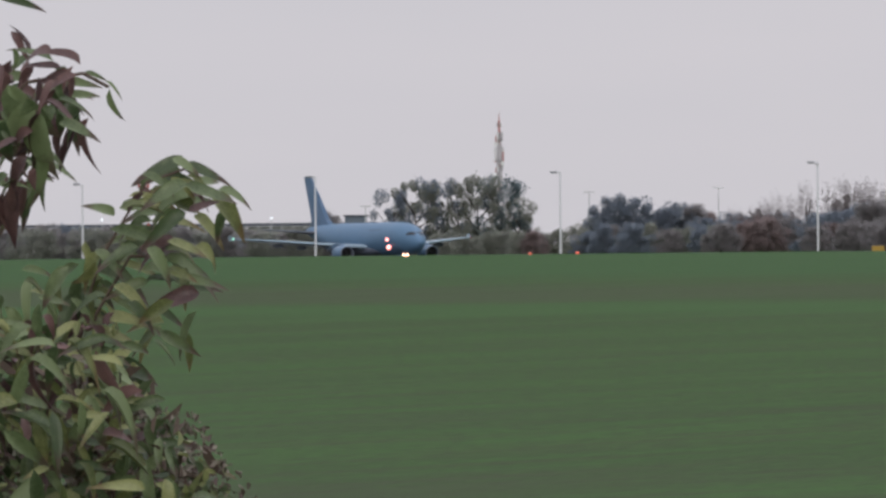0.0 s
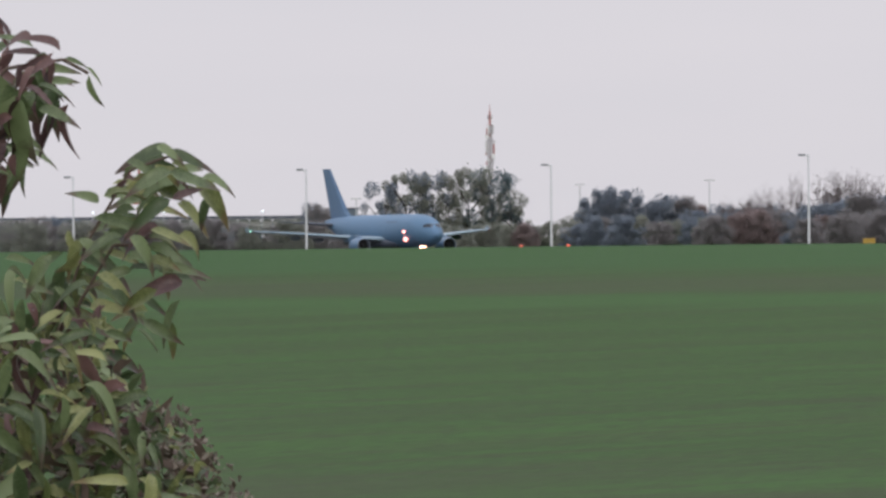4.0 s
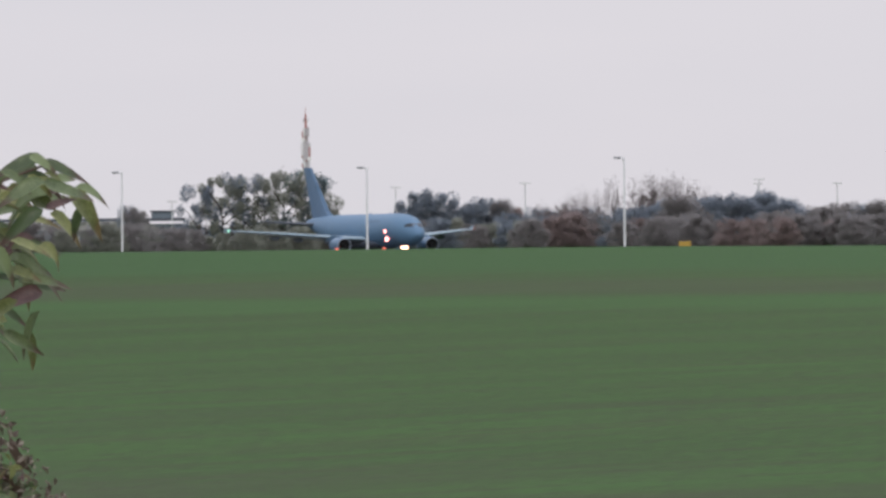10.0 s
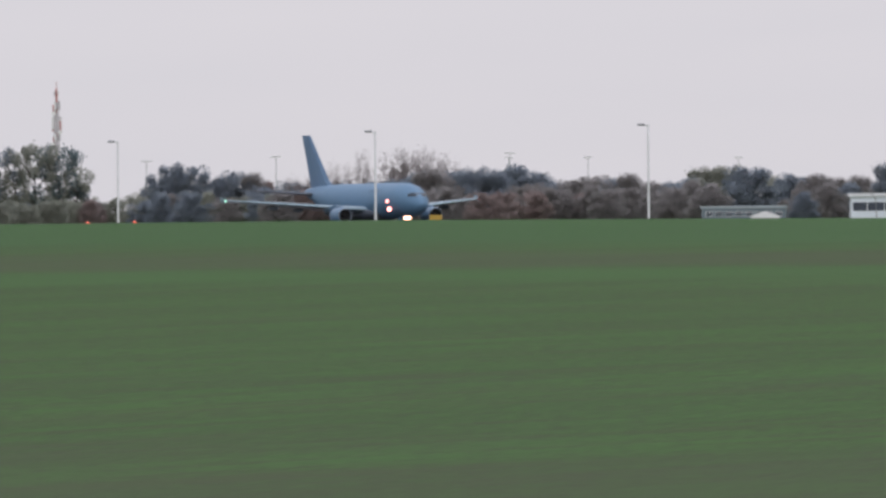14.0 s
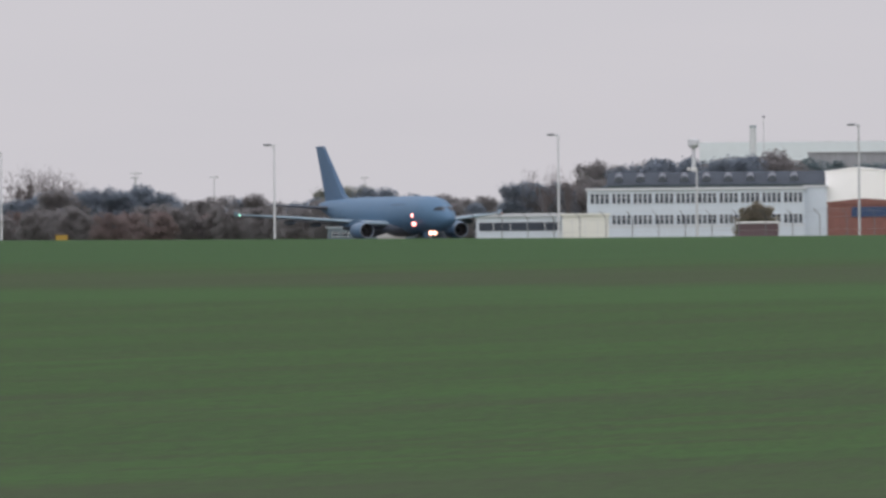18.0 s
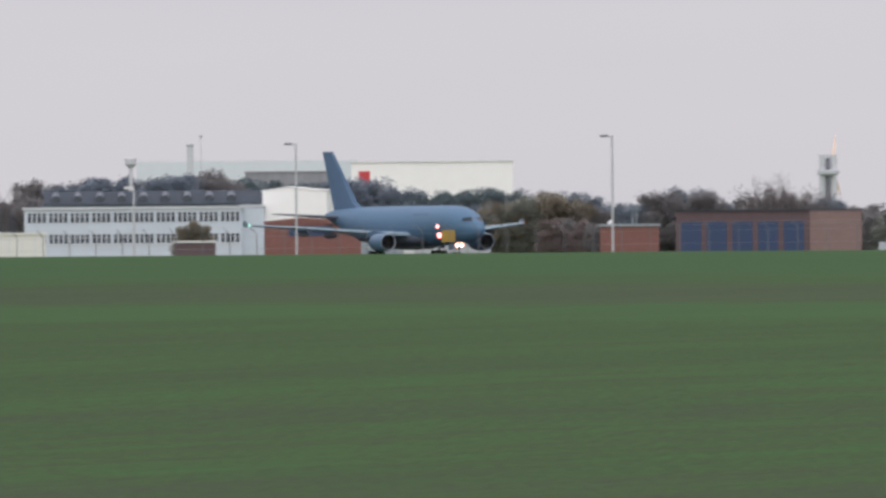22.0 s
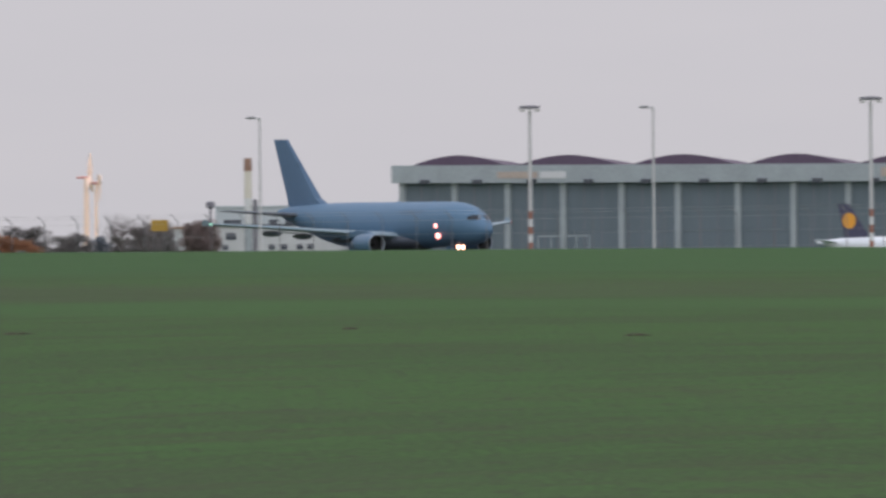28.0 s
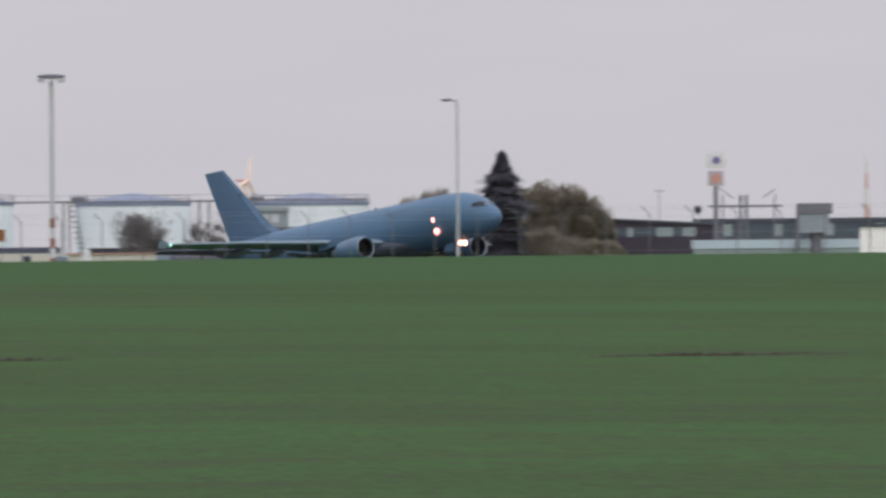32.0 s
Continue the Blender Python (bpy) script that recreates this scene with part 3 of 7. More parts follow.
def crown_mesh(seed, lobes, count, leaf, low=0.18, narrow=0.5, small=1.0):
    """A crown one metre high and wide, of many small tilted leaf clumps gathered in uneven lobes."""
    rnd = np.random.RandomState(seed)
    centres = []
    for k in range(lobes):
        h = low + 0.12 + (0.86 - low - 0.12) * rnd.rand()
        reach = narrow * (1 - 0.62 * max(0.0, (h - 0.45) / 0.55) ** 1.5) * 0.72
        a = rnd.rand() * 6.283
        q = math.sqrt(rnd.rand())
        centres.append((reach * q * math.cos(a), reach * q * math.sin(a), h, (0.10 + 0.10 * rnd.rand()) * small))
    verts, faces, normals = [], [], []
    for i in range(count):
        cx, cy, cz, cr = centres[rnd.randint(lobes)]
        d = rnd.normal(size=3)
        d /= np.linalg.norm(d)
        p = np.array((cx, cy, cz)) + d * cr * (0.55 + 0.5 * rnd.rand() ** 0.5) * np.array((1, 1, 0.85))
        if rnd.rand() < 0.04:
            p += d * 0.04
        a = rnd.normal(size=3)
        a /= np.linalg.norm(a)
        c = np.cross(a, d)
        c /= np.linalg.norm(c) + 1e-6
        s = leaf * (0.6 + rnd.rand())
        k = len(verts)
        verts += [tuple(p - a * s * 0.5 - c * s * 0.35), tuple(p + c * s * 0.5 - a * s * 0.2), tuple(p + a * s * 0.6)]
        faces.append((k, k + 1, k + 2))
        n = (d * 0.22 + np.array((p[0], p[1], p[2] - 0.35)) * 1.1 + rnd.normal(size=3) * 0.12) * np.array((1, 1, 0.4)) + np.array((0, 0, 0.06))
        normals += [tuple(n / np.linalg.norm(n))] * 3
    me = bpy.data.meshes.new("crown")
    me.from_pydata(verts, [], faces)
    me.shade_smooth()
    me.normals_split_custom_set_from_vertices(normals)
    return me


def trunk_mesh(seed, top=0.62, n=7):
    rnd = random.Random(seed)
    bm = B()
    tube(bm, (0, 0, -0.02), (rnd.uniform(-.02, .02), rnd.uniform(-.02, .02), top * 0.5), 0.022, 0.016, n)
    tube(bm, (0, 0, top * 0.48), (rnd.uniform(-.04, .04), rnd.uniform(-.04, .04), top), 0.016, 0.006, n)
    for k in range(11):
        h = rnd.uniform(0.2, top * 0.9)
        a, l = rnd.uniform(0, 6.283), rnd.uniform(0.16, 0.36)
        tube(bm, (0, 0, h), (l * math.cos(a), l * math.sin(a), h + rnd.uniform(0.1, 0.28)), 0.009, 0.003, 5)
    me = bpy.data.meshes.new("trunk")
    bm.to_mesh(me)
    bm.free()
    me.materials.append(BARK)
    return me


def bare_mesh(seed, spread=0.5, depth=5):
    """Limbs of a leafless tree, one metre high."""
    rnd = random.Random(seed)
    bm = B()

    def grow(p, d, length, r, level):
        q = p + d * length
        tube(bm, p, q, r, r * 0.7, 5 if level < 2 else 3, caps=False)
        if level >= depth:
            return
        for k in range(3 if level else 4):
            t = Vector((rnd.uniform(-1, 1), rnd.uniform(-1, 1), rnd.uniform(-0.25, 0.6)))
            nd = (d + t * spread * (1.0 if level else 0.8)).normalized()
            grow(p + d * length * rnd.uniform(0.55, 1.0), nd, length * rnd.uniform(0.55, 0.8), max(0.0032, r * 0.58), level + 1)

    grow(Vector((0, 0, -0.02)), Vector((0, 0, 1)), 0.32, 0.018, 0)
    me = bpy.data.meshes.new("limb")
    bm.to_mesh(me)
    bm.free()
    me.materials.append(TWIG)
    return me


def twig_mesh(seed, count=1150):
    """A haze of fine upward twigs filling a leafless crown one metre high."""
    rnd = np.random.RandomState(seed)
    lobes = [(0.34 * math.sqrt(rnd.rand()) * math.cos(a), 0.34 * math.sqrt(rnd.rand()) * math.sin(a), rnd.uniform(0.3, 0.82), rnd.uniform(0.10, 0.2)) for a in rnd.rand(26) * 6.283]
    verts, faces = [], []
    for i in range(count):
        cx, cy, cz, cr = lobes[rnd.randint(len(lobes))]
        d = rnd.normal(size=3)
        d /= np.linalg.norm(d)
        p = np.array((cx, cy, cz)) + d * cr * rnd.rand() ** 0.4
        out = np.array((p[0], p[1], 0.35)) + rnd.normal(size=3) * 0.22
        out /= np.linalg.norm(out)
        s = rnd.uniform(0.03, 0.075)
        w = np.cross(out, rnd.normal(size=3))
        w *= 0.0038 / (np.linalg.norm(w) + 1e-6)
        k = len(verts)
        verts += [tuple(p - w), tuple(p + w), tuple(p + out * s)]
        faces.append((k, k + 1, k + 2))
    me = bpy.data.meshes.new("twig")
    me.from_pydata(verts, [], faces)
    me.materials.append(TWIG)
    return me


CROWN_SHAPES = [crown_mesh(10 + k, 62, 9000, 0.020, small=0.55) for k in range(3)]
CROWN_SHAPES += [crown_mesh(30 + k, 78, 17000, 0.023, low=-0.12, narrow=0.57, small=0.74) for k in range(2)]
CROWN_SHAPES += [crown_mesh(90 + k, 28, 4400, 0.021, low=0.22, narrow=0.62, small=0.57) for k in range(3)]
CROWNS = {}
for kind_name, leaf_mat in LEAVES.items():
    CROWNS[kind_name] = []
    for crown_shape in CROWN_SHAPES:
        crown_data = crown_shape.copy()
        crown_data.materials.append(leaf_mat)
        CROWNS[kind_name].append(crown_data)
TRUNKS = [trunk_mesh(k) for k in range(3)]
BARES = [bare_mesh(50 + k) for k in range(3)]
TWIGS = [twig_mesh(70 + k) for k in range(3)]
tree_rnd = random.Random(5)


def tree(b, r, h, w, kind, shape=None, group="trees behind the runway"):
    """A leafy tree at a bearing and range; shapes 0 to 2 are trees, 3 and 4 bushes down to the ground, 5 to 7 trees with open crowns."""
    shape = tree_rnd.randrange(3) if shape is None else shape
    x, y = plan(b, r)
    bush = shape in (3, 4)
    e = thing("bush" if bush else "tree", pose(x, y, ground_z(x, y), 0, 0, tree_rnd.uniform(0, 360)) @ Matrix.Diagonal((w, w, h, 1)),
              WORDS[kind] + (" bush growing down to the ground" if bush else " tree with an uneven broad crown"), "bush" if bush else "tree", group)
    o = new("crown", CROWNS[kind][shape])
    o.parent = e
    t = new("trunk", TRUNKS[shape % 3])
    t.parent = e
    if bush:
        t.matrix_basis = Matrix.Diagonal((1, 1, 0.7, 1))
    return e


def bare_tree(b, r, h, w):
    x, y = plan(b, r)
    e = thing("bare_tree", pose(x, y, ground_z(x, y), 0, 0, tree_rnd.uniform(0, 360)) @ Matrix.Diagonal((w * 1.35, w * 1.35, h * 1.12, 1)), "leafless grey-brown tree with fine twigs", "tree", "bare trees behind the runway")
    k = tree_rnd.randrange(3)
    for part_name, data in (("limb", BARES[k]), ("twig", TWIGS[k])):
        o = new(part_name, data)
        o.parent = e
    o.matrix_basis = Matrix.Diagonal((1, 1, 1.02, 1))
    return e


def conifer(b, r, h, w):
    x, y = plan(b, r)
    e = thing("fir_tree", pose(x, y, ground_z(x, y)), "tall dark green fir tree with drooping tiers", "tree")
    part("trunk", tube(B(), (0, 0, 0), (0, 0, h * 0.97), 0.22, 0.03, 8), BARK, e)
    rnd = np.random.RandomState(3)
    verts, faces = [], []
    for k in range(9000):
        f = rnd.rand()
        z = h * (0.02 + 0.98 * f)
        tier = 0.80 + 0.20 * math.sin(f * 46.0 + 2.5 * math.sin(f * 17.0))
        reach = w * float(np.interp(1 - f, (0, 0.08, 0.2, 0.36, 0.5, 1), (0.05, 0.3, 0.66, 1.0, 0.92, 0.8))) * tier * (0.6 + 0.5 * rnd.rand() ** 2)
        a = rnd.rand() * 6.283
        q = 0.25 + 0.75 * rnd.rand() ** 0.5
        p = np.array((reach * q * math.cos(a), reach * q * math.sin(a), z - 0.25 * reach * q))
        out = np.array((math.cos(a), math.sin(a), -0.35))
        side = np.array((-math.sin(a), math.cos(a), rnd.uniform(-0.3, 0.3)))
        s = 0.26 + 0.28 * rnd.rand()
        i = len(verts)
        verts += [tuple(p - out * s), tuple(p + side * s * 0.5), tuple(p + out * s * 1.3), tuple(p - side * s * 0.5)]
        faces.append((i, i + 1, i + 2, i + 3))
    me = bpy.data.meshes.new("needles")
    me.from_pydata(verts, [], faces)
    me.materials.append(FIR_GREEN)
    o = new("needles", me)
    o.parent = e
    return e


def hedge(b0, b1, r, step, heights, kinds, width=1.0, shapes=(3, 4), jitter=60.0, wild=0.12):
    """A row of bushes and trees between two bearings, its heights given at even steps."""
    n = max(2, int(abs(b1 - b0) / 57.3 * r / step))
    for i in range(n + 1):
        f = i / n
        h = float(np.interp(f, np.linspace(0, 1, len(heights)), heights)) * 1.13 * tree_rnd.uniform(1 - wild, 1 + wild * 0.6)
        tree(b0 + (b1 - b0) * f + tree_rnd.uniform(-0.01, 0.01), r + tree_rnd.uniform(-jitter, jitter) / 2, h, max(h * tree_rnd.uniform(0.85, 1.3), step * 1.5) * width, kinds[tree_rnd.randrange(len(kinds))], shapes[tree_rnd.randrange(len(shapes))], "hedge behind the runway")


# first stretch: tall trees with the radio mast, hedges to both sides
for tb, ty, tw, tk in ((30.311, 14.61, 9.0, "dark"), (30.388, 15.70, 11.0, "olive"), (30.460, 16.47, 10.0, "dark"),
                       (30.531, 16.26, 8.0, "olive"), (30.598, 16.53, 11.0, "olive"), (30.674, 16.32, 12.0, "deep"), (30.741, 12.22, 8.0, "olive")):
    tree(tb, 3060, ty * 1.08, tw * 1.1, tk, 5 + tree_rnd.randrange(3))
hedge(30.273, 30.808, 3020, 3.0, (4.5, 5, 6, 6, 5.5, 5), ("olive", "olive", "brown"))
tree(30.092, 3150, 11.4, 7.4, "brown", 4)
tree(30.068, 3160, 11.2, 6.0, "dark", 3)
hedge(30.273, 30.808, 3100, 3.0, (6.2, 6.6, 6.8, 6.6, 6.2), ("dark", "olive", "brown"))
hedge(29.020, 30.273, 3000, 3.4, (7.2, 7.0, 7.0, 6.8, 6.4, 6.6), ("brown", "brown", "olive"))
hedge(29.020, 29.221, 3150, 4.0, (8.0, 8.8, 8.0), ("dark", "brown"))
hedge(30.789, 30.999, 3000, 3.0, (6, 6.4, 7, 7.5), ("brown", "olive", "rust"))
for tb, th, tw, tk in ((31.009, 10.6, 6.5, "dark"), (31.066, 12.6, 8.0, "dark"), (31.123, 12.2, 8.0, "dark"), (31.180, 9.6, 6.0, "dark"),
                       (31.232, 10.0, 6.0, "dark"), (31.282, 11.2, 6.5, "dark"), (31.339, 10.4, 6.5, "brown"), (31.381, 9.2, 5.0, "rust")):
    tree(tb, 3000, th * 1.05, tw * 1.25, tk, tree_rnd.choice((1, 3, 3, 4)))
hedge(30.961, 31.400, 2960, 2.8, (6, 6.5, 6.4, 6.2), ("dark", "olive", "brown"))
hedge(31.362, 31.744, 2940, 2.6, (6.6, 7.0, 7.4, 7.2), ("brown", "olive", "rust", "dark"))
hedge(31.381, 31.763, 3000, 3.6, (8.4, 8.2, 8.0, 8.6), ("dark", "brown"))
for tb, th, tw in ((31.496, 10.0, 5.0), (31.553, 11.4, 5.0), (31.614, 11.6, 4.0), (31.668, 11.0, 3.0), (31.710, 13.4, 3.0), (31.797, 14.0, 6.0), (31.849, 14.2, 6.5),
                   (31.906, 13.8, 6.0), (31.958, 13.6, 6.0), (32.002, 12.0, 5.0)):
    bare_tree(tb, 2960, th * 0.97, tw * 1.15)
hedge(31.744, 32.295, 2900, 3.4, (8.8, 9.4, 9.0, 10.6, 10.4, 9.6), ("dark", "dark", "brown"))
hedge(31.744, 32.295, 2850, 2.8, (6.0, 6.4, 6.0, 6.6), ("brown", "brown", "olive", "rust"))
# second stretch
hedge(32.275, 32.848, 2780, 2.4, (6.4, 6.1, 6.3, 6.0, 6.2, 6.1), ("brown", "rust", "brown"))
hedge(32.275, 32.753, 2860, 3.0, (7.8, 8.0, 8.3, 7.8, 7.4), ("brown", "dark", "brown"))
hedge(32.753, 33.211, 2860, 3.0, (7.8, 9.1, 9.1, 8.6, 8.4, 7.6), ("dark", "dark", "olive"))
tree(32.829, 2790, 8.8, 6.5, "olive", 1)
hedge(32.753, 32.867, 2760, 2.6, (6.5, 6.8), ("rust", "brown"))
hedge(33.116, 33.345, 2760, 2.8, (4.0, 4.6, 6.6, 6.8, 6.2), ("brown", "dark"))
hedge(33.221, 33.383, 2820, 3.4, (7.6, 8.0, 8.4), ("dark", "brown"))
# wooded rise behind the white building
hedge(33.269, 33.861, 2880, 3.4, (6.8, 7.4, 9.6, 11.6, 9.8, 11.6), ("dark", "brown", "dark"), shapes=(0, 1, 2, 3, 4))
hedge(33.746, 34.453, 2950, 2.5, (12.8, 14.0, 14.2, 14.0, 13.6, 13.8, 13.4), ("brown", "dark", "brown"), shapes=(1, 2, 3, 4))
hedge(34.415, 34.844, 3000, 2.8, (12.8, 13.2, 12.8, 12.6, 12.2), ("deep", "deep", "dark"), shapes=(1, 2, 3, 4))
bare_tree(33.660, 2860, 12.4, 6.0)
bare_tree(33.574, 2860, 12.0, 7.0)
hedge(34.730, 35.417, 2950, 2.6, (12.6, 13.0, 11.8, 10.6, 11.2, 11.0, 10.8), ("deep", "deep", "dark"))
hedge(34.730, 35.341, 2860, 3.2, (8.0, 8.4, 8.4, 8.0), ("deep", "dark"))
for tb, th, tw, tk in ((35.341, 9.8, 8.0, "tawny"), (35.408, 10.6, 8.5, "olive"), (35.493, 11.4, 9.5, "tawny"), (35.570, 10.2, 8.5, "tawny"), (35.637, 8.8, 7.5, "brown"), (35.446, 7.8, 8.5, "olive"), (35.369, 6.8, 7.5, "olive"), (35.541, 7.4, 8.5, "tawny")):
    tree(tb, 2640, th, tw * 1.35, tk, 4)
hedge(35.503, 35.665, 2560, 2.4, (5.6, 6.4, 5.6), ("rust", "rust", "brown"))
hedge(35.608, 36.246, 2900, 3.4, (10.6, 9.6, 9.8, 10.8, 10.0, 9.4, 9.2), ("dark", "brown", "dark"))
for tb, th in ((36.188, 11.0), (36.265, 12.8), (36.331, 12.0), (36.389, 10.4)):
    bare_tree(tb, 2820, th, 9.0)
    tree(tb + 0.01, 2825, th * 0.98, 8.0, "brown", 5)
# third stretch: low hedge, scattered trees
hedge(36.226, 36.589, 2850, 3.2, (9.2, 9.2, 9.0, 8.6), ("dark", "brown"))
hedge(36.551, 37.105, 2600, 3.0, (6.8, 7.4, 7.8, 7.8, 7.6, 7.5, 7.4), ("brown", "dark", "brown", "olive"))
hedge(37.067, 37.545, 2600, 3.4, (6.4, 5.6, 5.2, 5.0, 4.8, 4.8), ("brown", "olive"), wild=0.35)
for tb, th, tw, tk, ts in ((37.312, 6.6, 5.0, "brown", 4), (37.332, 6.9, 6.5, "rust", 4), (37.364, 6.2, 6.0, "rust", 3), (37.508, 6.6, 2.6, "dark", 4), (37.640, 6.2, 5.0, "brown", 7), (37.672, 6.9, 6.0, "brown", 5), (37.712, 6.4, 5.0, "brown", 6), (37.166, 6.9, 4.4, "olive", 1), (37.836, 9.4, 5.6, "brown", 5), (37.886, 8.6, 5.0, "brown", 7),
                           (37.087, 6.6, 6.0, "dark", 3), (37.192, 6.4, 5.0, "brown", 4), (36.973, 6.6, 6.0, "brown", 3)):
    tree(tb, 2500, th, tw, tk, ts)
for tb, th, tw in ((37.909, 7.8, 6.0), (38.061, 7.8, 6.0), (38.825, 6.4, 7.0), (38.901, 6.0, 6.0)):
    bare_tree(tb, 2440, th, tw * 1.3)
for tb, th, tw in ((37.398, 6.2, 6.0), (37.484, 6.4, 6.0), (37.589, 5.8, 6.0), (37.866, 8.6, 6.0), (37.952, 7.4, 7.0), (38.038, 7.2, 7.0), (38.105, 7.8, 6.5)):
    bare_tree(tb, 2470, th, tw)
hedge(37.565, 38.959, 2480, 3.0, (4.2, 4.6, 4.4, 4.2, 4.4, 4.6, 4.8), ("brown", "dark", "brown"), wild=0.3)
hedge(38.195, 38.539, 2380, 2.0, (1.5, 1.7, 1.9, 1.7), ("brown", "olive"))
for tb, th, tw in ((38.175, 2.6, 4.2), (38.215, 3.3, 4.6), (38.262, 4.0, 4.8), (38.305, 4.6, 5.2), (38.350, 5.0, 5.2), (38.395, 4.7, 5.0), (38.440, 4.2, 4.4), (38.485, 3.6, 4.2), (38.525, 2.8, 3.6)):
    tree(tb, 2400, th, tw, "orange", 4)
tree(39.089, 2400, 6.6, 6.6, "rust", 4)
tree(39.100, 2405, 6.2, 6.0, "rust", 3)
conifer(39.410, 3300, 12.95, 2.9)
# last stretch
for tb, th, tw in ((42.652, 9.0, 4.6), (42.767, 8.4, 4.4), (42.843, 9.4, 5.0), (42.900, 9.0, 5.0), (42.948, 8.0, 4.0)):
    tree(tb, 2800, th * 1.2, tw * 2.0, "rust", 5 + tree_rnd.randrange(3))
    bare_tree(tb + 0.012, 2790, th * 1.05, tw * 1.6)
tree(44.027, 2150, 8.94, 8.6, "brown", 2)
bare_tree(44.027 - 0.004, 2145, 8.94, 7.0)
bare_tree(44.027 + 0.02, 2148, 8.94 * 0.86, 5.0)
tree(44.252, 2150, 7.6, 6.4, "brown", 6)
bare_tree(44.252, 2145, 7.4, 5.4)
tree(44.702, 2200, 7.5, 7.0, "brown", 5)
bare_tree(44.702, 2205, 7.4, 5.6)
conifer(45.247, 2180, 16.06, 4.9)
for tb, th, tw in ((45.365, 12.65, 7.6), (45.428, 12.10, 7.6), (45.492, 11.48, 7.6), (45.545, 10.20, 6.4), (45.579, 8.54, 5.0),
                   (45.396, 10.62, 7.0), (45.457, 10.08, 7.0), (45.522, 8.56, 6.0)):
    tree(tb, 2240, th * 1.08, tw * 1.15, "tawny", 3 + tree_rnd.randrange(2))
for tb, th, tw in ((44.926, 10.36, 3.6), (44.983, 11.09, 4.2), (45.045, 11.53, 4.6), (45.104, 10.62, 4.2)):
    tree(tb, 2240, th * 1.06, tw * 1.3, "tawny", 3)
hedge(45.314, 45.610, 2200, 2.4, (5.4, 6.0, 5.0, 4.2), ("tawny", "tawny", "brown"))
for tb, th, tw in ((34.261, 5.6, 4.6), (34.295, 6.4, 5.2), (34.330, 5.8, 4.6)):
    tree(tb, 2560, th, tw, "tawny", 3)


# ---- buildings and masts beyond the runway ----
WHITE_WALL = material("white_render", (0.585, 0.64, 0.705), rough=0.8, vary=0.08, scale=0.3)
CREAM_WALL = material("cream_panel", (0.60, 0.58, 0.52), rough=0.8, vary=0.08, scale=0.3)
GREY_WALL = material("grey_sheet", (0.118, 0.155, 0.186), rough=0.6, vary=0.1, scale=0.25, stretch=(3, 3, 0.2))
PARAPET = material("weathered_concrete", (0.302, 0.348, 0.378), rough=0.85, vary=0.15, scale=0.2)
ROOF_DARK = material("dark_roofing", (0.070, 0.080, 0.100), rough=0.8, vary=0.2, scale=0.4)
ROOF_PURPLE = material("plum_sheet_roof", (0.086, 0.062, 0.098), rough=0.7, vary=0.15, scale=0.2)
PANE = material("window_glass", (0.045, 0.055, 0.075), rough=0.45, vary=0.3, scale=0.4, spec=0.15)
FRAME_WHITE = material("window_frame_white", (0.55, 0.57, 0.6), rough=0.6, vary=0.05)
BRICK_RED = material("red_brick", (0.225, 0.108, 0.095), rough=0.9, vary=0.2, scale=1.2)
BRICK_BROWN = material("brown_brick", (0.130, 0.092, 0.102), rough=0.9, vary=0.18, scale=1.0)
BLUE_DOOR = material("blue_door", (0.030, 0.058, 0.135), rough=0.6, vary=0.12, scale=0.6)
# set close to the sky's tone, so the hall's fading with distance is painted
PALE_HALL = material("pale_sheet_sky_toned", (0.66, 0.71, 0.74), rough=0.7, vary=0.04, scale=0.05)
BLOCK_GREY = material("dark_grey_louvres", (0.27, 0.275, 0.30), rough=0.7, vary=0.2, scale=0.3, stretch=(3, 3, 0.1))
SIGNAL_RED = material("signal_red", (0.55, 0.06, 0.07), rough=0.6, vary=0.06)
HALL_WHITE = material("bright_white_sheet", (0.92, 0.91, 0.89), rough=0.6, vary=0.03, scale=0.05)
TANK_WHITE = material("tank_white", (0.82, 0.88, 0.93), rough=0.5, vary=0.08, scale=0.12, stretch=(1, 1, 0.3))
YELLOW = material("sign_yellow", (0.34, 0.215, 0.035), rough=0.6, vary=0.1, scale=1)
ORANGE = material("cap_orange", (0.42, 0.19, 0.07), rough=0.6, vary=0.1)
BLUE_ROOF = material("blue_grey_roof", (0.10, 0.13, 0.20), rough=0.6, vary=0.1, scale=0.1)
TANK_DOME = material("tank_dome_blue", (0.215, 0.255, 0.355), rough=0.6, vary=0.12, scale=0.15)
MAROON = material("maroon_cladding", (0.054, 0.044, 0.064), rough=0.7, vary=0.15, scale=0.3)
# white turbines; the warm evening sunlight on them is put into this colour
MILL_SUNLIT = material("turbine_sunlit_peach", (1.0, 0.74, 0.60), rough=0.45, vary=0.03)
STRIPE_RED = material("stripe_red", (0.40, 0.11, 0.09), rough=0.6, vary=0.08)
STRIPE_WHITE = material("stripe_white", (0.70, 0.70, 0.70), rough=0.6, vary=0.05)
NAVY = material("navy_tail", (0.02, 0.025, 0.075), rough=0.4, vary=0.06)
DISC = material("amber_disc", (0.65, 0.30, 0.03), rough=0.5, vary=0.05)
JET_WHITE = material("jet_white", (0.62, 0.67, 0.73), rough=0.4, vary=0.04)
PANEL_LIGHT = material("lit_panel", (0.8, 0.85, 0.9), emit=0.9, emit_color=(0.85, 0.92, 1.0))
RAIL_STEEL = material("rail_steel", (0.17, 0.17, 0.20), rough=0.7, vary=0.15, scale=2)
TRUCK_DARK = material("vehicle_dark", (0.06, 0.06, 0.08), rough=0.5, vary=0.2, scale=0.5)
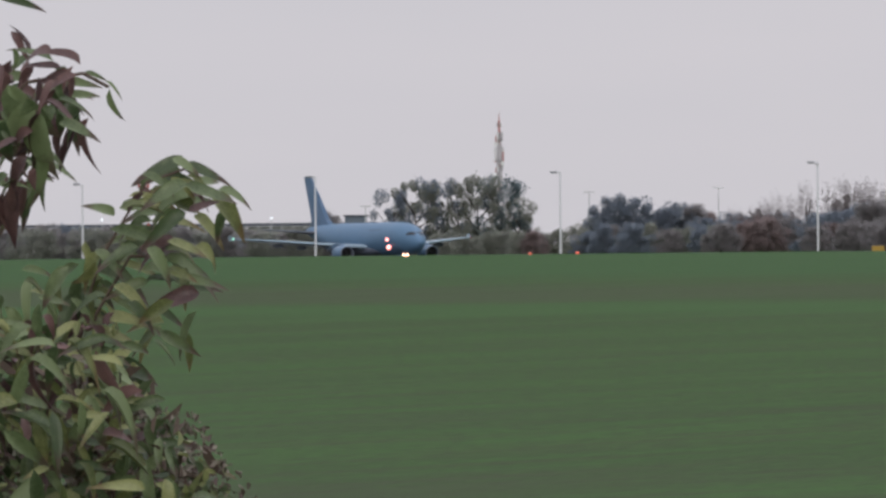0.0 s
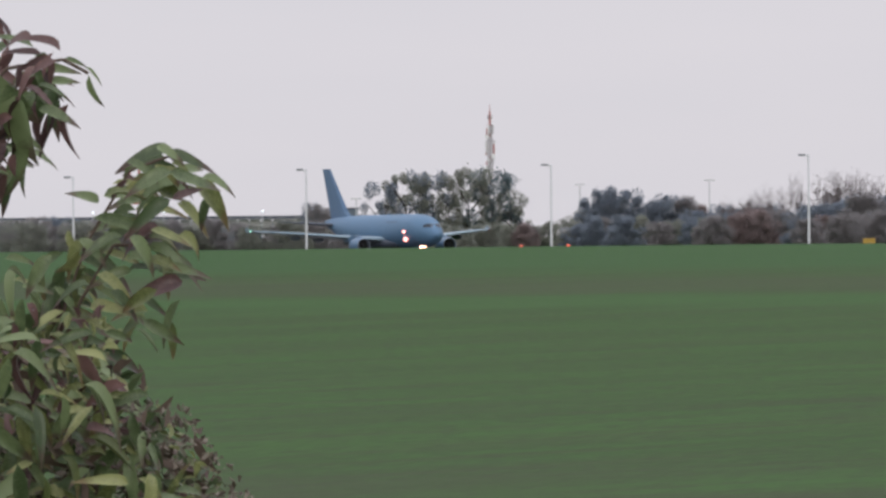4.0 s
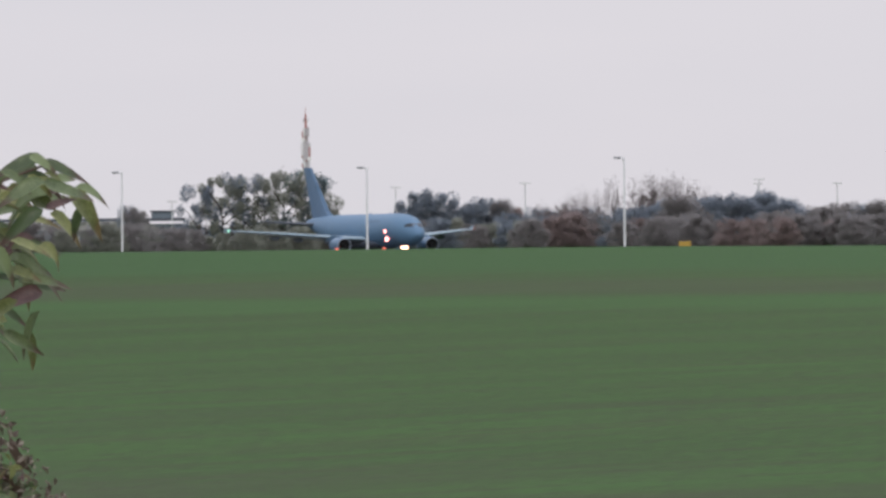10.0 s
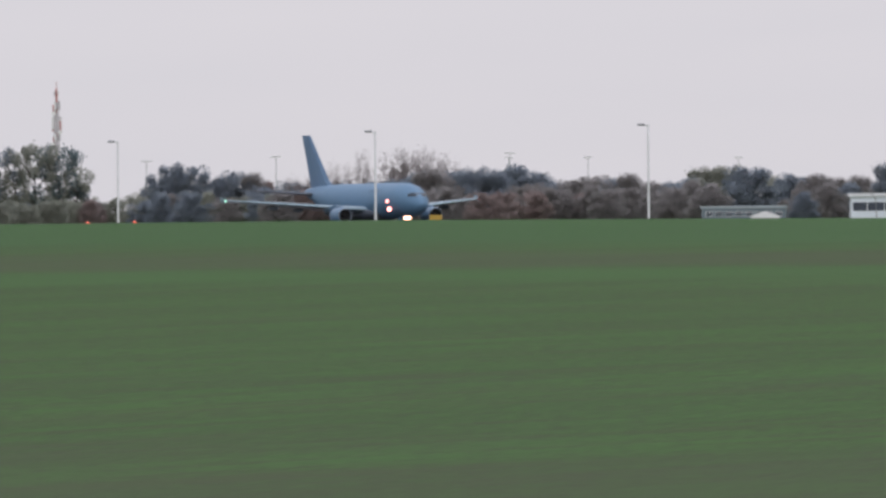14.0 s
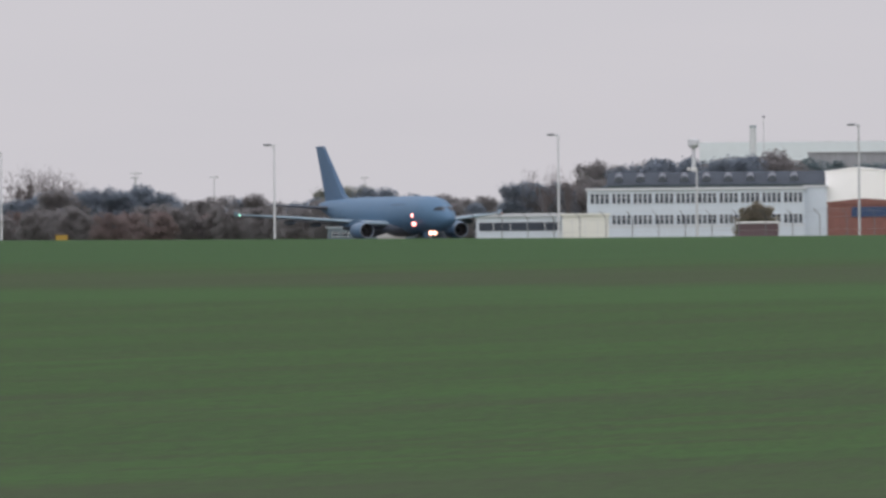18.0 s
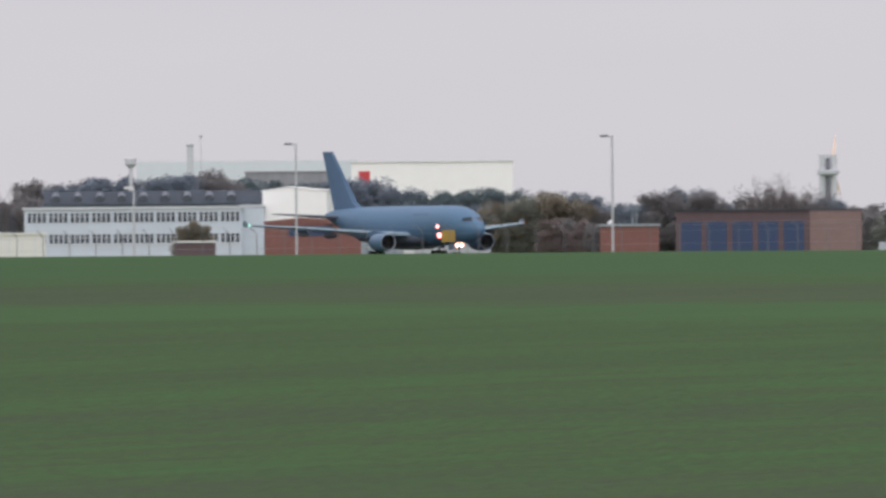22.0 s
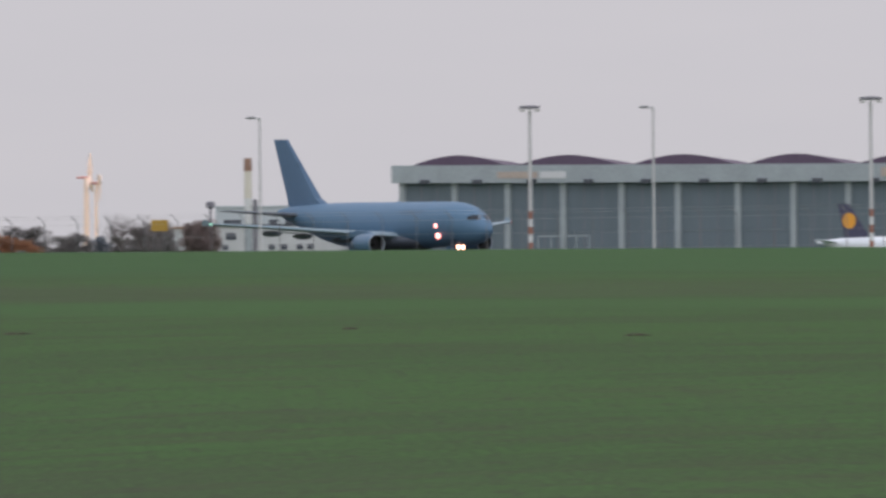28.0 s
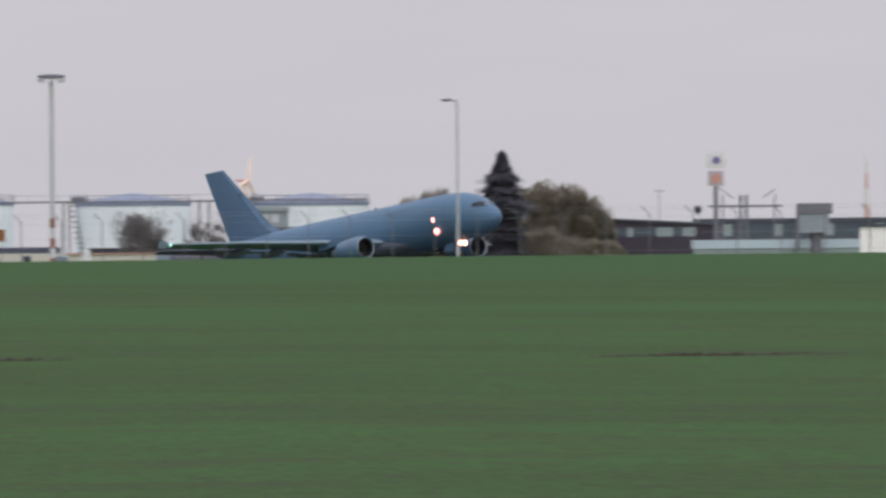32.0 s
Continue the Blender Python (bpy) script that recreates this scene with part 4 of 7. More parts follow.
# concrete lightened towards the sky; the haze before far towers is in the colour
FAR_PALE = material("pale_concrete_hazed", (0.58, 0.60, 0.62), rough=0.85, vary=0.12, scale=0.2)
FENCE_GREY = material("fence_grey", (0.135, 0.14, 0.155), rough=0.6, vary=0.1, scale=2)
SIGN_FADED = material("sign_faded", (0.40, 0.345, 0.31), rough=0.8, vary=0.15, scale=0.8)
SIGN_AMBER = material("sign_amber", (0.46, 0.34, 0.14), rough=0.7, vary=0.15, scale=0.8)
BAND_BLUE = material("band_blue", (0.20, 0.29, 0.46), rough=0.6, vary=0.1)
SHELTER = material("shelter_glass", (0.26, 0.32, 0.33), rough=0.4, vary=0.15, scale=0.5)
END_WALL = material("end_wall_sheet", (0.37, 0.375, 0.37), rough=0.7, vary=0.12, scale=0.3, stretch=(3, 3, 0.3))
END_DOOR = material("end_door_sheet", (0.205, 0.250, 0.290), rough=0.7, vary=0.18, scale=0.3, stretch=(0.3, 0.3, 3))
CABIN_GREY = material("cabin_grey", (0.43, 0.45, 0.47), rough=0.7, vary=0.15, scale=0.6)
YARD_BLUE = material("yard_blue", (0.080, 0.085, 0.130), rough=0.7, vary=0.2, scale=0.5)
SALMON = material("salmon_coping", (0.42, 0.26, 0.20), rough=0.7, vary=0.1)
ORANGE_DULL = material("dull_orange", (0.24, 0.10, 0.035), rough=0.7, vary=0.15)
CARGO_GREY = material("cargo_grey_render", (0.47, 0.495, 0.515), rough=0.85, vary=0.15, scale=0.4)
WING_WHITE = material("wing_white", (0.47, 0.53, 0.60), rough=0.8, vary=0.1, scale=0.4)
ROOF_PALE = material("pale_roof_sheet", (0.44, 0.49, 0.54), rough=0.7, vary=0.1, scale=0.2)
LODGE_BROWN = material("lodge_brown", (0.30, 0.19, 0.13), rough=0.85, vary=0.15, scale=0.6)
MAST_GREY = material("mast_grey", (0.40, 0.38, 0.40), rough=0.6, vary=0.2, scale=1.5)
FADED_RED = material("faded_red", (0.28, 0.13, 0.10), rough=0.7, vary=0.1)
MAST_RED = material("mast_red", (0.42, 0.20, 0.19), rough=0.7, vary=0.15, scale=1.2)
CANVAS = material("white_canvas", (0.62, 0.64, 0.64), rough=0.7, vary=0.06, scale=0.5)


def site(name, b, r, label, category, turn=0.0, group=""):
    """An Empty on the ground whose -y side looks at the viewpoint, turned further by some degrees."""
    return thing(name, on_ground(b, r, facing(b) + turn), label, category, group)


def box_part(name, parent, mat, x0, x1, y0, y1, z0, z1, label="", bevel=0.0):
    return part(name, box(B(), (x0 + x1) / 2, (y0 + y1) / 2, z0, x1 - x0, y1 - y0, z1 - z0, 0, bevel), mat, parent, label)


def window_row(parent, xs, y, z0, z1, w, mat=None):
    """Separate windows: a frame proud of the wall with a pane set into it."""
    first = pane = None
    for x in xs:
        if first is None:
            bm = B()
            t = 0.06
            for bx, bz, sx, sz in ((0, 0, w, t), (0, z1 - z0 - t, w, t), (-w / 2 + t / 2, 0, t, z1 - z0), (w / 2 - t / 2, 0, t, z1 - z0), (0, (z1 - z0) * 0.62, w, 0.07)):
                box(bm, bx, 0, bz, sx, 0.1, sz)
            first = part("window", bm, FRAME_WHITE, parent)
            first.matrix_basis = Matrix.Translation((x, y - 0.03, z0))
            pane = part("pane", box(B(), 0, 0.0, 0.06, w - 0.1, 0.06, z1 - z0 - 0.1), mat or PANE, first)
        else:
            o = share("window", first, Matrix.Translation((x, y - 0.03, z0)), parent)
            share("pane", pane, Matrix.Identity(4), o)


def flat_building(name, b, r, w, d, h, wall, roof, label, turn=0.0, lip=0.35):
    """Walls with a roof slab that stands a little proud."""
    e = site(name, b, r, label, "building", turn)
    box_part("wall", e, wall, -w / 2, w / 2, 0, d, -0.3, h - lip)
    box_part("roof", e, roof, -w / 2 - 0.25, w / 2 + 0.25, -0.25, d + 0.25, h - lip, h)
    return e


def mast(name, b, r, h, rad, label, category, mat=None, group=""):
    e = site(name, b, r, label, category, 0, group)
    part("pole", tube(B(), (0, 0, -0.2), (0, 0, h), rad, rad * 0.6, 10), mat or GALV, e)
    return e


# white administration block with two rows of grouped windows
MAIN_R = 2700
main = site("office_building", 34.094, MAIN_R, "long white two-storey office block with rows of grouped windows", "building")
MW, MH = 34.65, 8.70
box_part("wall", main, WHITE_WALL, -MW / 2, MW / 2, 0, 14, -0.3, MH - 0.4)
box_part("roof", main, FRAME_WHITE, -MW / 2 - 0.3, MW / 2 + 0.3, -0.3, 14.3, MH - 0.4, MH)
for zt, zb in ((7.81, 6.19), (4.39, 2.86)):
    window_row(main, [-MW / 2 + 0.85 + 3.42 * g + 0.78 * k for g in range(10) for k in range(4)], 0, zb, zt, 0.62)
box_part("plinth_band", main, FRAME_WHITE, -MW / 2, MW / 2, -0.06, 0, 2.41, 2.41 + 0.25)
flat_building("stair_block", 34.499, 2705, 3.51, 12, 8.81, WHITE_WALL, FRAME_WHITE, "white stair block between two buildings")
tall = site("assembly_hall", 34.641, 2715, "taller plain white hall with a low gable", "building", -4)
TE, TG, TX = 10.87, 11.51, 10.32 / 2
part("wall", loft(B(), [[(-TX, y, -0.3), (TX, y, -0.3), (TX, y, TE), (-TX * 0.1, y, TG), (-TX, y, TE)] for y in (0, 18)]), HALL_WHITE, tall)
part("roof", loft(B(), [[(-TX - 0.15, y, TE), (-TX * 0.1, y, TG), (TX + 0.15, y, TE), (TX + 0.15, y, TE + 0.2), (-TX * 0.1, y, TG + 0.2), (-TX - 0.15, y, TE + 0.2)] for y in (-0.15, 18.2)]), HALL_WHITE, tall)
box_part("side_door", tall, BLOCK_GREY, -TX - 0.6, -TX + 1.2, -0.1, 0, -0.2, 5.38, "dark grey side door")
kiosk = flat_building("brick_kiosk", 34.303, 2500, 6.00, 4, 3.00, BRICK_BROWN, STRIPE_WHITE, "low brown brick kiosk with a white roof edge", lip=0.3)
ROOF_SLATE = material("slate_roofing", (0.050, 0.062, 0.080), rough=0.8, vary=0.25, scale=0.3)
ROOFLIGHT = material("weathered_rooflight", (0.105, 0.12, 0.145), rough=0.5, vary=0.2, scale=1.5)
shed_dark = site("workshop_hall", 34.166, 2860, "long dark-roofed workshop with a row of arched rooflights", "building")
WSH = 11.78
box_part("wall", shed_dark, GREY_WALL, -18.59, 18.59, 0, 16, -0.3, WSH - 2.0)
part("roof", loft(B(), [[(x, -0.4, WSH - 2.2), (x, 3.2, WSH), (x, 16, WSH), (x, 16, WSH - 2.2)] for x in (-18.59, 18.59)]), ROOF_SLATE, shed_dark)
for k in range(9):
    part("rooflight", tube(B(), (-16.59 + 3.7 * k, 0.3, WSH - 1.4), (-16.59 + 3.7 * k, 2.8, WSH - 0.75), 0.72, n=12), ROOFLIGHT, shed_dark, "pale arched rooflight")
# single-storey wing in front
low = site("site_office", 33.496, 2560, "low white flat-roofed office with a dark window band", "building")
LW, LH = 13.14, 4.74
box_part("wall", low, WHITE_WALL, -LW / 2, LW / 2, 0, 9, -0.3, LH - 0.5)
box_part("roof", low, FRAME_WHITE, -LW / 2 - 0.3, LW / 2 + 0.3, -0.4, 9.3, LH - 0.5, LH)
band = box_part("window_band", low, PANE, -LW / 2 + 0.5, LW / 2 - 0.3, -0.05, 0.0, 2.10, 3.38, "long dark ribbon window")
for k in range(1, 5):
    box_part("mullion", band, FRAME_WHITE, -LW / 2 + 2.6 * k, -LW / 2 + 2.6 * k + 0.12, -0.1, -0.05, 2.10, 3.38)
ANNEX_CREAM = material("annex_cream", (0.74, 0.735, 0.685), rough=0.8, vary=0.05, scale=0.3)
annex = flat_building("cream_annex", 33.720, 2550, 6.97, 9, 4.60, ANNEX_CREAM, ANNEX_CREAM, "cream panelled annex with a flat roof")
for k in range(3):
    box_part("panel_joint", annex, FRAME_WHITE, -2.0 + 1.9 * k, -1.95 + 1.9 * k, -0.03, 0, 0, 3.6)
# grey sheds and a white party tent
shed = flat_building("long_shed", 32.992, 2720, 13.60, 10, 3.21, GREY_WALL, PARAPET, "long low grey shed with a pale roof edge")
window_row(shed, [-5.6 + 1.6 * k for k in range(8)], 0, 1.57, 2.39, 1.2)


def marquee(b, r, wide, eaves, ridge):
    e = site("marquee", b, r, "small white pitched canvas marquee", "tent", 0, "canvas marquees")
    h = wide / 2
    part("canopy", loft(B(), [[(-h, y, eaves), (0, y, ridge), (h, y, eaves), (h, y, eaves - 0.2), (-h, y, eaves - 0.2)] for y in (0, 4)]), CANVAS, e)
    box_part("side_wall", e, CANVAS, -h + 0.1, h - 0.1, 0.1, 3.9, -0.2, eaves - 0.2)


marquee(33.064, 2500, 4.42, 1.50, 2.25)
# water tower like floodlight tower, lamp mast, chimney, antenna
flood = mast("floodlight_tower", 34.088, 2900, 16.05, 0.5, "pale concrete floodlight tower with a round head", "tower", FAR_PALE)
part("head", lathe(B(), ((0.5, 0), (0.95, 0.6), (1.0, 1.5), (0.4, 1.6)), (0, 0, 15.95), n=16), FAR_PALE, flood)
apron = mast("apron_mast", 34.098, 2450, 10.60, 0.22, "steel apron mast with a small lamp cluster", "lamp mast")
for k in (-0.5, 0.0, 0.5):
    box_part("floodlight", apron, STRIPE_WHITE, k - 0.9, k - 0.5, -0.3, 0.1, 10.44, 10.93, "white floodlight box")
chim = site("chimney", 34.289, 3300, "pale grey round factory chimney", "chimney")
part("shaft", tube(B(), (0, 0, -0.2), (0, 0, 22.3), 0.70, 0.62, 18), FAR_PALE, chim)
part("rim", tube(B(), (0, 0, 21.9), (0, 0, 22.35), 0.65, 0.65, 18), PARAPET, chim)
ant = mast("antenna_mast", 34.325, 3300, 23.89, 0.1, "thin antenna mast with a beacon", "antenna")
part("beacon", lathe(B(), ((0.05, 0), (0.3, 0.3), (0.05, 0.6)), (0, 0, 23.67), n=10), RAIL_STEEL, ant)
# far halls
pale = site("pale_hall", 34.480, 4400, "huge pale grey hall on the skyline", "building")
box_part("wall", pale, PALE_HALL, -28.6, 28.6, 0, 60, -0.3, 24.8)
box_part("roof", pale, PALE_HALL, -28.6, 28.6, 0.02, 60, 24.804, 25.1)
block = flat_building("plant_block", 34.616, 4250, 20.97, 30, 21.63, BLOCK_GREY, BLOCK_GREY, "dark grey louvred plant block before a pale hall")
white_hall = site("warehouse", 35.106, 4150, "large plain white warehouse with a red panel", "building")
box_part("wall", white_hall, HALL_WHITE, -19.78, 19.78, 0, 60, -0.3, 23.04)
box_part("red_panel", white_hall, SIGNAL_RED, -17.98, -15.22, -0.2, 0, 16.82, 20.97, "bright red square panel")
box_part("roof_edge", white_hall, STRIPE_WHITE, -19.92, 19.92, -0.3, 60, 23.04, 23.32)
# red brick workshop with blue gate
TILE_BROWN = material("brown_roof_tile", (0.120, 0.072, 0.070), rough=0.9, vary=0.25, scale=0.6)
fire = site("brick_workshop", 34.799, 2560, "long red brick workshop with a dark pitched roof", "building")
FH = 5.81
box_part("wall", fire, BRICK_RED, -11.61, 12.46, 0, 12, -0.3, FH - 0.3)
part("roof", loft(B(), [[(x, -0.5, FH - 0.35), (x, 6, FH + 0.5), (x, 12.5, FH - 0.35), (x, 12.5, FH - 0.6), (x, -0.5, FH - 0.6)] for x in (-2.30, 12.63)]), TILE_BROWN, fire)
part("gable", loft(B(), [[(-11.78, y, FH - 0.35), (2.73, y, FH - 0.35), (2.73, y, FH - 0.1), (-6.14, y, FH + 0.55), (-11.78, y, FH + 0.0)] for y in (-0.12, 3)]), BRICK_RED, fire)
box_part("blue_gate", fire, BLUE_DOOR, -8.02, -1.45, -0.1, 0, 3.55, 5.08, "faded blue sliding gate")
window_row(fire, [4.10 + 1.15 * k for k in range(7)], 0, 4.10, 4.95, 0.9)
# white site cabins before it
for k, (xa, xb, ma) in enumerate(((910, 985, GREY_WALL), (985, 1006, CANVAS), (1006, 1060, CABIN_GREY), (1060, 1098, CABIN_GREY), (1098, 1140, CABIN_GREY))):
    cb = 35.083 + (0.5 * (xa + xb) - 1025) / 30000 * 57.3
    cw = (xb - xa) / 30000 * 2440
    cabin = site("site_cabin", cb, 2440, "low white portable cabin in a row", "cabin", 0, "site cabins")
    box_part("body", cabin, ma if k else PARAPET, -cw / 2 + 0.03, cw / 2 - 0.03, 0, 2.6, -0.1, 3.51 - 0.2)
    box_part("roof", cabin, FRAME_WHITE, -cw / 2, cw / 2, -0.1, 2.7, 3.51 - 0.2, 3.68)
    if k > 1:
        window_row(cabin, [-cw / 2 + 0.7 + 1.25 * q for q in range(int(cw / 1.25))], 0, 2.37, 3.19, 0.7)
# little brick house and the brown brick garage
hut = flat_building("brick_hut", 35.772, 2520, 8.74, 7, 5.13, BRICK_RED, PARAPET, "small flat-roofed red brick hut")
part("roof_dome", lathe(B(), ((0.5, 0), (0.42, 0.35), (0.2, 0.55), (0.02, 0.6)), (-2.77, 2, 5.13), n=14), STRIPE_WHITE, hut)
for xx in (1391, 1398):
    part("aerial", tube(B(), ((xx - 1386) / 30000 * 2520, 1.5, 4.96), ((xx - 1386) / 30000 * 2520, 1.5, 8.15), 0.09, 0.07, 6), PARAPET, hut)
gar = site("garage_block", 36.243, 2480, "flat-roofed brown brick garage with blue gates", "building")
GW0, GW1, GM, GH = -13.64, 13.56, 5.95, 7.12
box_part("wall", gar, BRICK_BROWN, GW0, GM, 0, 14, -0.3, GH - 0.15)
box_part("end_wall", gar, material("pale_brown_brick", (0.24, 0.165, 0.155), rough=0.9, vary=0.15, scale=1.0), GM, GW1, -0.25, 14, -0.3, GH - 0.15, "lighter brown brick end bay")
box_part("roof", gar, ROOF_DARK, GW0 - 0.15, GW1 + 0.15, -0.4, 14.2, GH - 0.15, GH)
for k in range(5):
    x0 = GW0 + 0.8 + k * 3.75
    gate = box_part("garage_gate", gar, BLUE_DOOR, x0, x0 + 2.9, -0.06, 0.0, -0.2, 5.39, "dull blue folding gate")
    for q in range(1, 4):
        box_part("gate_rib", gate, NAVY, x0 + 0.72 * q, x0 + 0.72 * q + 0.06, -0.1, -0.06, -0.1, 5.22)
    box_part("pier", gar, BRICK_BROWN, x0 + 3.0, x0 + 3.6, -0.2, 0, -0.3, GH - 0.5)
# silo tower
silo = site("silo_tower", 36.444, 3000, "clustered pale silo tower with a ring platform", "tower")
for dx, dy in ((-1.0, 0.0), (1.0, 0.0), (0.0, 1.2)):
    part("shaft", tube(B(), (dx, dy, -0.2), (dx, dy, 18.01), 0.55, 0.55, 16), FAR_PALE, silo)
part("platform", lathe(B(), ((1.2, 0), (1.9, 0.4), (1.95, 1.0), (1.2, 1.1)), (0, 0.3, 14.21), n=18), FAR_PALE, silo)
part("stair_shaft", tube(B(), (0, -0.5, -0.2), (0, -0.5, 17.41), 0.3, 0.3, 10), RAIL_STEEL, silo)


# wind turbines on the horizon
NACELLE_PINK = material("nacelle_pink", (0.62, 0.26, 0.25), rough=0.6, vary=0.05)
def turbine(b, r, hub, blade, first, turn=84, slim=1.0, label="white wind turbine tinted peach for evening sunlight"):
    e = site("wind_turbine", b, r, label, "wind turbine", turn, "wind turbines on the horizon")
    part("tower", tube(B(), (0, 0, -1), (0, 0, hub), 0.85 * slim, 0.6 * slim, 14), MILL_SUNLIT, e)
    part("nacelle", box(B(), 0, 1.0, hub - 0.25, 0.7, 3.2, 0.55, 0, 0.12), NACELLE_PINK, e, "pinkish nacelle")
    bm = lathe(B(), ((0.5, -0.45), (0.5, 0.15), (0.2, 0.55)), n=12)
    bmesh.ops.transform(bm, matrix=Matrix.Rotation(radians(90), 4, "X"), verts=bm.verts)
    rot = part("rotor", bm, MILL_SUNLIT, e)
    rot.matrix_basis = pose(0, -0.95, hub)
    for k in range(3):
        a = radians(first + 120 * k)
        u = Vector((math.sin(a), 0, math.cos(a)))
        v = Vector((math.cos(a), 0, -math.sin(a)))
        rings = []
        for f, c in ((0.03, 0.7 * slim), (0.2, 1.5 * slim), (0.6, 1.15 * slim), (0.97, 0.45 * slim), (1.0, 0.1)):
            m = u * blade * f
            rings.append([m - v * c * 0.5, m + Vector((0, 0.42 * c, 0)), m + v * c * 0.5, m - Vector((0, 0.42 * c, 0))])
        part("blade", loft(B(), rings), MILL_SUNLIT, rot)
    return rot


rotors = []
for mb, mz, ml, mf, mt, ms in ((37.576, 21.64, 6.8, 4, 84, 1.0), (37.710, 19.49, 6.0, -42, 62, 0.62), (38.705, 20.99, 6.6, 6, 84, 1.0), (38.737, 19.48, 5.0, 60, 84, 0.55),
                               (43.242, 22.16, 7.0, 8, 84, 0.9), (43.151, 21.36, 5.0, 70, 84, 0.6), (44.378, 22.70, 6.8, 0, 65, 0.8), (36.446, 22.48, 9.6, 17, 70, 0.8)):
    rotors.append((turbine(mb, 4500, mz, ml, mf, mt, ms), mz))

YARD_WALL = material("stained_wall_concrete", (0.165, 0.165, 0.195), rough=0.9, vary=0.15, scale=0.3)
# low blue-roofed hall and vehicles in the third stretch
bl = site("depot_hall", 37.240, 2950, "long low depot with a blue-grey roof", "building")
box_part("wall", bl, GREY_WALL, -24.58, 13.96, 0, 20, -0.3, 5.74)
part("roof", loft(B(), [[(x, -0.5, 5.64), (x, 8, 7.51), (x, 20, 5.74), (x, 20, 5.45), (x, -0.5, 5.35)] for x in (-24.78, 14.16)]), BLUE_ROOF, bl)
for k in range(4):
    box_part("lit_window", bl, PANEL_LIGHT, -5.90 + 2.1 * k, -4.72 + 2.1 * k, -0.06, 0, 5.05, 5.45, "lit strip window")


flat_building("perimeter_wall", 37.62, 2430, 27.0, 0.4, 2.5, YARD_WALL, YARD_WALL, "long low grey-violet concrete wall behind the fence", lip=0.2)


VAN_GREY = material("van_pale_grey", (0.40, 0.44, 0.47), rough=0.5, vary=0.1, scale=0.5)
SKIP_RED = material("skip_red", (0.36, 0.07, 0.07), rough=0.6, vary=0.15, scale=0.8)


def vehicle(b, r, length, height, mat, label, kind="van", turn=0.0):
    """A parked van or truck seen side on: body, cab glass and wheels."""
    e = site(kind, b, r, label, kind, turn)
    prof = [(-length / 2, 0.35), (length / 2, 0.35), (length / 2, height * 0.55), (length / 2 - 0.5, height * 0.62), (length / 2 - 1.1, height), (-length / 2, height)]
    part("body", loft(B(), [[(x, y, z) for x, z in prof] for y in (-0.95, 0.95)]), mat, e)
    box_part("side_window", e, PANE, length / 2 - 1.9, length / 2 - 0.9, -0.98, -0.95, height * 0.6, height * 0.9)
    for x in (-length / 2 + 0.8, length / 2 - 0.9):
        for y in (-0.9, 0.9):
            part("wheel", tube(B(), (x, y - 0.12, 0.36), (x, y + 0.12, 0.36), 0.36, n=14), TYRE, e)
    return e


for vb, vl, vm, vt in ((36.685, 6.0, VAN_GREY, "pale grey parked van behind the fence"), (36.771, 5.0, VAN_GREY, "pale grey parked van behind the fence"), (36.924, 6.0, PARAPET, "grey parked van behind the fence"),
                       (37.185, 4.6, CREAM_WALL, "beige parked van behind the fence"), (37.000, 4.5, VAN_GREY, "pale grey parked van behind the fence")):
    vehicle(vb, 2420, vl, 2.3, vm, vt)
marquee(37.066, 2410, 4.2, 2.0, 2.75)
bin_ = site("skip_container", 37.78, 2500, "red steel skip container behind a wall", "container")
part("body", loft(B(), [[(x0, -0.9, z), (x1, -0.9, z), (x1, 0.9, z), (x0, 0.9, z)] for x0, x1, z in ((-1.1, 1.1, -0.1), (-1.5, 1.5, 3.6))]), SKIP_RED, bin_)
for dx in (-0.7, 0.0, 0.7):
    box_part("rib", bin_, SKIP_RED, dx - 0.06, dx + 0.06, -1.0, -0.9, 0.1, 3.5)

# white terminal annex with chimney
ta = site("cargo_office", 39.436, 2750, "white flat-roofed cargo office with small windows", "building")
TA = 5.82
box_part("wall", ta, CARGO_GREY, -15.12, 7.52, 0, 10, -0.3, TA - 0.3)
box_part("roof", ta, ROOF_DARK, -16.68, 7.70, -0.4, 10.3, TA - 0.3, TA)
window_row(ta, [-3.48, -0.55, 1.10], 0, 4.63, 5.82 - 0.5, 1.2)
window_row(ta, [-12.65, -5.13, -3.12, -0.55, 1.10], 0, 1.60, 2.61, 1.2)
window_row(ta, [-11.73], 0, 3.25, 4.54, 1.8)
for xx in (1176, 1192, 1256, 1285, 1318, 1347, 1378):
    box_part("roof_unit", ta, ROOF_DARK, (xx - 1310) / 30000 * 2750 - 0.6, (xx - 1310) / 30000 * 2750 + 0.8, 1.0, 3.0, TA, TA + 0.75)
tr = site("cargo_office_wing", 39.675, 2740, "white two-storey wing with paired windows", "building")
TRH = 6.74
box_part("wall", tr, WING_WHITE, -3.93, 4.29, 0, 10, -0.3, TRH - 0.2)
box_part("roof", tr, FRAME_WHITE, -4.11, 4.48, -0.3, 10.2, TRH - 0.2, TRH)
window_row(tr, [-2.10, -0.27, 0.46, 2.47, 3.20], 0, 4.64, 6.10, 0.75)
window_row(tr, [-2.10, -0.27, 0.46, 2.47, 3.20], 0, 1.54, 2.82, 0.75)
tl = flat_building("gate_lodge", 39.028, 2700, 6.84, 8, 5.41, CARGO_GREY, LODGE_BROWN, "pale gate lodge with a brown roof edge")
window_row(tl, [-2.4, 1.6], 0, 1.81, 2.71, 0.9)
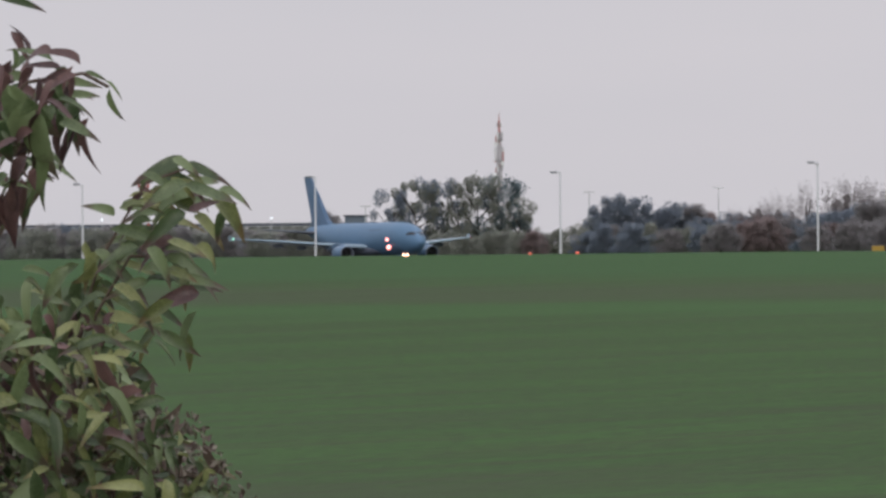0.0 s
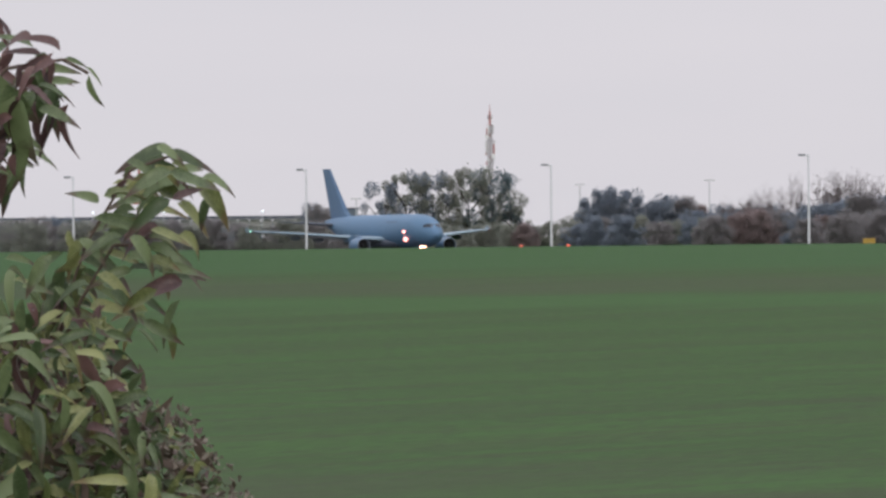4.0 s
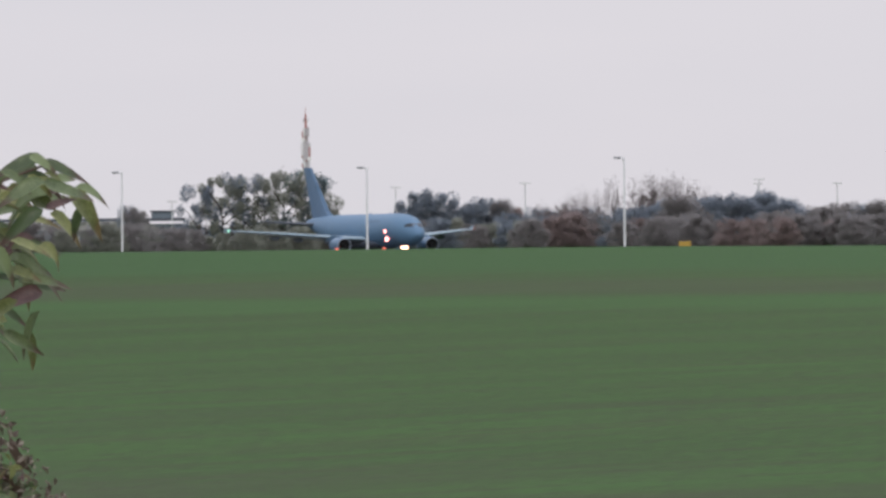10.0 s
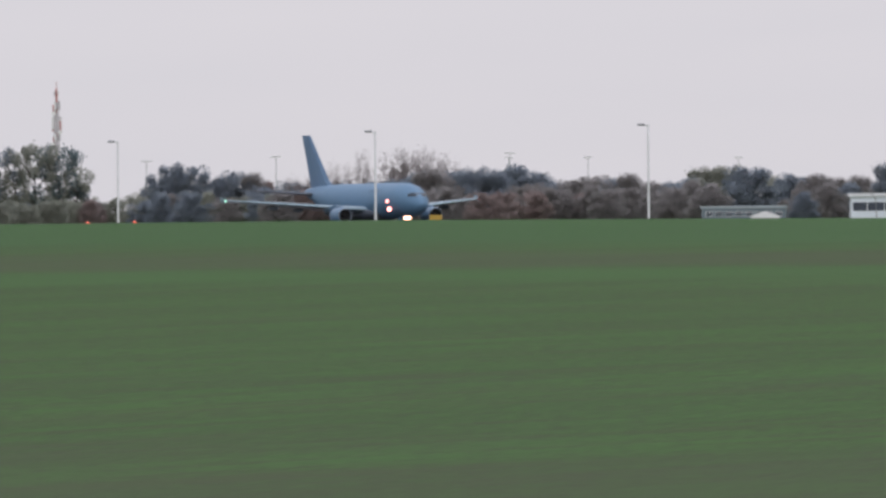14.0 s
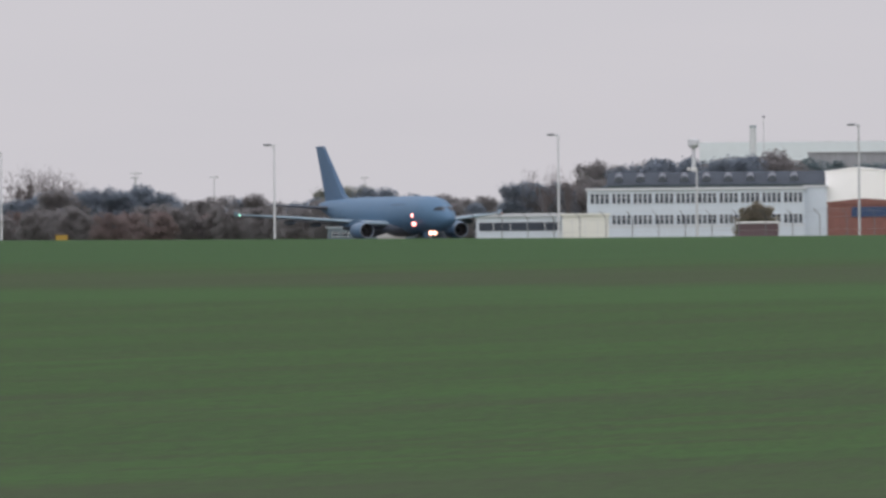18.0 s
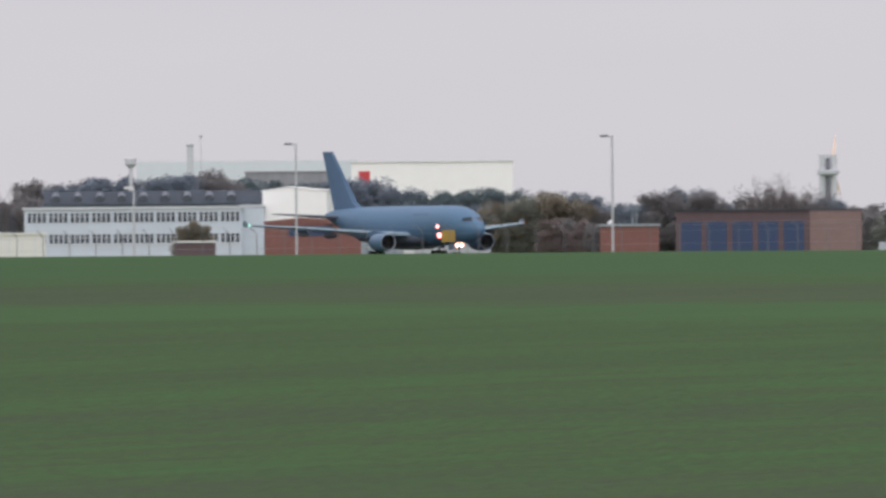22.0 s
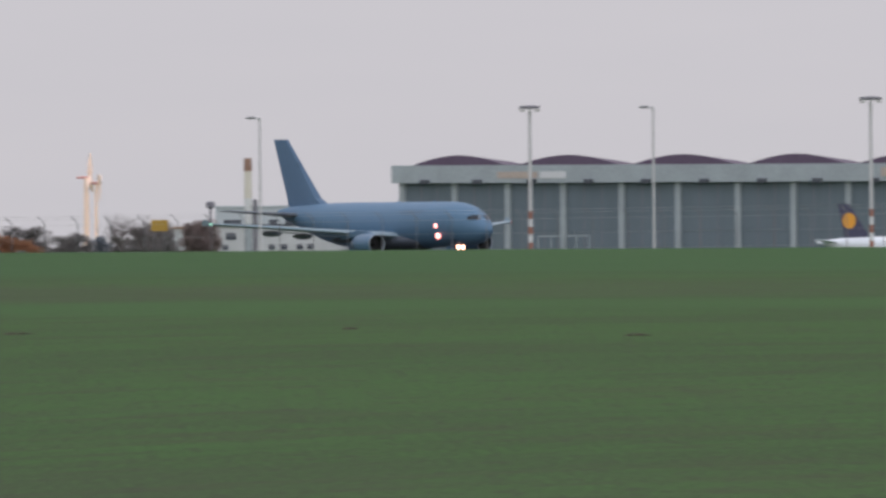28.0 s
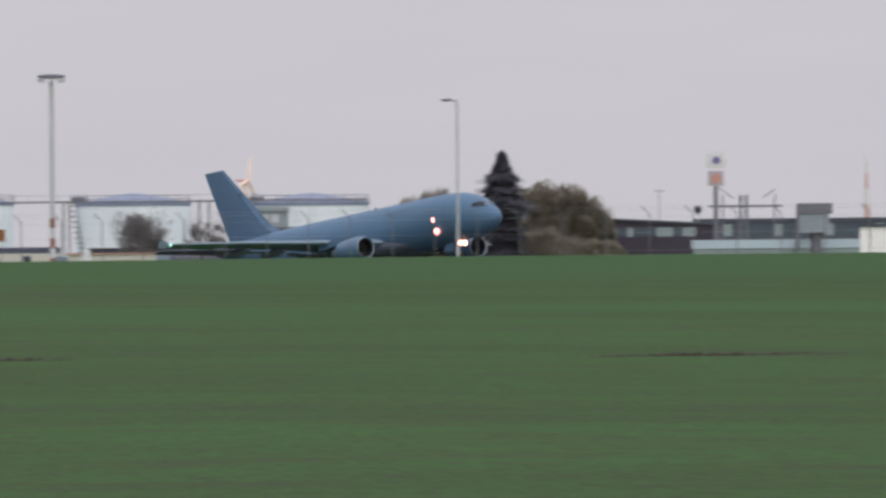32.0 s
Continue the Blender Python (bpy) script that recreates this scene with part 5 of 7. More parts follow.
th = flat_building("long_pale_hall", 39.474, 3250, 37.92, 30, 10.09, ROOF_PALE, ROOF_PALE, "long pale hall with a light roof")
RUST_TOP = material("rusted_band", (0.20, 0.115, 0.09), second=(0.38, 0.25, 0.19), rough=0.85, scale=0.9)
rw = site("striped_chimney", 39.251, 2650, "slim pale chimney with a faded red top", "chimney")
CH = [1.22, 5.72, 9.70, 13.94, 15.97]
for z0, z1, mm in zip(CH, CH[1:], (PARAPET, FAR_PALE, CREAM_WALL, RUST_TOP)):
    part("band", tube(B(), (0, 0, min(z0, z1) - (1.5 if mm == PARAPET else 0)), (0, 0, z1), 0.62, 0.6, 14), mm, rw)
part("flue", tube(B(), (1.1, 0, -0.2), (1.1, 0, 9.52), 0.36, 0.34, 10), RAIL_STEEL, rw)
vt = mast("vent_stack", 39.123, 2760, 8.59, 0.3, "dark roof vent stack", "vent", RAIL_STEEL)
part("cowl", lathe(B(), ((0.3, 0), (0.75, 0.3), (0.75, 1.0), (0.3, 1.2)), (0, 0, 8.40), n=12), RAIL_STEEL, vt)

# ---- maintenance hangar ----
HX, HY = plan(42.089, 3000)
hangar = thing("hangar", pose(HX, HY, ground_z(HX, HY), 0, 0.33, 23.2), "long grey maintenance hangar with six vaulted roofs", "hangar")
HL, HD = 136.2, 56.0
BAY_X = [-HL * (1328 - q) / 1210.0 for q in (118, 212, 307, 406, 510, 610, 716, 814, 910, 1015, 1117, 1222, 1328)]
HP1, HP0 = 16.30, 13.10
box_part("parapet", hangar, PARAPET, -HL - 1.6, 0.6, -1.2, 1.5, HP0, HP1)
box_part("rear_wall", hangar, GREY_WALL, -HL, 0, HD - 0.6, HD, -0.3, HP0 - 5)
box_part("left_wall", hangar, GREY_WALL, -HL, -HL + 0.5, 0.2, HD, -0.3, HP0)
BAYS = 12
for k in range(BAYS):
    x0, x1 = BAY_X[k], BAY_X[k + 1]
    door = box_part("hangar_door", hangar, GREY_WALL, x0 + 0.55, x1 - 0.55, 0.35, 0.75, -0.3, HP0)
    for q in range(1, 3):
        xx = x0 + 0.55 + q * (x1 - x0 - 1.1) / 3
        box_part("door_joint", door, RAIL_STEEL, xx - 0.08, xx + 0.08, 0.3, 0.35, 0, HP0)
    for q in (0.33, 0.66):
        box_part("door_rail", door, GREY_WALL, x0 + 0.55, x1 - 0.55, 0.3, 0.34, HP0 * q, HP0 * q + 0.12)
    box_part("floodlight", hangar, ROOF_DARK, (x0 + x1) / 2 - 0.8, (x0 + x1) / 2 + 0.8, -2.0, -1.2, HP0 - 0.2, HP0 + 0.6)
for k in range(BAYS + 1):
    x0 = BAY_X[k]
    box_part("pillar", hangar, PARAPET, x0 - 0.55, x0 + 0.55, -0.2, 0.9, -0.3, HP0)
for k in range(6):
    bm = B()
    rings = []
    for y, drop in ((1.5, 0.0), (16, 0.9), (30, 2.2), (44, 4.0), (HD, 6.2)):
        ring = []
        for q in range(13):
            f = q / 12
            ring.append((BAY_X[2 * k] + f * (BAY_X[2 * k + 2] - BAY_X[2 * k]), y, HP1 - 0.4 - drop + 2.2 * math.sin(math.pi * f)))
        ring += [(BAY_X[2 * k + 2], y, HP1 - 0.7 - drop), (BAY_X[2 * k], y, HP1 - 0.7 - drop)]
        rings.append(ring)
    part("roof_vault", loft(bm, rings), ROOF_PURPLE, hangar, smooth=False)
SIDE = [(0.0, 1.5, -0.3), (0.0, HD, -0.3), (0.0, HD, HP1 - 6.9), (0.0, 44, HP1 - 4.7), (0.0, 30, HP1 - 2.9), (0.0, 16, HP1 - 1.6), (0.0, 1.5, HP1 - 0.7)]
part("right_wall", loft(B(), [[(dx, y, z) for _, y, z in SIDE] for dx in (-0.5, 0.0)]), END_WALL, hangar)
part("stair_flight", loft(B(), [[(x, 1.6, HP0 + 1.5), (x, 14, HP0 + 0.1), (x, 25, HP0 - 1.8), (x, 25, HP0 - 2.05), (x, 14, HP0 - 0.35), (x, 1.6, HP0 + 0.9)] for x in (0.35, 0.9)]), FRAME_WHITE, hangar, "white sloping roof strip on the end wall")
part("end_door", loft(B(), [[(x, 1.6, -0.3), (x, 43, -0.3), (x, 43, HP0 - 7.4), (x, 25, HP0 - 2.1), (x, 14, HP0 - 0.4), (x, 1.6, HP0 + 0.85)] for x in (0.02, 0.3)]), END_DOOR, hangar, "blue-grey sheet lower end wall")
part("verge", loft(B(), [[(x, 25, HP0 - 1.9), (x, 43, HP0 - 7.2), (x, 50, HP0 - 9.0), (x, 50, HP0 - 9.5), (x, 43, HP0 - 7.7), (x, 25, HP0 - 2.4)] for x in (0.32, 0.8)]), RAIL_STEEL, hangar, "dark sloping verge")
for k in range(6):
    box_part("sheet_seam", hangar, FRAME_WHITE, 0.3, 0.36, 3.0, 40 - 2.2 * k, 1.2 + 1.5 * k, 1.32 + 1.5 * k)
for y in (9, 19, 29, 39):
    box_part("wall_rib", hangar, PARAPET, 0.3, 0.4, y, y + 0.3, -0.3, HP0 - 1.0 - 0.17 * y)
box_part("end_pier", hangar, HALL_WHITE, 0.0, 0.7, -1.2, 1.4, HP0, HP1 - 0.2, "bright end of the parapet")
# sign: plain bars in amber and one in white for lettering and emblem
for xa, xb, mm, lab in ((975, 1002, PARAPET, "faded round emblem"), (1022, 1085, ORANGE, "amber bar of lettering"), (1088, 1143, ORANGE, "amber bar of lettering"), (1157, 1205, ORANGE, "amber bar of lettering"), (1207, 1243, ORANGE, "amber bar of lettering")):
    fa, fb = ((q - 1330) / 1210.0 for q in (xa, xb))
    box_part("sign_bar", hangar, SIGN_FADED if mm == PARAPET else SIGN_AMBER, fa * HL, fb * HL, -1.3, -1.2, HP0 + 0.9, HP1 - 0.7, lab)
fa, fb = ((q - 1330) / 1210.0 for q in (372, 418))
box_part("sign_bar", hangar, FRAME_WHITE, fa * HL, fb * HL, -1.3, -1.2, HP0 + 0.8, HP0 + 2.0, "white bar of lettering")
fa, fb = ((q - 1330) / 1210.0 for q in (296, 368))
box_part("sign_bar", hangar, SIGN_FADED, fa * HL, fb * HL, -1.3, -1.2, HP0 + 0.8, HP0 + 2.0, "faded bar of lettering")
ladder = site("boarding_steps", 40.316, 2950, "white framework steps before the hangar", "steps")
for dx in (-4.4, -2.2, 0.0, 2.2, 4.4):
    part("leg", tube(B(), (dx, 0, 0), (dx, 0, 3.8), 0.1, n=6), PARAPET, ladder)
box_part("platform", ladder, PARAPET, -4.5, 4.5, -0.6, 0.6, 3.6, 3.8)

# dark lattice tower beside the hangar's end wall
lt_ = site("lattice_tower", 42.304, 2860, "dark square lattice tower with a floodlight head", "tower")
for dx in (-0.7, 0.7):
    for dy in (-0.7, 0.7):
        part("leg", tube(B(), (dx, dy, -0.2), (dx, dy, 12.6), 0.24, n=6), RAIL_STEEL, lt_)
for k in range(9):
    for turn in (-1, 1):
        for dy in (-0.7, 0.7):
            part("brace", tube(B(), (-0.7 * turn, dy, 1.4 * k), (0.7 * turn, dy, 1.4 * k + 1.4), 0.14, n=4), RAIL_STEEL, lt_)
box_part("head", lt_, RAIL_STEEL, -1.0, 1.0, -0.8, 0.8, 12.4, 13.3, "dark floodlight head")
part("spike", tube(B(), (-0.6, 0, 13.2), (-0.6, 0, 15.0), 0.07, n=6), RAIL_STEEL, lt_)

# parked airliner before the hangar
PB, PR = 41.505, 2900
jet = site("parked_airliner", PB, PR, "parked white airliner with a navy tail and amber disc", "airplane", 0)
JL = 34.03
JZ = 3.31 - 1.65
rings = []
for f, rr, dz in ((0.0, 0.15, 0.7), (0.06, 0.6, 0.6), (0.16, 1.3, 0.25), (0.3, 1.65, 0), (0.8, 1.65, 0), (0.9, 1.5, -0.1), (0.96, 1.0, -0.25), (1.0, 0.15, -0.4)):
    rings.append([(-JL / 2 + f * JL, rr * math.cos(2 * math.pi * i / 20), JZ + dz + rr * math.sin(2 * math.pi * i / 20)) for i in range(20)])
part("fuselage", loft(B(), rings), JET_WHITE, jet, smooth=True)
xf = -13.24
tail = part("fin", loft(B(), [[(xf + a, -t, z), (xf + a + c, -t, z), (xf + a + c, t, z), (xf + a, t, z)] for a, c, z, t in ((1.2, 4.6, JZ + 1.0, 0.22), (0.0, 1.9, 8.98, 0.12))]), NAVY, jet)
part("tail_disc", lathe(B(), ((1.25, 0), (1.25, 0.06)), (0, 0, 0), n=20), DISC, tail, "amber disc on the tail").matrix_basis = Matrix.Translation((-11.31, -0.35, 6.07)) @ Matrix.Rotation(radians(90), 4, "X") @ Matrix.Diagonal((0.9, 1.1, 1, 1))
for side in (-1, 1):
    part("wing", loft(B(), [[(x0, side * y, z), (x0 + c, side * y, z), (x0 + c, side * y, z - 0.3), (x0, side * y, z - 0.3)] for x0, c, y, z in ((-2.5, 5.0, 1.2, JZ - 0.9), (-6.0, 1.6, 13.5, JZ + 0.1))]), JET_WHITE, jet)
    part("engine", tube(B(), (0.5, side * 4.6, JZ - 1.35), (3.8, side * 4.6, JZ - 1.35), 0.75, 0.85, 16), PARAPET, jet)
    part("tailplane", loft(B(), [[(x0, side * y, z), (x0 + c, side * y, z), (x0 + c, side * y, z - 0.15), (x0, side * y, z - 0.15)] for x0, c, y, z in ((-JL / 2 + 1.5, 2.4, 0.4, JZ + 0.9), (-JL / 2 - 0.2, 1.2, 5.4, JZ + 1.2))]), JET_WHITE, jet)
    part("main_wheel", tube(B(), (-0.5, side * 2.4 - 0.2, 0.5), (-0.5, side * 2.4 + 0.2, 0.5), 0.5, n=14), TYRE, jet)
part("nose_wheel", tube(tube(B(), (JL / 2 - 4, -0.15, 0.4), (JL / 2 - 4, 0.15, 0.4), 0.4, n=14), (JL / 2 - 4, 0, 0.4), (JL / 2 - 4, 0, JZ - 1.4), 0.1, n=8), TYRE, jet)
box_part("cockpit_window", jet, PANE, JL / 2 - 2.6, JL / 2 - 1.6, -1.15, -1.1, JZ + 0.3, JZ + 0.75)


# tall apron masts with round heads and striped feet
def high_mast(b, r, h, span):
    e = site("high_mast", b, r, "tall apron floodlight mast with a striped foot", "lamp mast", 0, "apron floodlight masts")
    part("pole", tube(B(), (0, 0, 0), (0, 0, h), 0.33, 0.24, 14), GALV, e)
    head = part("crown", lathe(B(), ((0.4, 0), (span / 2, 0.1), (span / 2, 0.45), (0.4, 0.6)), (0, 0, h - 0.3), n=18), RAIL_STEEL, e)
    for k in range(8):
        a = math.pi * 2 * k / 8
        box_part("floodlight", head, GALV, span * 0.42 * math.cos(a) - 0.25, span * 0.42 * math.cos(a) + 0.25, span * 0.42 * math.sin(a) - 0.25, span * 0.42 * math.sin(a) + 0.25, h - 0.75, h - 0.3)
    for k in range(6):
        part("stripe_band", tube(B(), (0, 0, 0.1 + 1.25 * k), (0, 0, 1.3 + 1.25 * k), 0.345, 0.34, 14), FADED_RED if k % 2 else FAR_PALE, e)


high_mast(40.205, 2700, 24.11, 3.3)
high_mast(41.357, 2650, 24.84, 3.5)
high_mast(43.727, 2100, 25.10, 3.3)


# ---- fuel depot ----
def fuel_tank(b, r, rad, h):
    e = site("fuel_tank", b, r, "white round fuel tank with a railed roof", "storage tank", 0, "fuel tanks")
    part("shell", lathe(B(), ((rad, -0.2), (rad, h * 0.33), (rad + 0.04, h * 0.33), (rad + 0.04, h * 0.36), (rad, h * 0.36), (rad, h - 0.3), (rad + 0.12, h - 0.25), (rad + 0.12, h)), n=48), TANK_WHITE, e)
    part("rim_band", lathe(B(), ((rad + 0.13, h - 0.45), (rad + 0.16, h - 0.45), (rad + 0.16, h + 0.05), (rad + 0.13, h + 0.05)), n=48), TANK_DOME, e, "blue-grey rim band")
    part("dome_roof", lathe(B(), ((rad, h), (rad * 0.6, h + 0.60), (rad * 0.2, h + 1.15), (0.05, h + 1.3)), n=36), TANK_DOME, e, "pale blue-grey shallow dome roof")
    for k in range(20):
        a = math.pi * 2 * k / 20
        part("rail_post", tube(B(), (rad * math.cos(a), rad * math.sin(a), h), (rad * math.cos(a), rad * math.sin(a), h + 0.95), 0.05, n=5), RAIL_STEEL, e)
    for z in (0.5, 0.95):
        part("hand_rail", lathe(B(), ((rad - 0.04, h + z - 0.03), (rad + 0.04, h + z - 0.03), (rad + 0.04, h + z + 0.03), (rad - 0.04, h + z + 0.03)), n=40, caps=False), RAIL_STEEL, e)
    for k in range(14):
        a = math.pi + 0.1 + 0.055 * k
        p = Vector(((rad + 0.5) * math.cos(a), (rad + 0.5) * math.sin(a), h * (1 - k / 14)))
        box_part("stair_tread", e, RAIL_STEEL, p.x - 0.45, p.x + 0.45, p.y - 0.45, p.y + 0.45, p.z - 0.5, p.z - 0.35)
    px = -(rad - 0.2)
    landing = box_part("stair_landing", e, RAIL_STEEL, px - 0.9, px + 1.2, -1.6, 0.4, h - 0.1, h + 0.12, "dark steel stair landing")
    for dx in (-0.85, -0.2, 0.5, 1.15):
        part("rail_post", tube(B(), (px + dx, -1.55, h + 0.1), (px + dx, -1.55, h + 1.15), 0.06, n=5), RAIL_STEEL, landing)
    box_part("rail_panel", landing, RAIL_STEEL, px - 0.9, px + 1.2, -1.6, -1.54, h + 0.2, h + 0.8)
    return e


fuel_tank(43.403, 2330, 15.69 / 2, 10.30)
fuel_tank(44.000, 2330, 15.69 / 2, 10.17)
fuel_tank(44.600, 2330, 15.84 / 2, 10.10)
walk_way = site("pipe_bridge", 44.004, 2310, "steel catwalk joining the fuel tanks", "catwalk")
CZ = 10.10
box_part("deck", walk_way, RAIL_STEEL, -31.57, 31.95, -0.5, 0.5, CZ, CZ + 0.25)
for k in range(34):
    x = -31.57 + k * 63.52 / 33
    if -17.2 < x < -7.0 or 7.0 < x < 17.2:
        part("rail_post", tube(B(), (x, -0.5, CZ + 0.2), (x, -0.5, CZ + 1.0), 0.035, n=5), PARAPET, walk_way)
for xa, xb in ((-17.2, -7.0), (7.0, 17.2)):
    part("hand_rail", tube(B(), (xa, -0.5, CZ + 1.0), (xb, -0.5, CZ + 1.0), 0.035, n=5), PARAPET, walk_way)
for xx in (640, 925, 935, 1165, 1182, 1240):
    x = (xx - 1050) / 30000 * 2310
    part("support", tube(B(), (x, 0, -0.2), (x, 0, CZ), 0.16, n=8), PARAPET, walk_way)
booth = site("filling_gantry", 44.449, 2120, "grey open filling gantry with a railed platform", "gantry")
for dx in (-2.6, 2.6):
    for dy in (-1.4, 1.4):
        part("post", tube(B(), (dx, dy, -0.2), (dx, dy, 8.63), 0.16, n=8), PARAPET, booth)
box_part("roof", booth, PARAPET, -2.9, 2.9, -1.7, 1.7, 8.35, 8.84)
box_part("deck", booth, RAIL_STEEL, -2.9, 4.2, -1.7, 1.7, 6.09, 6.37)
room = box_part("upper_room", booth, PARAPET, -2.5, 2.5, -1.3, 1.3, 6.37, 8.35)
# opaque white panels; the panes' reflection is only this pale colour
for dx in (-1.5, -0.2, 1.1):
    box_part("window", room, FRAME_WHITE, dx - 0.5, dx + 0.5, -1.36, -1.3, 6.9, 7.95, "window painted pale for its reflection")
box_part("cabin", booth, ROOF_DARK, -2.5, 2.5, -1.2, 1.2, 4.39, 5.9, "dark lower cabin")
for k in range(10):
    lx = -16.99 + 3.6 * k
    e = site("tank_wagon", 44.252 + (lx / 2080) * 57.3, 2080, "dark parked tank trailer in a row", "trailer", 0, "parked trailers")
    part("barrel", tube(B(), (-1.6, 0, 2.0), (1.6, 0, 2.0), 0.8, n=16), TRUCK_DARK if k % 3 else GREY_WALL, e)
    box_part("chassis", e, TRUCK_DARK, -1.7, 1.7, -0.8, 0.8, 0.7, 1.2)
    for x in (-1.0, 1.0):
        part("wheel", tube(B(), (x, -0.9, 0.45), (x, -0.6, 0.45), 0.45, n=12), TYRE, e)
cone = site("sand_cone", 43.841, 2020, "white canvas cone over a stored item", "tarpaulin")
part("tarpaulin", lathe(B(), ((1.2, 0), (0.9, 1.2), (0.4, 3.0), (0.1, 4.16)), n=12), CANVAS, cone)
flat_building("depot_wall", 43.927, 2030, 10.49, 0.6, 3.20, CREAM_WALL, SALMON, "low cream wall with a salmon coping", lip=0.2)
OFFICE_SLATE = material("slate_blue_cladding", (0.135, 0.155, 0.205), rough=0.7, vary=0.15, scale=0.3)
dw = flat_building("depot_office", 44.653, 2180, 21.07, 8, 6.28, MAROON, ROOF_DARK, "low maroon office with a slate-blue upper band beside fuel tanks")
box_part("upper_band", dw, OFFICE_SLATE, -10.5, 10.5, -0.12, -0.004, 4.05, 5.9, "slate-blue upper cladding")
window_row(dw, [-7 + 2.0 * k for k in range(8)], 0, 2.45, 3.40, 1.3)
flat_building("freight_wall", 44.120, 2190, 20.2, 0.5, 3.9, YARD_BLUE, MAROON, "low dark blue yard wall with a maroon coping", lip=0.3)
# depot yard between hangar and tanks
beige = flat_building("boiler_house", 42.604, 2900, 9.47, 10, 5.71, CREAM_WALL, ROOF_DARK, "cream boiler house with a dark roof")
for xx in (879, 957):
    st = mast("flue_stack", 42.564 + (xx - 879) / 30000 * 57.3, 2750, 10.42, 0.42 if xx < 900 else 0.66, "grey flue stack with an orange cap", "chimney", PARAPET)
    part("cap", tube(B(), (0, 0, 10.42), (0, 0, 11.97), 0.5 if xx < 900 else 0.72, n=12), ORANGE, st, "orange cap")
for xx, yy in ((912, 235), (1007, 232), (1055, 228), (1184, 230), (1291, 222)):
    mast("lightning_rod", 42.627 + (xx - 912) / 30000 * 57.3, 2500, 17.77 + (235 - yy) / 12.0, 0.09, "thin grey lightning rod mast", "mast", GALV, "lightning rods")
wt = site("water_tower", 42.805, 3100, "white water tower with a blue band", "water tower")
part("shaft", tube(B(), (0, 0, -0.2), (0, 0, 12.80), 1.0, 0.95, 16), TANK_WHITE, wt)
part("tank", lathe(B(), ((0.9, 0), (1.15, 0.5), (1.2, 1.9), (0.9, 2.6), (0.2, 2.8)), (0, 0, 12.39), n=20), TANK_WHITE, wt)
part("band", tube(B(), (0, 0, 13.21), (0, 0, 14.04), 1.23, 1.24, 20), BAND_BLUE, wt, "blue painted band")
cont = flat_building("container_office", 43.036, 2215, 8.51, 4, 5.36, HALL_WHITE, FRAME_WHITE, "white container office with a flat roof")
box_part("lettering_bar", cont, STRIPE_RED, -2.0, 1.9, -0.05, 0, 3.9, 4.12, "faded red bar of lettering")
can = site("carport", 43.168, 2230, "flat-roofed carport over parked vehicles", "carport")
box_part("roof", can, RAIL_STEEL, -5.72, 5.72, -2, 2, 5.10, 5.40)
for k in range(5):
    part("post", tube(B(), (-0.37 + 1.5 * k, -1.8, -0.2), (-0.37 + 1.5 * k, -1.8, 5.10), 0.08, n=6), RAIL_STEEL, can)
for xx in (1205, 1240):
    vehicle(43.187 + (xx - 1205) / 30000 * 57.3, 2234, 2.6, 4.7, TRUCK_DARK, "dark vehicle under the carport", "truck")
YARD_PALE = material("pale_yard_wall", (0.55, 0.60, 0.64), rough=0.85, vary=0.12, scale=0.25)
yard = flat_building("yard_wall", 43.024, 2225, 56.00, 0.5, 3.9, YARD_PALE, YARD_BLUE, "long low whitish yard wall with a dark blue rail", lip=1.0)
for xx, ll, mm in ((830, 5.0, TRUCK_DARK), (932, 4.6, JET_WHITE), (1420, 6.0, CREAM_WALL), (1475, 5.0, CREAM_WALL), (1525, 5.0, CANVAS)):
    vehicle(42.471 + (xx - 830) / 30000 * 57.3, 2200, ll, 3.2, mm, "parked service vehicle in the fuel yard", "truck")

# ---- last buildings: dark station shed, gantry, sign pole, boarding bridge ----
stn = site("station_shed", 45.782, 2250, "low dark maroon shed with lit windows", "building")
SZ0, SZ1 = 7.51, 6.72
part("wall", loft(B(), [[(x, 0, -0.3), (x, 8, -0.3), (x, 8, zz - 0.3), (x, 0, zz - 0.3)] for x, zz in ((-7.35, SZ0), (7.20, SZ1))]), MAROON, stn)
part("roof", loft(B(), [[(x, -0.4, zz - 0.3), (x, 8.3, zz - 0.3), (x, 8.3, zz), (x, -0.4, zz)] for x, zz in ((-7.50, SZ0), (7.35, SZ1))]), ROOF_DARK, stn)
SLATE_GLASS = material("slate_glazing", (0.060, 0.085, 0.115), rough=0.3, vary=0.2, scale=0.5)
PIER_WALL = material("dim_grey_cladding", (0.085, 0.098, 0.125), rough=0.6, vary=0.15, scale=0.3)
for xa, xb, gm in ((1078, 1108, SLATE_GLASS), (1110, 1122, SHELTER), (1124, 1160, SLATE_GLASS), (1162, 1192, SHELTER), (1194, 1206, SLATE_GLASS), (1208, 1232, SHELTER)):
    box_part("window", stn, gm, (xa - 1170) / 30000 * 2250, (xb - 1170) / 30000 * 2250, -0.08, 0, 4.98, 6.18, "pale grey window" if gm is SHELTER else "dark slate window")
pier = flat_building("pier_building", 46.259, 2500, 31.50, 14, 7.77, PIER_WALL, ROOF_DARK, "long grey pier building with a glazed band", lip=0.7)
for k in range(18):
    gx = -11.00 + 1.5 * k
    gp = box_part("window", pier, SLATE_GLASS if k % 5 else SHELTER, gx - 0.68, gx + 0.68, -0.08, 0, 5.19, 6.94)
SHELTER_ROOF = material("pale_blue_roof", (0.44, 0.54, 0.60), rough=0.5, vary=0.08, scale=0.3)
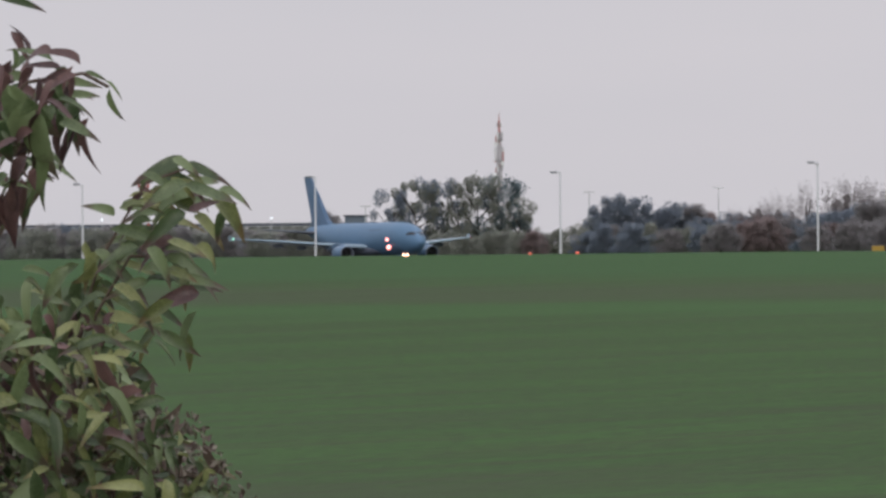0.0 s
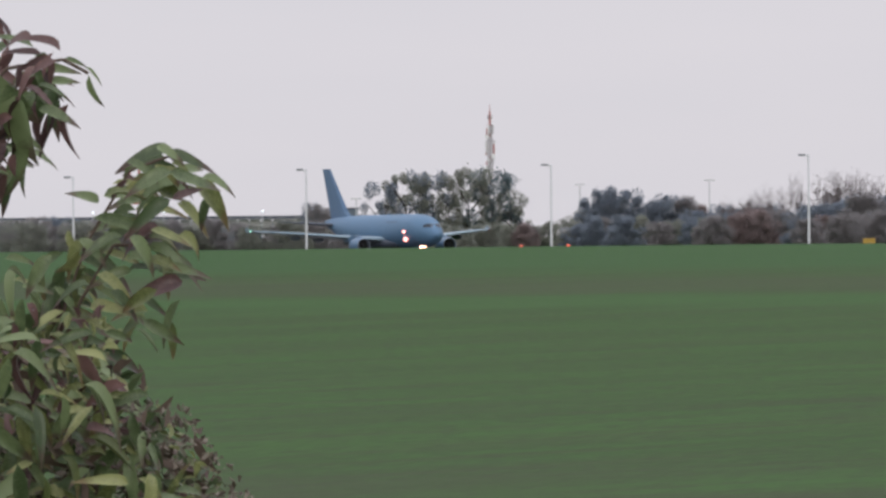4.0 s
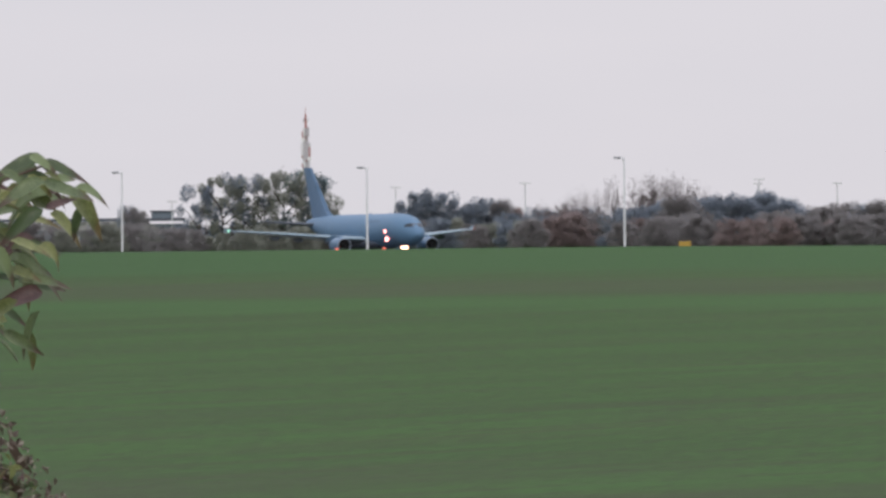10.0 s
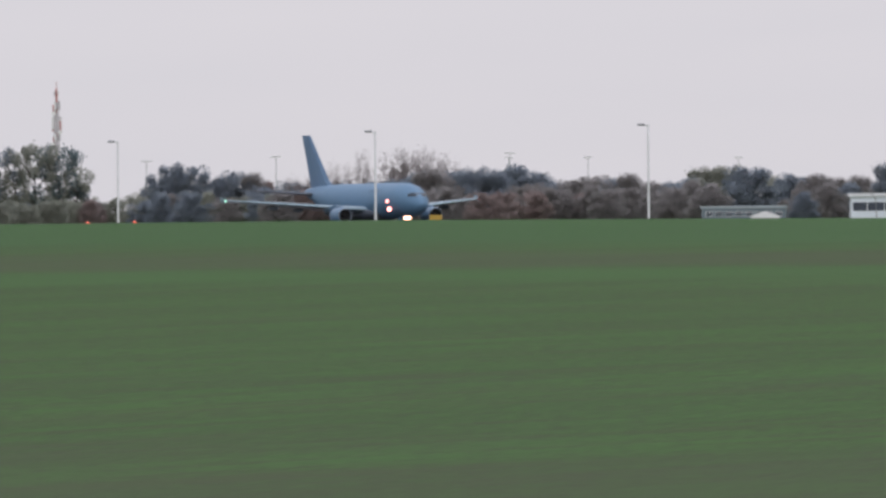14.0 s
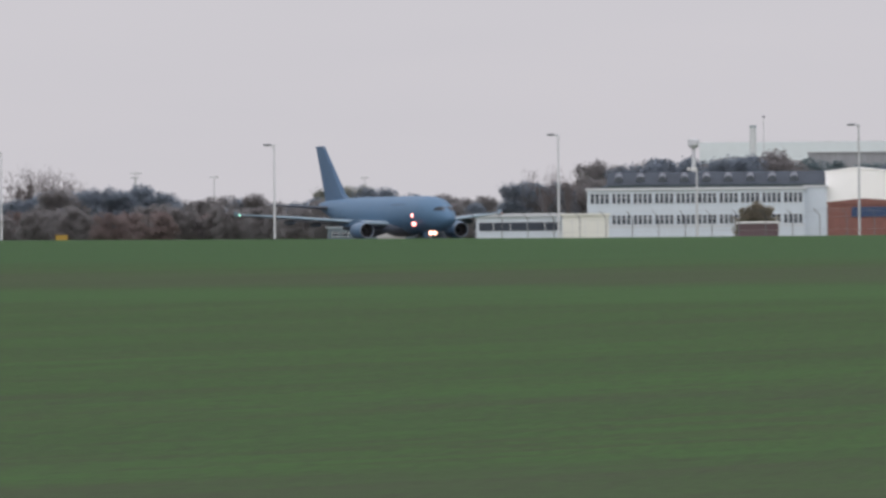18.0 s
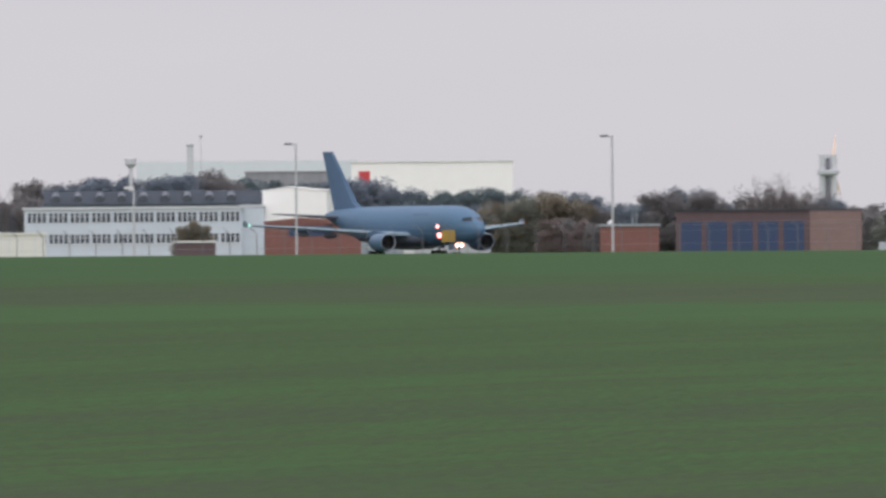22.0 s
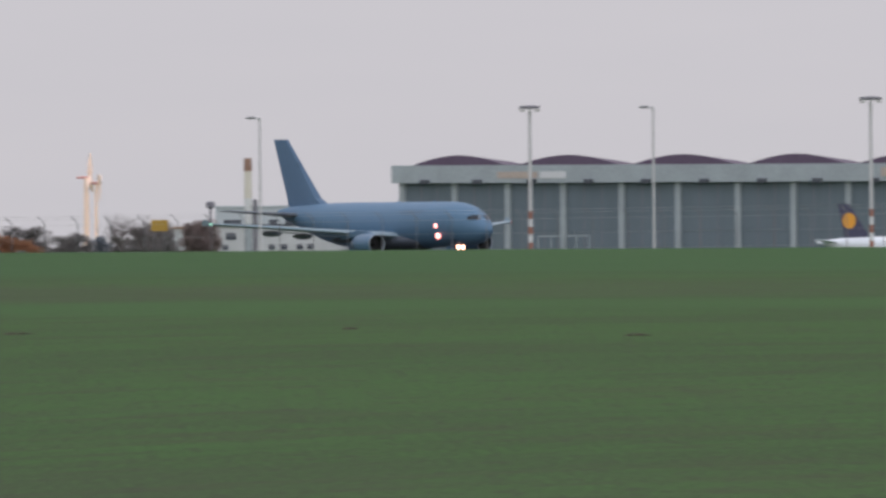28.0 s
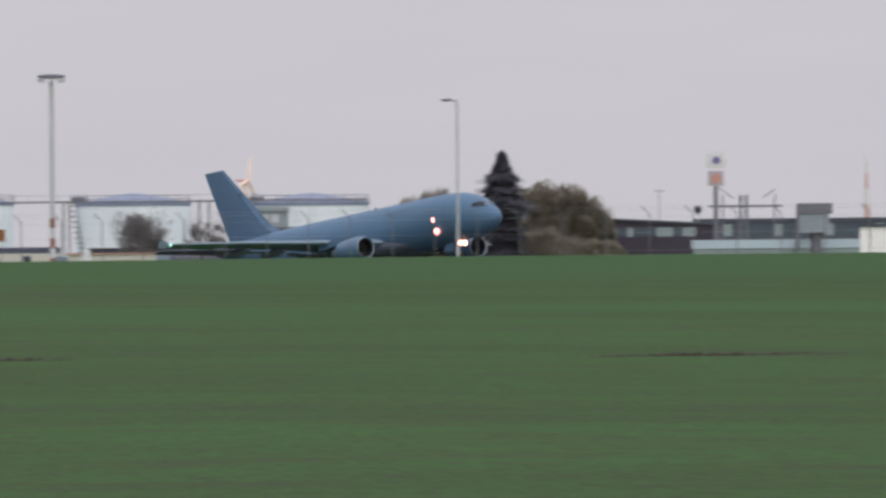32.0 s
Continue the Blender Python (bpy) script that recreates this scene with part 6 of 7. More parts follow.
shelter = flat_building("glazed_shelter", 46.221, 2150, 24.72, 4, 4.39, SHELTER, SHELTER_ROOF, "low pale green glazed shelter with a pale roof", lip=1.1)
sp = mast("sign_pole", 45.969, 2200, 11.76, 0.42, "grey pole carrying two square illuminated signs", "sign", RAIL_STEEL)
sg = box_part("sign_box", sp, STRIPE_WHITE, -1.2, 1.25, -0.4, 0.4, 13.74, 15.65, "white sign box with a violet emblem")
part("emblem", lathe(B(), ((0.5, 0), (0.5, 0.08)), (0, 0, 0), n=18), material("violet_emblem", (0.20, 0.15, 0.34), rough=0.5, vary=0.1), sg).matrix_basis = Matrix.Translation((0.1, -0.42, 14.77)) @ Matrix.Rotation(radians(90), 4, "X")
sg2 = box_part("sign_box", sp, material("sign_lilac", (0.46, 0.42, 0.46), rough=0.6, vary=0.08), -1.0, 1.05, -0.4, 0.4, 11.47, 13.38, "faded red and white sign box")
part("emblem", lathe(B(), ((0.68, 0), (0.68, 0.08)), (0, 0, 0), n=18), material("salmon_panel", (0.56, 0.30, 0.25), rough=0.6, vary=0.08), sg2, "faded salmon disc").matrix_basis = Matrix.Translation((0.05, -0.42, 12.42)) @ Matrix.Rotation(radians(90), 4, "X")
gy = site("signal_gantry", 46.078, 2300, "dark steel gantry with posts and a cross beam", "gantry")
box_part("beam", gy, RAIL_STEEL, -5.37, 4.60, -0.2, 0.2, 8.91, 9.21)
for xx, yy in ((1312, 350), (1322, 350), (1372, 352), (1280, 338)):
    part("post", tube(B(), ((xx - 1325) / 30000 * 2300, 0, -0.2), ((xx - 1325) / 30000 * 2300, 0, 10.59), 0.2 if xx in (1312, 1322) else 0.1, n=8), RAIL_STEEL, gy)
part("brace", tube(B(), (-4.22, 0, 11.74), (-1.92, 0, 10.06), 0.08, n=6), RAIL_STEEL, gy)
part("brace", tube(B(), (2.07, 0, 10.21), (3.60, 0, 11.28), 0.08, n=6), RAIL_STEEL, gy)
jb = site("boarding_bridge", 46.307, 2150, "grey boarding bridge on a stout column", "boarding bridge")
part("column", tube(B(), (0, 0, -0.2), (0, 0, 5.36), 0.75, n=12), RAIL_STEEL, jb)
box_part("cabin", jb, PARAPET, -2.1, 1.7, -1.6, 1.6, 5.22, 7.66)
box_part("roof", jb, RAIL_STEEL, -2.4, 2.1, -1.8, 1.8, 7.66, 8.95, "grey louvred roof box")
box_part("frame", jb, RAIL_STEEL, -2.5, -2.1, -1.8, 1.8, 3.07, 8.80)
PALE_ROSE = material("faded_rose", (0.66, 0.44, 0.40), rough=0.7, vary=0.08)
tower = site("banded_tower", 46.479, 2900, "slender faded rose and white tapering tower", "tower")
TWH = 18.8
for k in range(7):
    ra, rb = 0.75 - 0.6 * k / 7, 0.75 - 0.6 * (k + 1) / 7
    part("band", tube(B(), (0, 0, TWH * k / 7), (0, 0, TWH * (k + 1) / 7), ra, rb, 10), PALE_ROSE if k % 2 else STRIPE_WHITE, tower)
flat_building("white_cabin", 46.527, 2100, 5.32, 4, 6.15, HALL_WHITE, ROOF_DARK, "plain white cabin with a flat dark roof")
lm = mast("lamp_column", 45.778, 2600, 12.31, 0.16, "small double-headed lamp column", "street lamp")
box_part("lamp_head", lm, GALV, -0.8, 0.8, -0.2, 0.2, 12.14, 12.48)
sat = mast("dish_post", 45.908, 2300, 8.27, 0.1, "post with a small dark dish", "antenna")
part("dish", lathe(B(), ((0.1, 0), (0.5, 0.4), (0.55, 0.9), (0.3, 1.2)), (0, 0, 7.97), n=12), TRUCK_DARK, sat)


# ---- first stretch: terminal, approach lights, radio mast ----
term = site("terminal", 29.853, 3500, "long low terminal with a dark flat roof and glass band", "building")
TZ1 = 8.97
box_part("wall", term, GREY_WALL, -51.33, 24.50, 0, 20, -0.3, TZ1 - 1.2)
box_part("roof", term, ROOF_DARK, -51.92, 24.97, -2.5, 21, TZ1 - 0.6, TZ1)
window_row(term, [-49.00 + 2.4 * k for k in range(28)], 0, TZ1 - 2.4, TZ1 - 0.7, 2.2, LAMP_GLASS)
box_part("stair_tower", term, GREY_WALL, 18.08, 22.63, 1, 12, TZ1, 10.20)
box_part("tower_roof", term, ROOF_DARK, 17.73, 22.98, 0.6, 12.4, 10.20, 10.20 + 0.3)
for xx in (25, 90, 150, 215, 325):
    lt = mast("apron_lamp", 29.328 + (xx - 25) / 30000 * 57.3, 3450, 9.56, 0.12, "small lit apron lamp on a pole", "lamp", GALV, "apron lamps")
    part("lamp", lathe(B(), ((0.05, 0), (0.3, 0.25), (0.05, 0.5)), (0, 0, 9.56), n=8), PANEL_LIGHT, lt, "glowing white lamp")
for xx, ya, yb in ((491, 316, 10), (887, 297, 10), (1116, 292, 10), (1530, 290, 8)):
    e = mast("floodlight_mast", 30.218 + (xx - 491) / 30000 * 57.3, 3350, 11.93 + (316 - ya) / 8.95, 0.16, "thin distant floodlight mast with a crossbar", "lamp mast", GALV, "distant floodlight masts")
    box_part("crossbar", e, GALV, -1.1, 1.1, -0.15, 0.15, 11.93 + (316 - ya) / 8.95 - 0.25, 11.93 + (316 - ya) / 8.95)
for xx, ya in ((850, 307), (990, 308), (1256, 312)):
    e = mast("floodlight_mast", 32.199 + (xx - 850) / 30000 * 57.3, 3350, 13.97 + (307 - ya) / 8.95, 0.16, "thin distant floodlight mast with a crossbar", "lamp mast", GALV, "distant floodlight masts")
    box_part("crossbar", e, GALV, -0.9, 0.9, -0.15, 0.15, 13.97 + (307 - ya) / 8.95 - 0.25, 13.97 + (307 - ya) / 8.95)
gant = site("approach_gantry", 29.469, 3100, "red and white banded approach light gantry", "mast")
G1 = 17.08
for dx in (-0.85, 0.85):
    for k in range(8):
        za, zb = (G1 - 0.2) * k / 8, (G1 - 0.2) * (k + 1) / 8
        part("band", tube(B(), (dx, 0, za), (dx, 0, zb), 0.2, n=8), STRIPE_RED if k % 2 else STRIPE_WHITE, gant)
for f in (0.88, 0.62, 0.36):
    box_part("crossbar", gant, STRIPE_RED, -0.9, 0.9, -0.1, 0.1, G1 * f - 0.15, G1 * f + 0.15)
rm = site("radio_mast", 30.672, 3300, "slender lattice radio mast with aerial drums", "radio mast")
RZ = 29.6
for dx, dy in ((-0.42, -0.3), (0.42, -0.3), (0, 0.5)):
    part("leg", tube(B(), (dx * 1.8, dy * 1.8, -0.2), (dx * 0.8, dy * 0.8, RZ * 0.86), 0.1, n=6), MAST_GREY, rm)
for k in range(22):
    z = RZ * 0.86 * k / 22
    w0 = 0.42 * (1.8 - k / 22)
    for turn in (-1, 1):
        part("brace", tube(B(), (-w0 * turn, -0.3, z), (w0 * turn, -0.3, z + RZ * 0.86 / 22), 0.055, n=4), MAST_GREY if k % 4 else FADED_RED, rm)
part("core", tube(B(), (0, 0, RZ * 0.55), (0, 0, RZ * 0.88), 0.2, 0.17, 8), MAST_GREY, rm)
part("top_pole", tube(B(), (0, 0, RZ * 0.86), (0, 0, RZ * 0.95), 0.26, 0.2, 8), MAST_RED, rm, "faded red top section")
part("top_spike", tube(B(), (0, 0, RZ * 0.94), (0, 0, RZ), 0.11, 0.04, 8), MAST_RED, rm)
for z0, z1, reach, count in ((23.9, 25.8, 0.62, 5), (20.0, 22.9, 0.86, 6), (18.0, 19.3, 0.66, 5), (26.6, 27.6, 0.32, 3)):
    for z in (z0 + 0.35, z1 - 0.35):
        part("ring_arm", lathe(B(), ((reach - 0.05, z - 0.05), (reach + 0.05, z - 0.05), (reach + 0.05, z + 0.05), (reach - 0.05, z + 0.05)), n=14, caps=False), MAST_GREY, rm)
    for k in range(count):
        a = 0.5 + 2 * math.pi * k / count
        shift = 0.5 * math.sin(2.3 * k)
        part("aerial_panel", box(B(), reach * math.cos(a), reach * math.sin(a), z0 + shift * 0.4, 0.26, 0.26, (z1 - z0) * (0.8 + 0.15 * math.cos(1.7 * k)), a), (STRIPE_WHITE, MAST_GREY, MAST_RED)[k % 3], rm)
for z, dx in ((19.6, 0.7), (23.3, -0.6), (17.2, -0.75)):
    part("drum_aerial", tube(B(), (dx, -0.75, z), (dx, -0.45, z), 0.42, n=16), STRIPE_WHITE, rm, "white drum aerial")
LAMP_GROUND = material("red_ground_lamp", (0.8, 0.15, 0.1), emit=0.4, emit_color=(1.0, 0.2, 0.12))
for lb_ in (30.774, 30.933):
    ol = mast("obstruction_light", lb_, 2350, 1.55, 0.06, "small red obstruction light on a stake", "lamp", GALV, "obstruction lights")
    part("lens", lathe(B(), ((0.05, 0), (0.25, 0.12), (0.25, 0.35), (0.05, 0.5)), (0, 0, 1.5), n=12), LAMP_GROUND, ol, "glowing red lens")

# distance boards beside the runway
for bb, rr, z0, z1, ww in ((31.950, 2260, 1.34, 2.24, 1.66), (35.159, 2130, 2.25, 3.74, 1.70),
                           (38.951, 1930, 3.89, 5.18, 1.93), (43.536, 1740, 4.29, 5.56, 1.86)):
    e = site("distance_board", bb, rr, "weathered yellow runway distance board on two posts", "sign", 0, "runway distance boards")
    box_part("board", e, ORANGE_DULL if rr == 1740 else YELLOW, -ww / 2, ww / 2, -0.08, 0.08, z0, z1, "", 0.02)
    for dx in (-ww * 0.3, ww * 0.3):
        part("post", tube(B(), (dx, 0.15, -0.2), (dx, 0.15, z0 + 0.3), 0.035, n=6), FENCE_GREY, e)
    box_part("plinth", e, STRIPE_WHITE, -ww * 0.7, ww * 0.7, -0.2, 0.2, -0.2, 0.3)

# ---- perimeter fence on the near side of the airfield ----
fence = thing("perimeter_fence", pose(0, 0, 0), "tall steel perimeter fence with cranked posts", "fence")
first_post = None
FX = np.arange(-942, -560, 3.1)
for x in FX:
    z = ground_z(x, 620.0)
    if first_post is None:
        bm = B()
        tube(bm, (0, 0, -0.3), (0, 0, 2.75), 0.027, n=6)
        tube(bm, (0, 0, 2.72), (-0.3, -0.28, 3.15), 0.025, n=6)
        first_post = part("post", bm, FENCE_GREY, fence)
        first_post.matrix_basis = Matrix.Translation((x, 620.0, z))
    else:
        share("post", first_post, Matrix.Translation((x, 620.0, z)), fence)
for h, dx in ((0.9, 0.0), (1.8, 0.0), (2.6, 0.0), (2.95, -0.16), (3.12, -0.28)):
    bm = B()
    pts = [Vector((x + dx, 620.0 + dx, ground_z(x, 620.0) + h)) for x in FX]
    rings = [[p + Vector((0, 0.004, 0.004)), p + Vector((0, -0.004, 0.004)), p + Vector((0, 0, -0.005))] for p in pts]
    part("wire", loft(bm, rings), GALV, fence)
# runway surface
bm = B()
rings = []
for d in range(-640, 800, 40):
    x, y = runway_point(d)
    n_ = Vector((-math.sin(RUNWAY_A), math.cos(RUNWAY_A), 0))
    c = Vector((x, y, ground_z(x, y)))
    rings.append([c + n_ * 24 + Vector((0, 0, 0.03)), c - n_ * 24 + Vector((0, 0, 0.03)), c - n_ * 24 - Vector((0, 0, 0.4)), c + n_ * 24 - Vector((0, 0, 0.4))])
runway = part("road", loft(bm, rings), material("runway_asphalt", (0.05, 0.05, 0.052), rough=0.9, vary=0.2, scale=0.05))
tagged(runway, "grey asphalt runway across the airfield", "runway", kind="structure")


# ---- shrub beside the viewpoint ----
LEAF_G = material("shrub_leaf_green", (0.056, 0.086, 0.036), second=(0.196, 0.252, 0.122), rough=0.42, rand=0.5, scale=3.2, spec=0.5)
LEAF_Y = material("shrub_leaf_yellow_green", (0.088, 0.112, 0.036), second=(0.315, 0.335, 0.145), rough=0.42, rand=0.45, scale=3.0, spec=0.5)
LEAF_M = material("shrub_leaf_maroon", (0.062, 0.034, 0.036), second=(0.176, 0.100, 0.094), rough=0.42, rand=0.45, scale=3.0, spec=0.5)
SHRUB_STEM = material("shrub_stem", (0.085, 0.060, 0.045), rough=0.85, vary=0.3, scale=30)
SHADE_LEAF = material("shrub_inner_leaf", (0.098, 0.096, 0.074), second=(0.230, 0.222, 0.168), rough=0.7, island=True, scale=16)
SEED = material("dry_seed_heads", (0.100, 0.074, 0.066), second=(0.220, 0.190, 0.155), rough=0.9, island=True, scale=20)


def withered_tip(m, color):
    """Autumn colour that creeps in from the leaf's tip."""
    n, l = m.node_tree.nodes, m.node_tree.links
    skin = n["Principled BSDF"]
    tex, sep, rng, noise, add, mix = (n.new(q) for q in ("ShaderNodeTexCoord", "ShaderNodeSeparateXYZ", "ShaderNodeMapRange", "ShaderNodeTexNoise", "ShaderNodeMath", "ShaderNodeMix"))
    mix.data_type = "RGBA"
    noise.inputs["Scale"].default_value = 4.0
    add.operation = "MULTIPLY_ADD"
    add.inputs[1].default_value = 0.7
    rng.inputs["From Min"].default_value, rng.inputs["From Max"].default_value, rng.inputs["To Max"].default_value = 0.95, 1.25, 0.75
    l.new(tex.outputs["Object"], sep.inputs[0])
    l.new(tex.outputs["Object"], noise.inputs["Vector"])
    l.new(noise.outputs[0], add.inputs[0])
    l.new(sep.outputs["X"], add.inputs[2])
    l.new(add.outputs[0], rng.inputs["Value"])
    l.new(rng.outputs[0], mix.inputs[0])
    l.new(skin.inputs["Base Color"].links[0].from_socket, mix.inputs[6])
    mix.inputs[7].default_value = (*color, 1)
    l.new(mix.outputs[2], skin.inputs["Base Color"])


withered_tip(LEAF_G, (0.105, 0.055, 0.055))
withered_tip(LEAF_Y, (0.170, 0.110, 0.060))
for leaf_m in (LEAF_G, LEAF_Y, LEAF_M):
    let_light_through(leaf_m, 0.28)


def leaf_mesh(curl, fold, wide, mat):
    """A pointed leaf one metre long with a folded midrib and a drooping tip."""
    bm = B()
    rows = []
    for i in range(8):
        f = i / 7
        w = wide * (math.sin(math.pi * min(1, f ** 0.75)) ** 0.8) * (1 - 0.25 * f) * 0.5 + 0.004
        z = -curl * f * f + 0.01 * math.sin(9 * f)
        rows.append([bm.verts.new((f, -w, z + fold * w)), bm.verts.new((f, 0, z)), bm.verts.new((f, w, z + fold * w))])
    for a, b in zip(rows, rows[1:]):
        bm.faces.new((a[0], a[1], b[1], b[0]))
        bm.faces.new((a[1], a[2], b[2], b[1]))
    me = bpy.data.meshes.new("leaf")
    bm.to_mesh(me)
    bm.free()
    me.shade_smooth()
    me.materials.append(mat)
    return me


LEAF_KINDS = [[leaf_mesh(c, fo, w, m) for c, fo, w in ((0.50, 0.8, 0.31), (0.85, 0.9, 0.37), (0.28, 0.6, 0.26))] for m in (LEAF_G, LEAF_Y, LEAF_M)]
leaf_rnd = random.Random(21)
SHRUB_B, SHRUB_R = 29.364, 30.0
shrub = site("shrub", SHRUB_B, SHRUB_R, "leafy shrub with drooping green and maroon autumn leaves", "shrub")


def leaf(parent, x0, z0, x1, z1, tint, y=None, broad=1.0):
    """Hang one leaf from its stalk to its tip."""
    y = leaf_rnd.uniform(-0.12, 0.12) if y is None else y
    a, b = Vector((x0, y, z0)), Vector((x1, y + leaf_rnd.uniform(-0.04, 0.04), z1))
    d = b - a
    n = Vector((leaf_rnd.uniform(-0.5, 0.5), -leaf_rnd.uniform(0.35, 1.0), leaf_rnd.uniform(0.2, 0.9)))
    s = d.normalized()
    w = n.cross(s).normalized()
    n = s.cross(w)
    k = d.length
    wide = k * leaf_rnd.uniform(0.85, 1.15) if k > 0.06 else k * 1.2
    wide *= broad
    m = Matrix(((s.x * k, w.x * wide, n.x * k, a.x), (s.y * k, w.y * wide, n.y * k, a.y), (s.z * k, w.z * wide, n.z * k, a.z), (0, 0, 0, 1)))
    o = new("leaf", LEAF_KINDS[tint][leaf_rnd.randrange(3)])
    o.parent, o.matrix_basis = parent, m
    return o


def branch(points, r):
    bm = B()
    for (xa, za), (xb, zb) in zip(points, points[1:]):
        tube(bm, (xa, 0, za), (xb, 0, zb), r, r * 0.8, 6)
    return part("branch", bm, SHRUB_STEM, shrub, "thin brown branch hung with leaves")


def tint(odds=(0.5, 0.2, 0.3)):
    q = leaf_rnd.random()
    return 0 if q < odds[0] else 1 if q < odds[0] + odds[1] else 2


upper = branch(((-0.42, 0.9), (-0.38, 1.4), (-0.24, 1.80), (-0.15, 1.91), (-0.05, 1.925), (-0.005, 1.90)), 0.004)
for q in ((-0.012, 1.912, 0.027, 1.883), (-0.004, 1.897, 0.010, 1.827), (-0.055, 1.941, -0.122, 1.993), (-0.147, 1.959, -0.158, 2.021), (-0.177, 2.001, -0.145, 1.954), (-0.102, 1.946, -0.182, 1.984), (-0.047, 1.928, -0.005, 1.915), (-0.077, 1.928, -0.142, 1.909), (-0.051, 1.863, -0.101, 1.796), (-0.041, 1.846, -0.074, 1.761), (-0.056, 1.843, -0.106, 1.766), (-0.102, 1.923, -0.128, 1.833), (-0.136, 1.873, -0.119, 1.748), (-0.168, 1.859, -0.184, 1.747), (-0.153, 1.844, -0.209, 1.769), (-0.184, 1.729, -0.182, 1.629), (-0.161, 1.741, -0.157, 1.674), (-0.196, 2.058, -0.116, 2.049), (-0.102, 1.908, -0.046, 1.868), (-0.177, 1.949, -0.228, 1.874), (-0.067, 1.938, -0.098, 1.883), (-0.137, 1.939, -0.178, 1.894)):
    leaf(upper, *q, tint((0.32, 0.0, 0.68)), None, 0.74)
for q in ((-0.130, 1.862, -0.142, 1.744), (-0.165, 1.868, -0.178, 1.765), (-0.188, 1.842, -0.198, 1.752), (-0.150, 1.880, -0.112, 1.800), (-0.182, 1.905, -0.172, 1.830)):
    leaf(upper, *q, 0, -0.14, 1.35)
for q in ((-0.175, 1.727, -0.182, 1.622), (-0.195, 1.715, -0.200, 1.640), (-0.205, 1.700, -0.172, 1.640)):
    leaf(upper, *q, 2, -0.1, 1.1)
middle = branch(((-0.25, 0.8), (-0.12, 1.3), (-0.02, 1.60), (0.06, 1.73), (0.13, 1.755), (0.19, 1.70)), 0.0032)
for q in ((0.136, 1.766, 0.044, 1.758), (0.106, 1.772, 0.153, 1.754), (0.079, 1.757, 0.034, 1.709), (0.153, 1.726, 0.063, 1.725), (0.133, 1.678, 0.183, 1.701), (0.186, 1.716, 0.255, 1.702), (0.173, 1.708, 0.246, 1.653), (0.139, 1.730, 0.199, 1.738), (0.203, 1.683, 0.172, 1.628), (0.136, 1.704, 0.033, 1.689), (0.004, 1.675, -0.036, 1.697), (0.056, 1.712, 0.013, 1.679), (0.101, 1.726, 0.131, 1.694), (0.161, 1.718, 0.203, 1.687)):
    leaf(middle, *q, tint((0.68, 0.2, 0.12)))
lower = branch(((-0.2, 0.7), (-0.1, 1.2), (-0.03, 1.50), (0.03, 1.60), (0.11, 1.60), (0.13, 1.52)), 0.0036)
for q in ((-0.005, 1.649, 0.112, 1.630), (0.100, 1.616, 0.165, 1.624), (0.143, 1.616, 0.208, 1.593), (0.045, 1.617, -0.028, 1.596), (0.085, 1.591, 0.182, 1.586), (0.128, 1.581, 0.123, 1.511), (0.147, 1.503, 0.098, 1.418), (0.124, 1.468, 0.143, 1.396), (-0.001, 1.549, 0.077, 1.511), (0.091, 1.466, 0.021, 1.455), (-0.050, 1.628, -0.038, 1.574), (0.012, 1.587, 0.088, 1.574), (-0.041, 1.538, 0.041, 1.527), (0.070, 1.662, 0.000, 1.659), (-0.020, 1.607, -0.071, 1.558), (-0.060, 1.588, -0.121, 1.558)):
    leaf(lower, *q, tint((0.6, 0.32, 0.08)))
for k in range(34):
    x, z = leaf_rnd.uniform(-0.32, 0.02), leaf_rnd.uniform(1.36, 1.60)
    a, l = leaf_rnd.uniform(-2.9, 0.4), leaf_rnd.uniform(0.05, 0.1)
    leaf(lower, x, z, x + l * math.cos(a), z + l * math.sin(a), tint((0.68, 0.22, 0.1)))
for k in range(16):
    x, z = leaf_rnd.uniform(-0.3, -0.06), leaf_rnd.uniform(1.78, 1.95)
    a, l = leaf_rnd.uniform(-2.6, -0.4), leaf_rnd.uniform(0.05, 0.09)
    leaf(upper, x, z, x + l * math.cos(a), z + l * math.sin(a), tint((0.6, 0.0, 0.4)))


def thicket(parent, n, outline, long, odds, fall=(-2.9, 0.3), sides=False):
    """Fill a stretch of the shrub, given as rows (height, from, to), with hanging leaves; with sides, they spread both ways."""
    zs = [q[0] for q in outline]
    for k in range(n):
        z = leaf_rnd.uniform(zs[0], zs[-1])
        x = leaf_rnd.uniform(float(np.interp(z, zs, [q[1] for q in outline])), float(np.interp(z, zs, [q[2] for q in outline])))
        a, l = leaf_rnd.uniform(*fall), leaf_rnd.uniform(*long)
        if sides and leaf_rnd.random() < 0.4:
            a = math.pi - a
            x += 0.5 * l
        leaf(parent, x, z, x + l * math.cos(a), z + l * math.sin(a), tint(odds), leaf_rnd.uniform(-0.25, 0.25))


thicket(upper, 60, ((1.72, -0.23, -0.12), (1.80, -0.23, -0.09), (1.88, -0.24, -0.05), (1.93, -0.24, -0.06)), (0.04, 0.075), (0.62, 0.0, 0.38), (-3.3, 0.2))
thicket(upper, 26, ((1.88, -0.23, -0.05), (1.93, -0.23, -0.06), (1.97, -0.22, -0.12)), (0.04, 0.07), (0.3, 0.0, 0.7), (-3.6, 0.3))
thicket(middle, 34, ((1.60, -0.02, 0.10), (1.68, 0.0, 0.15), (1.755, 0.05, 0.13)), (0.06, 0.09), (0.62, 0.24, 0.14), (-0.7, 0.3), True)
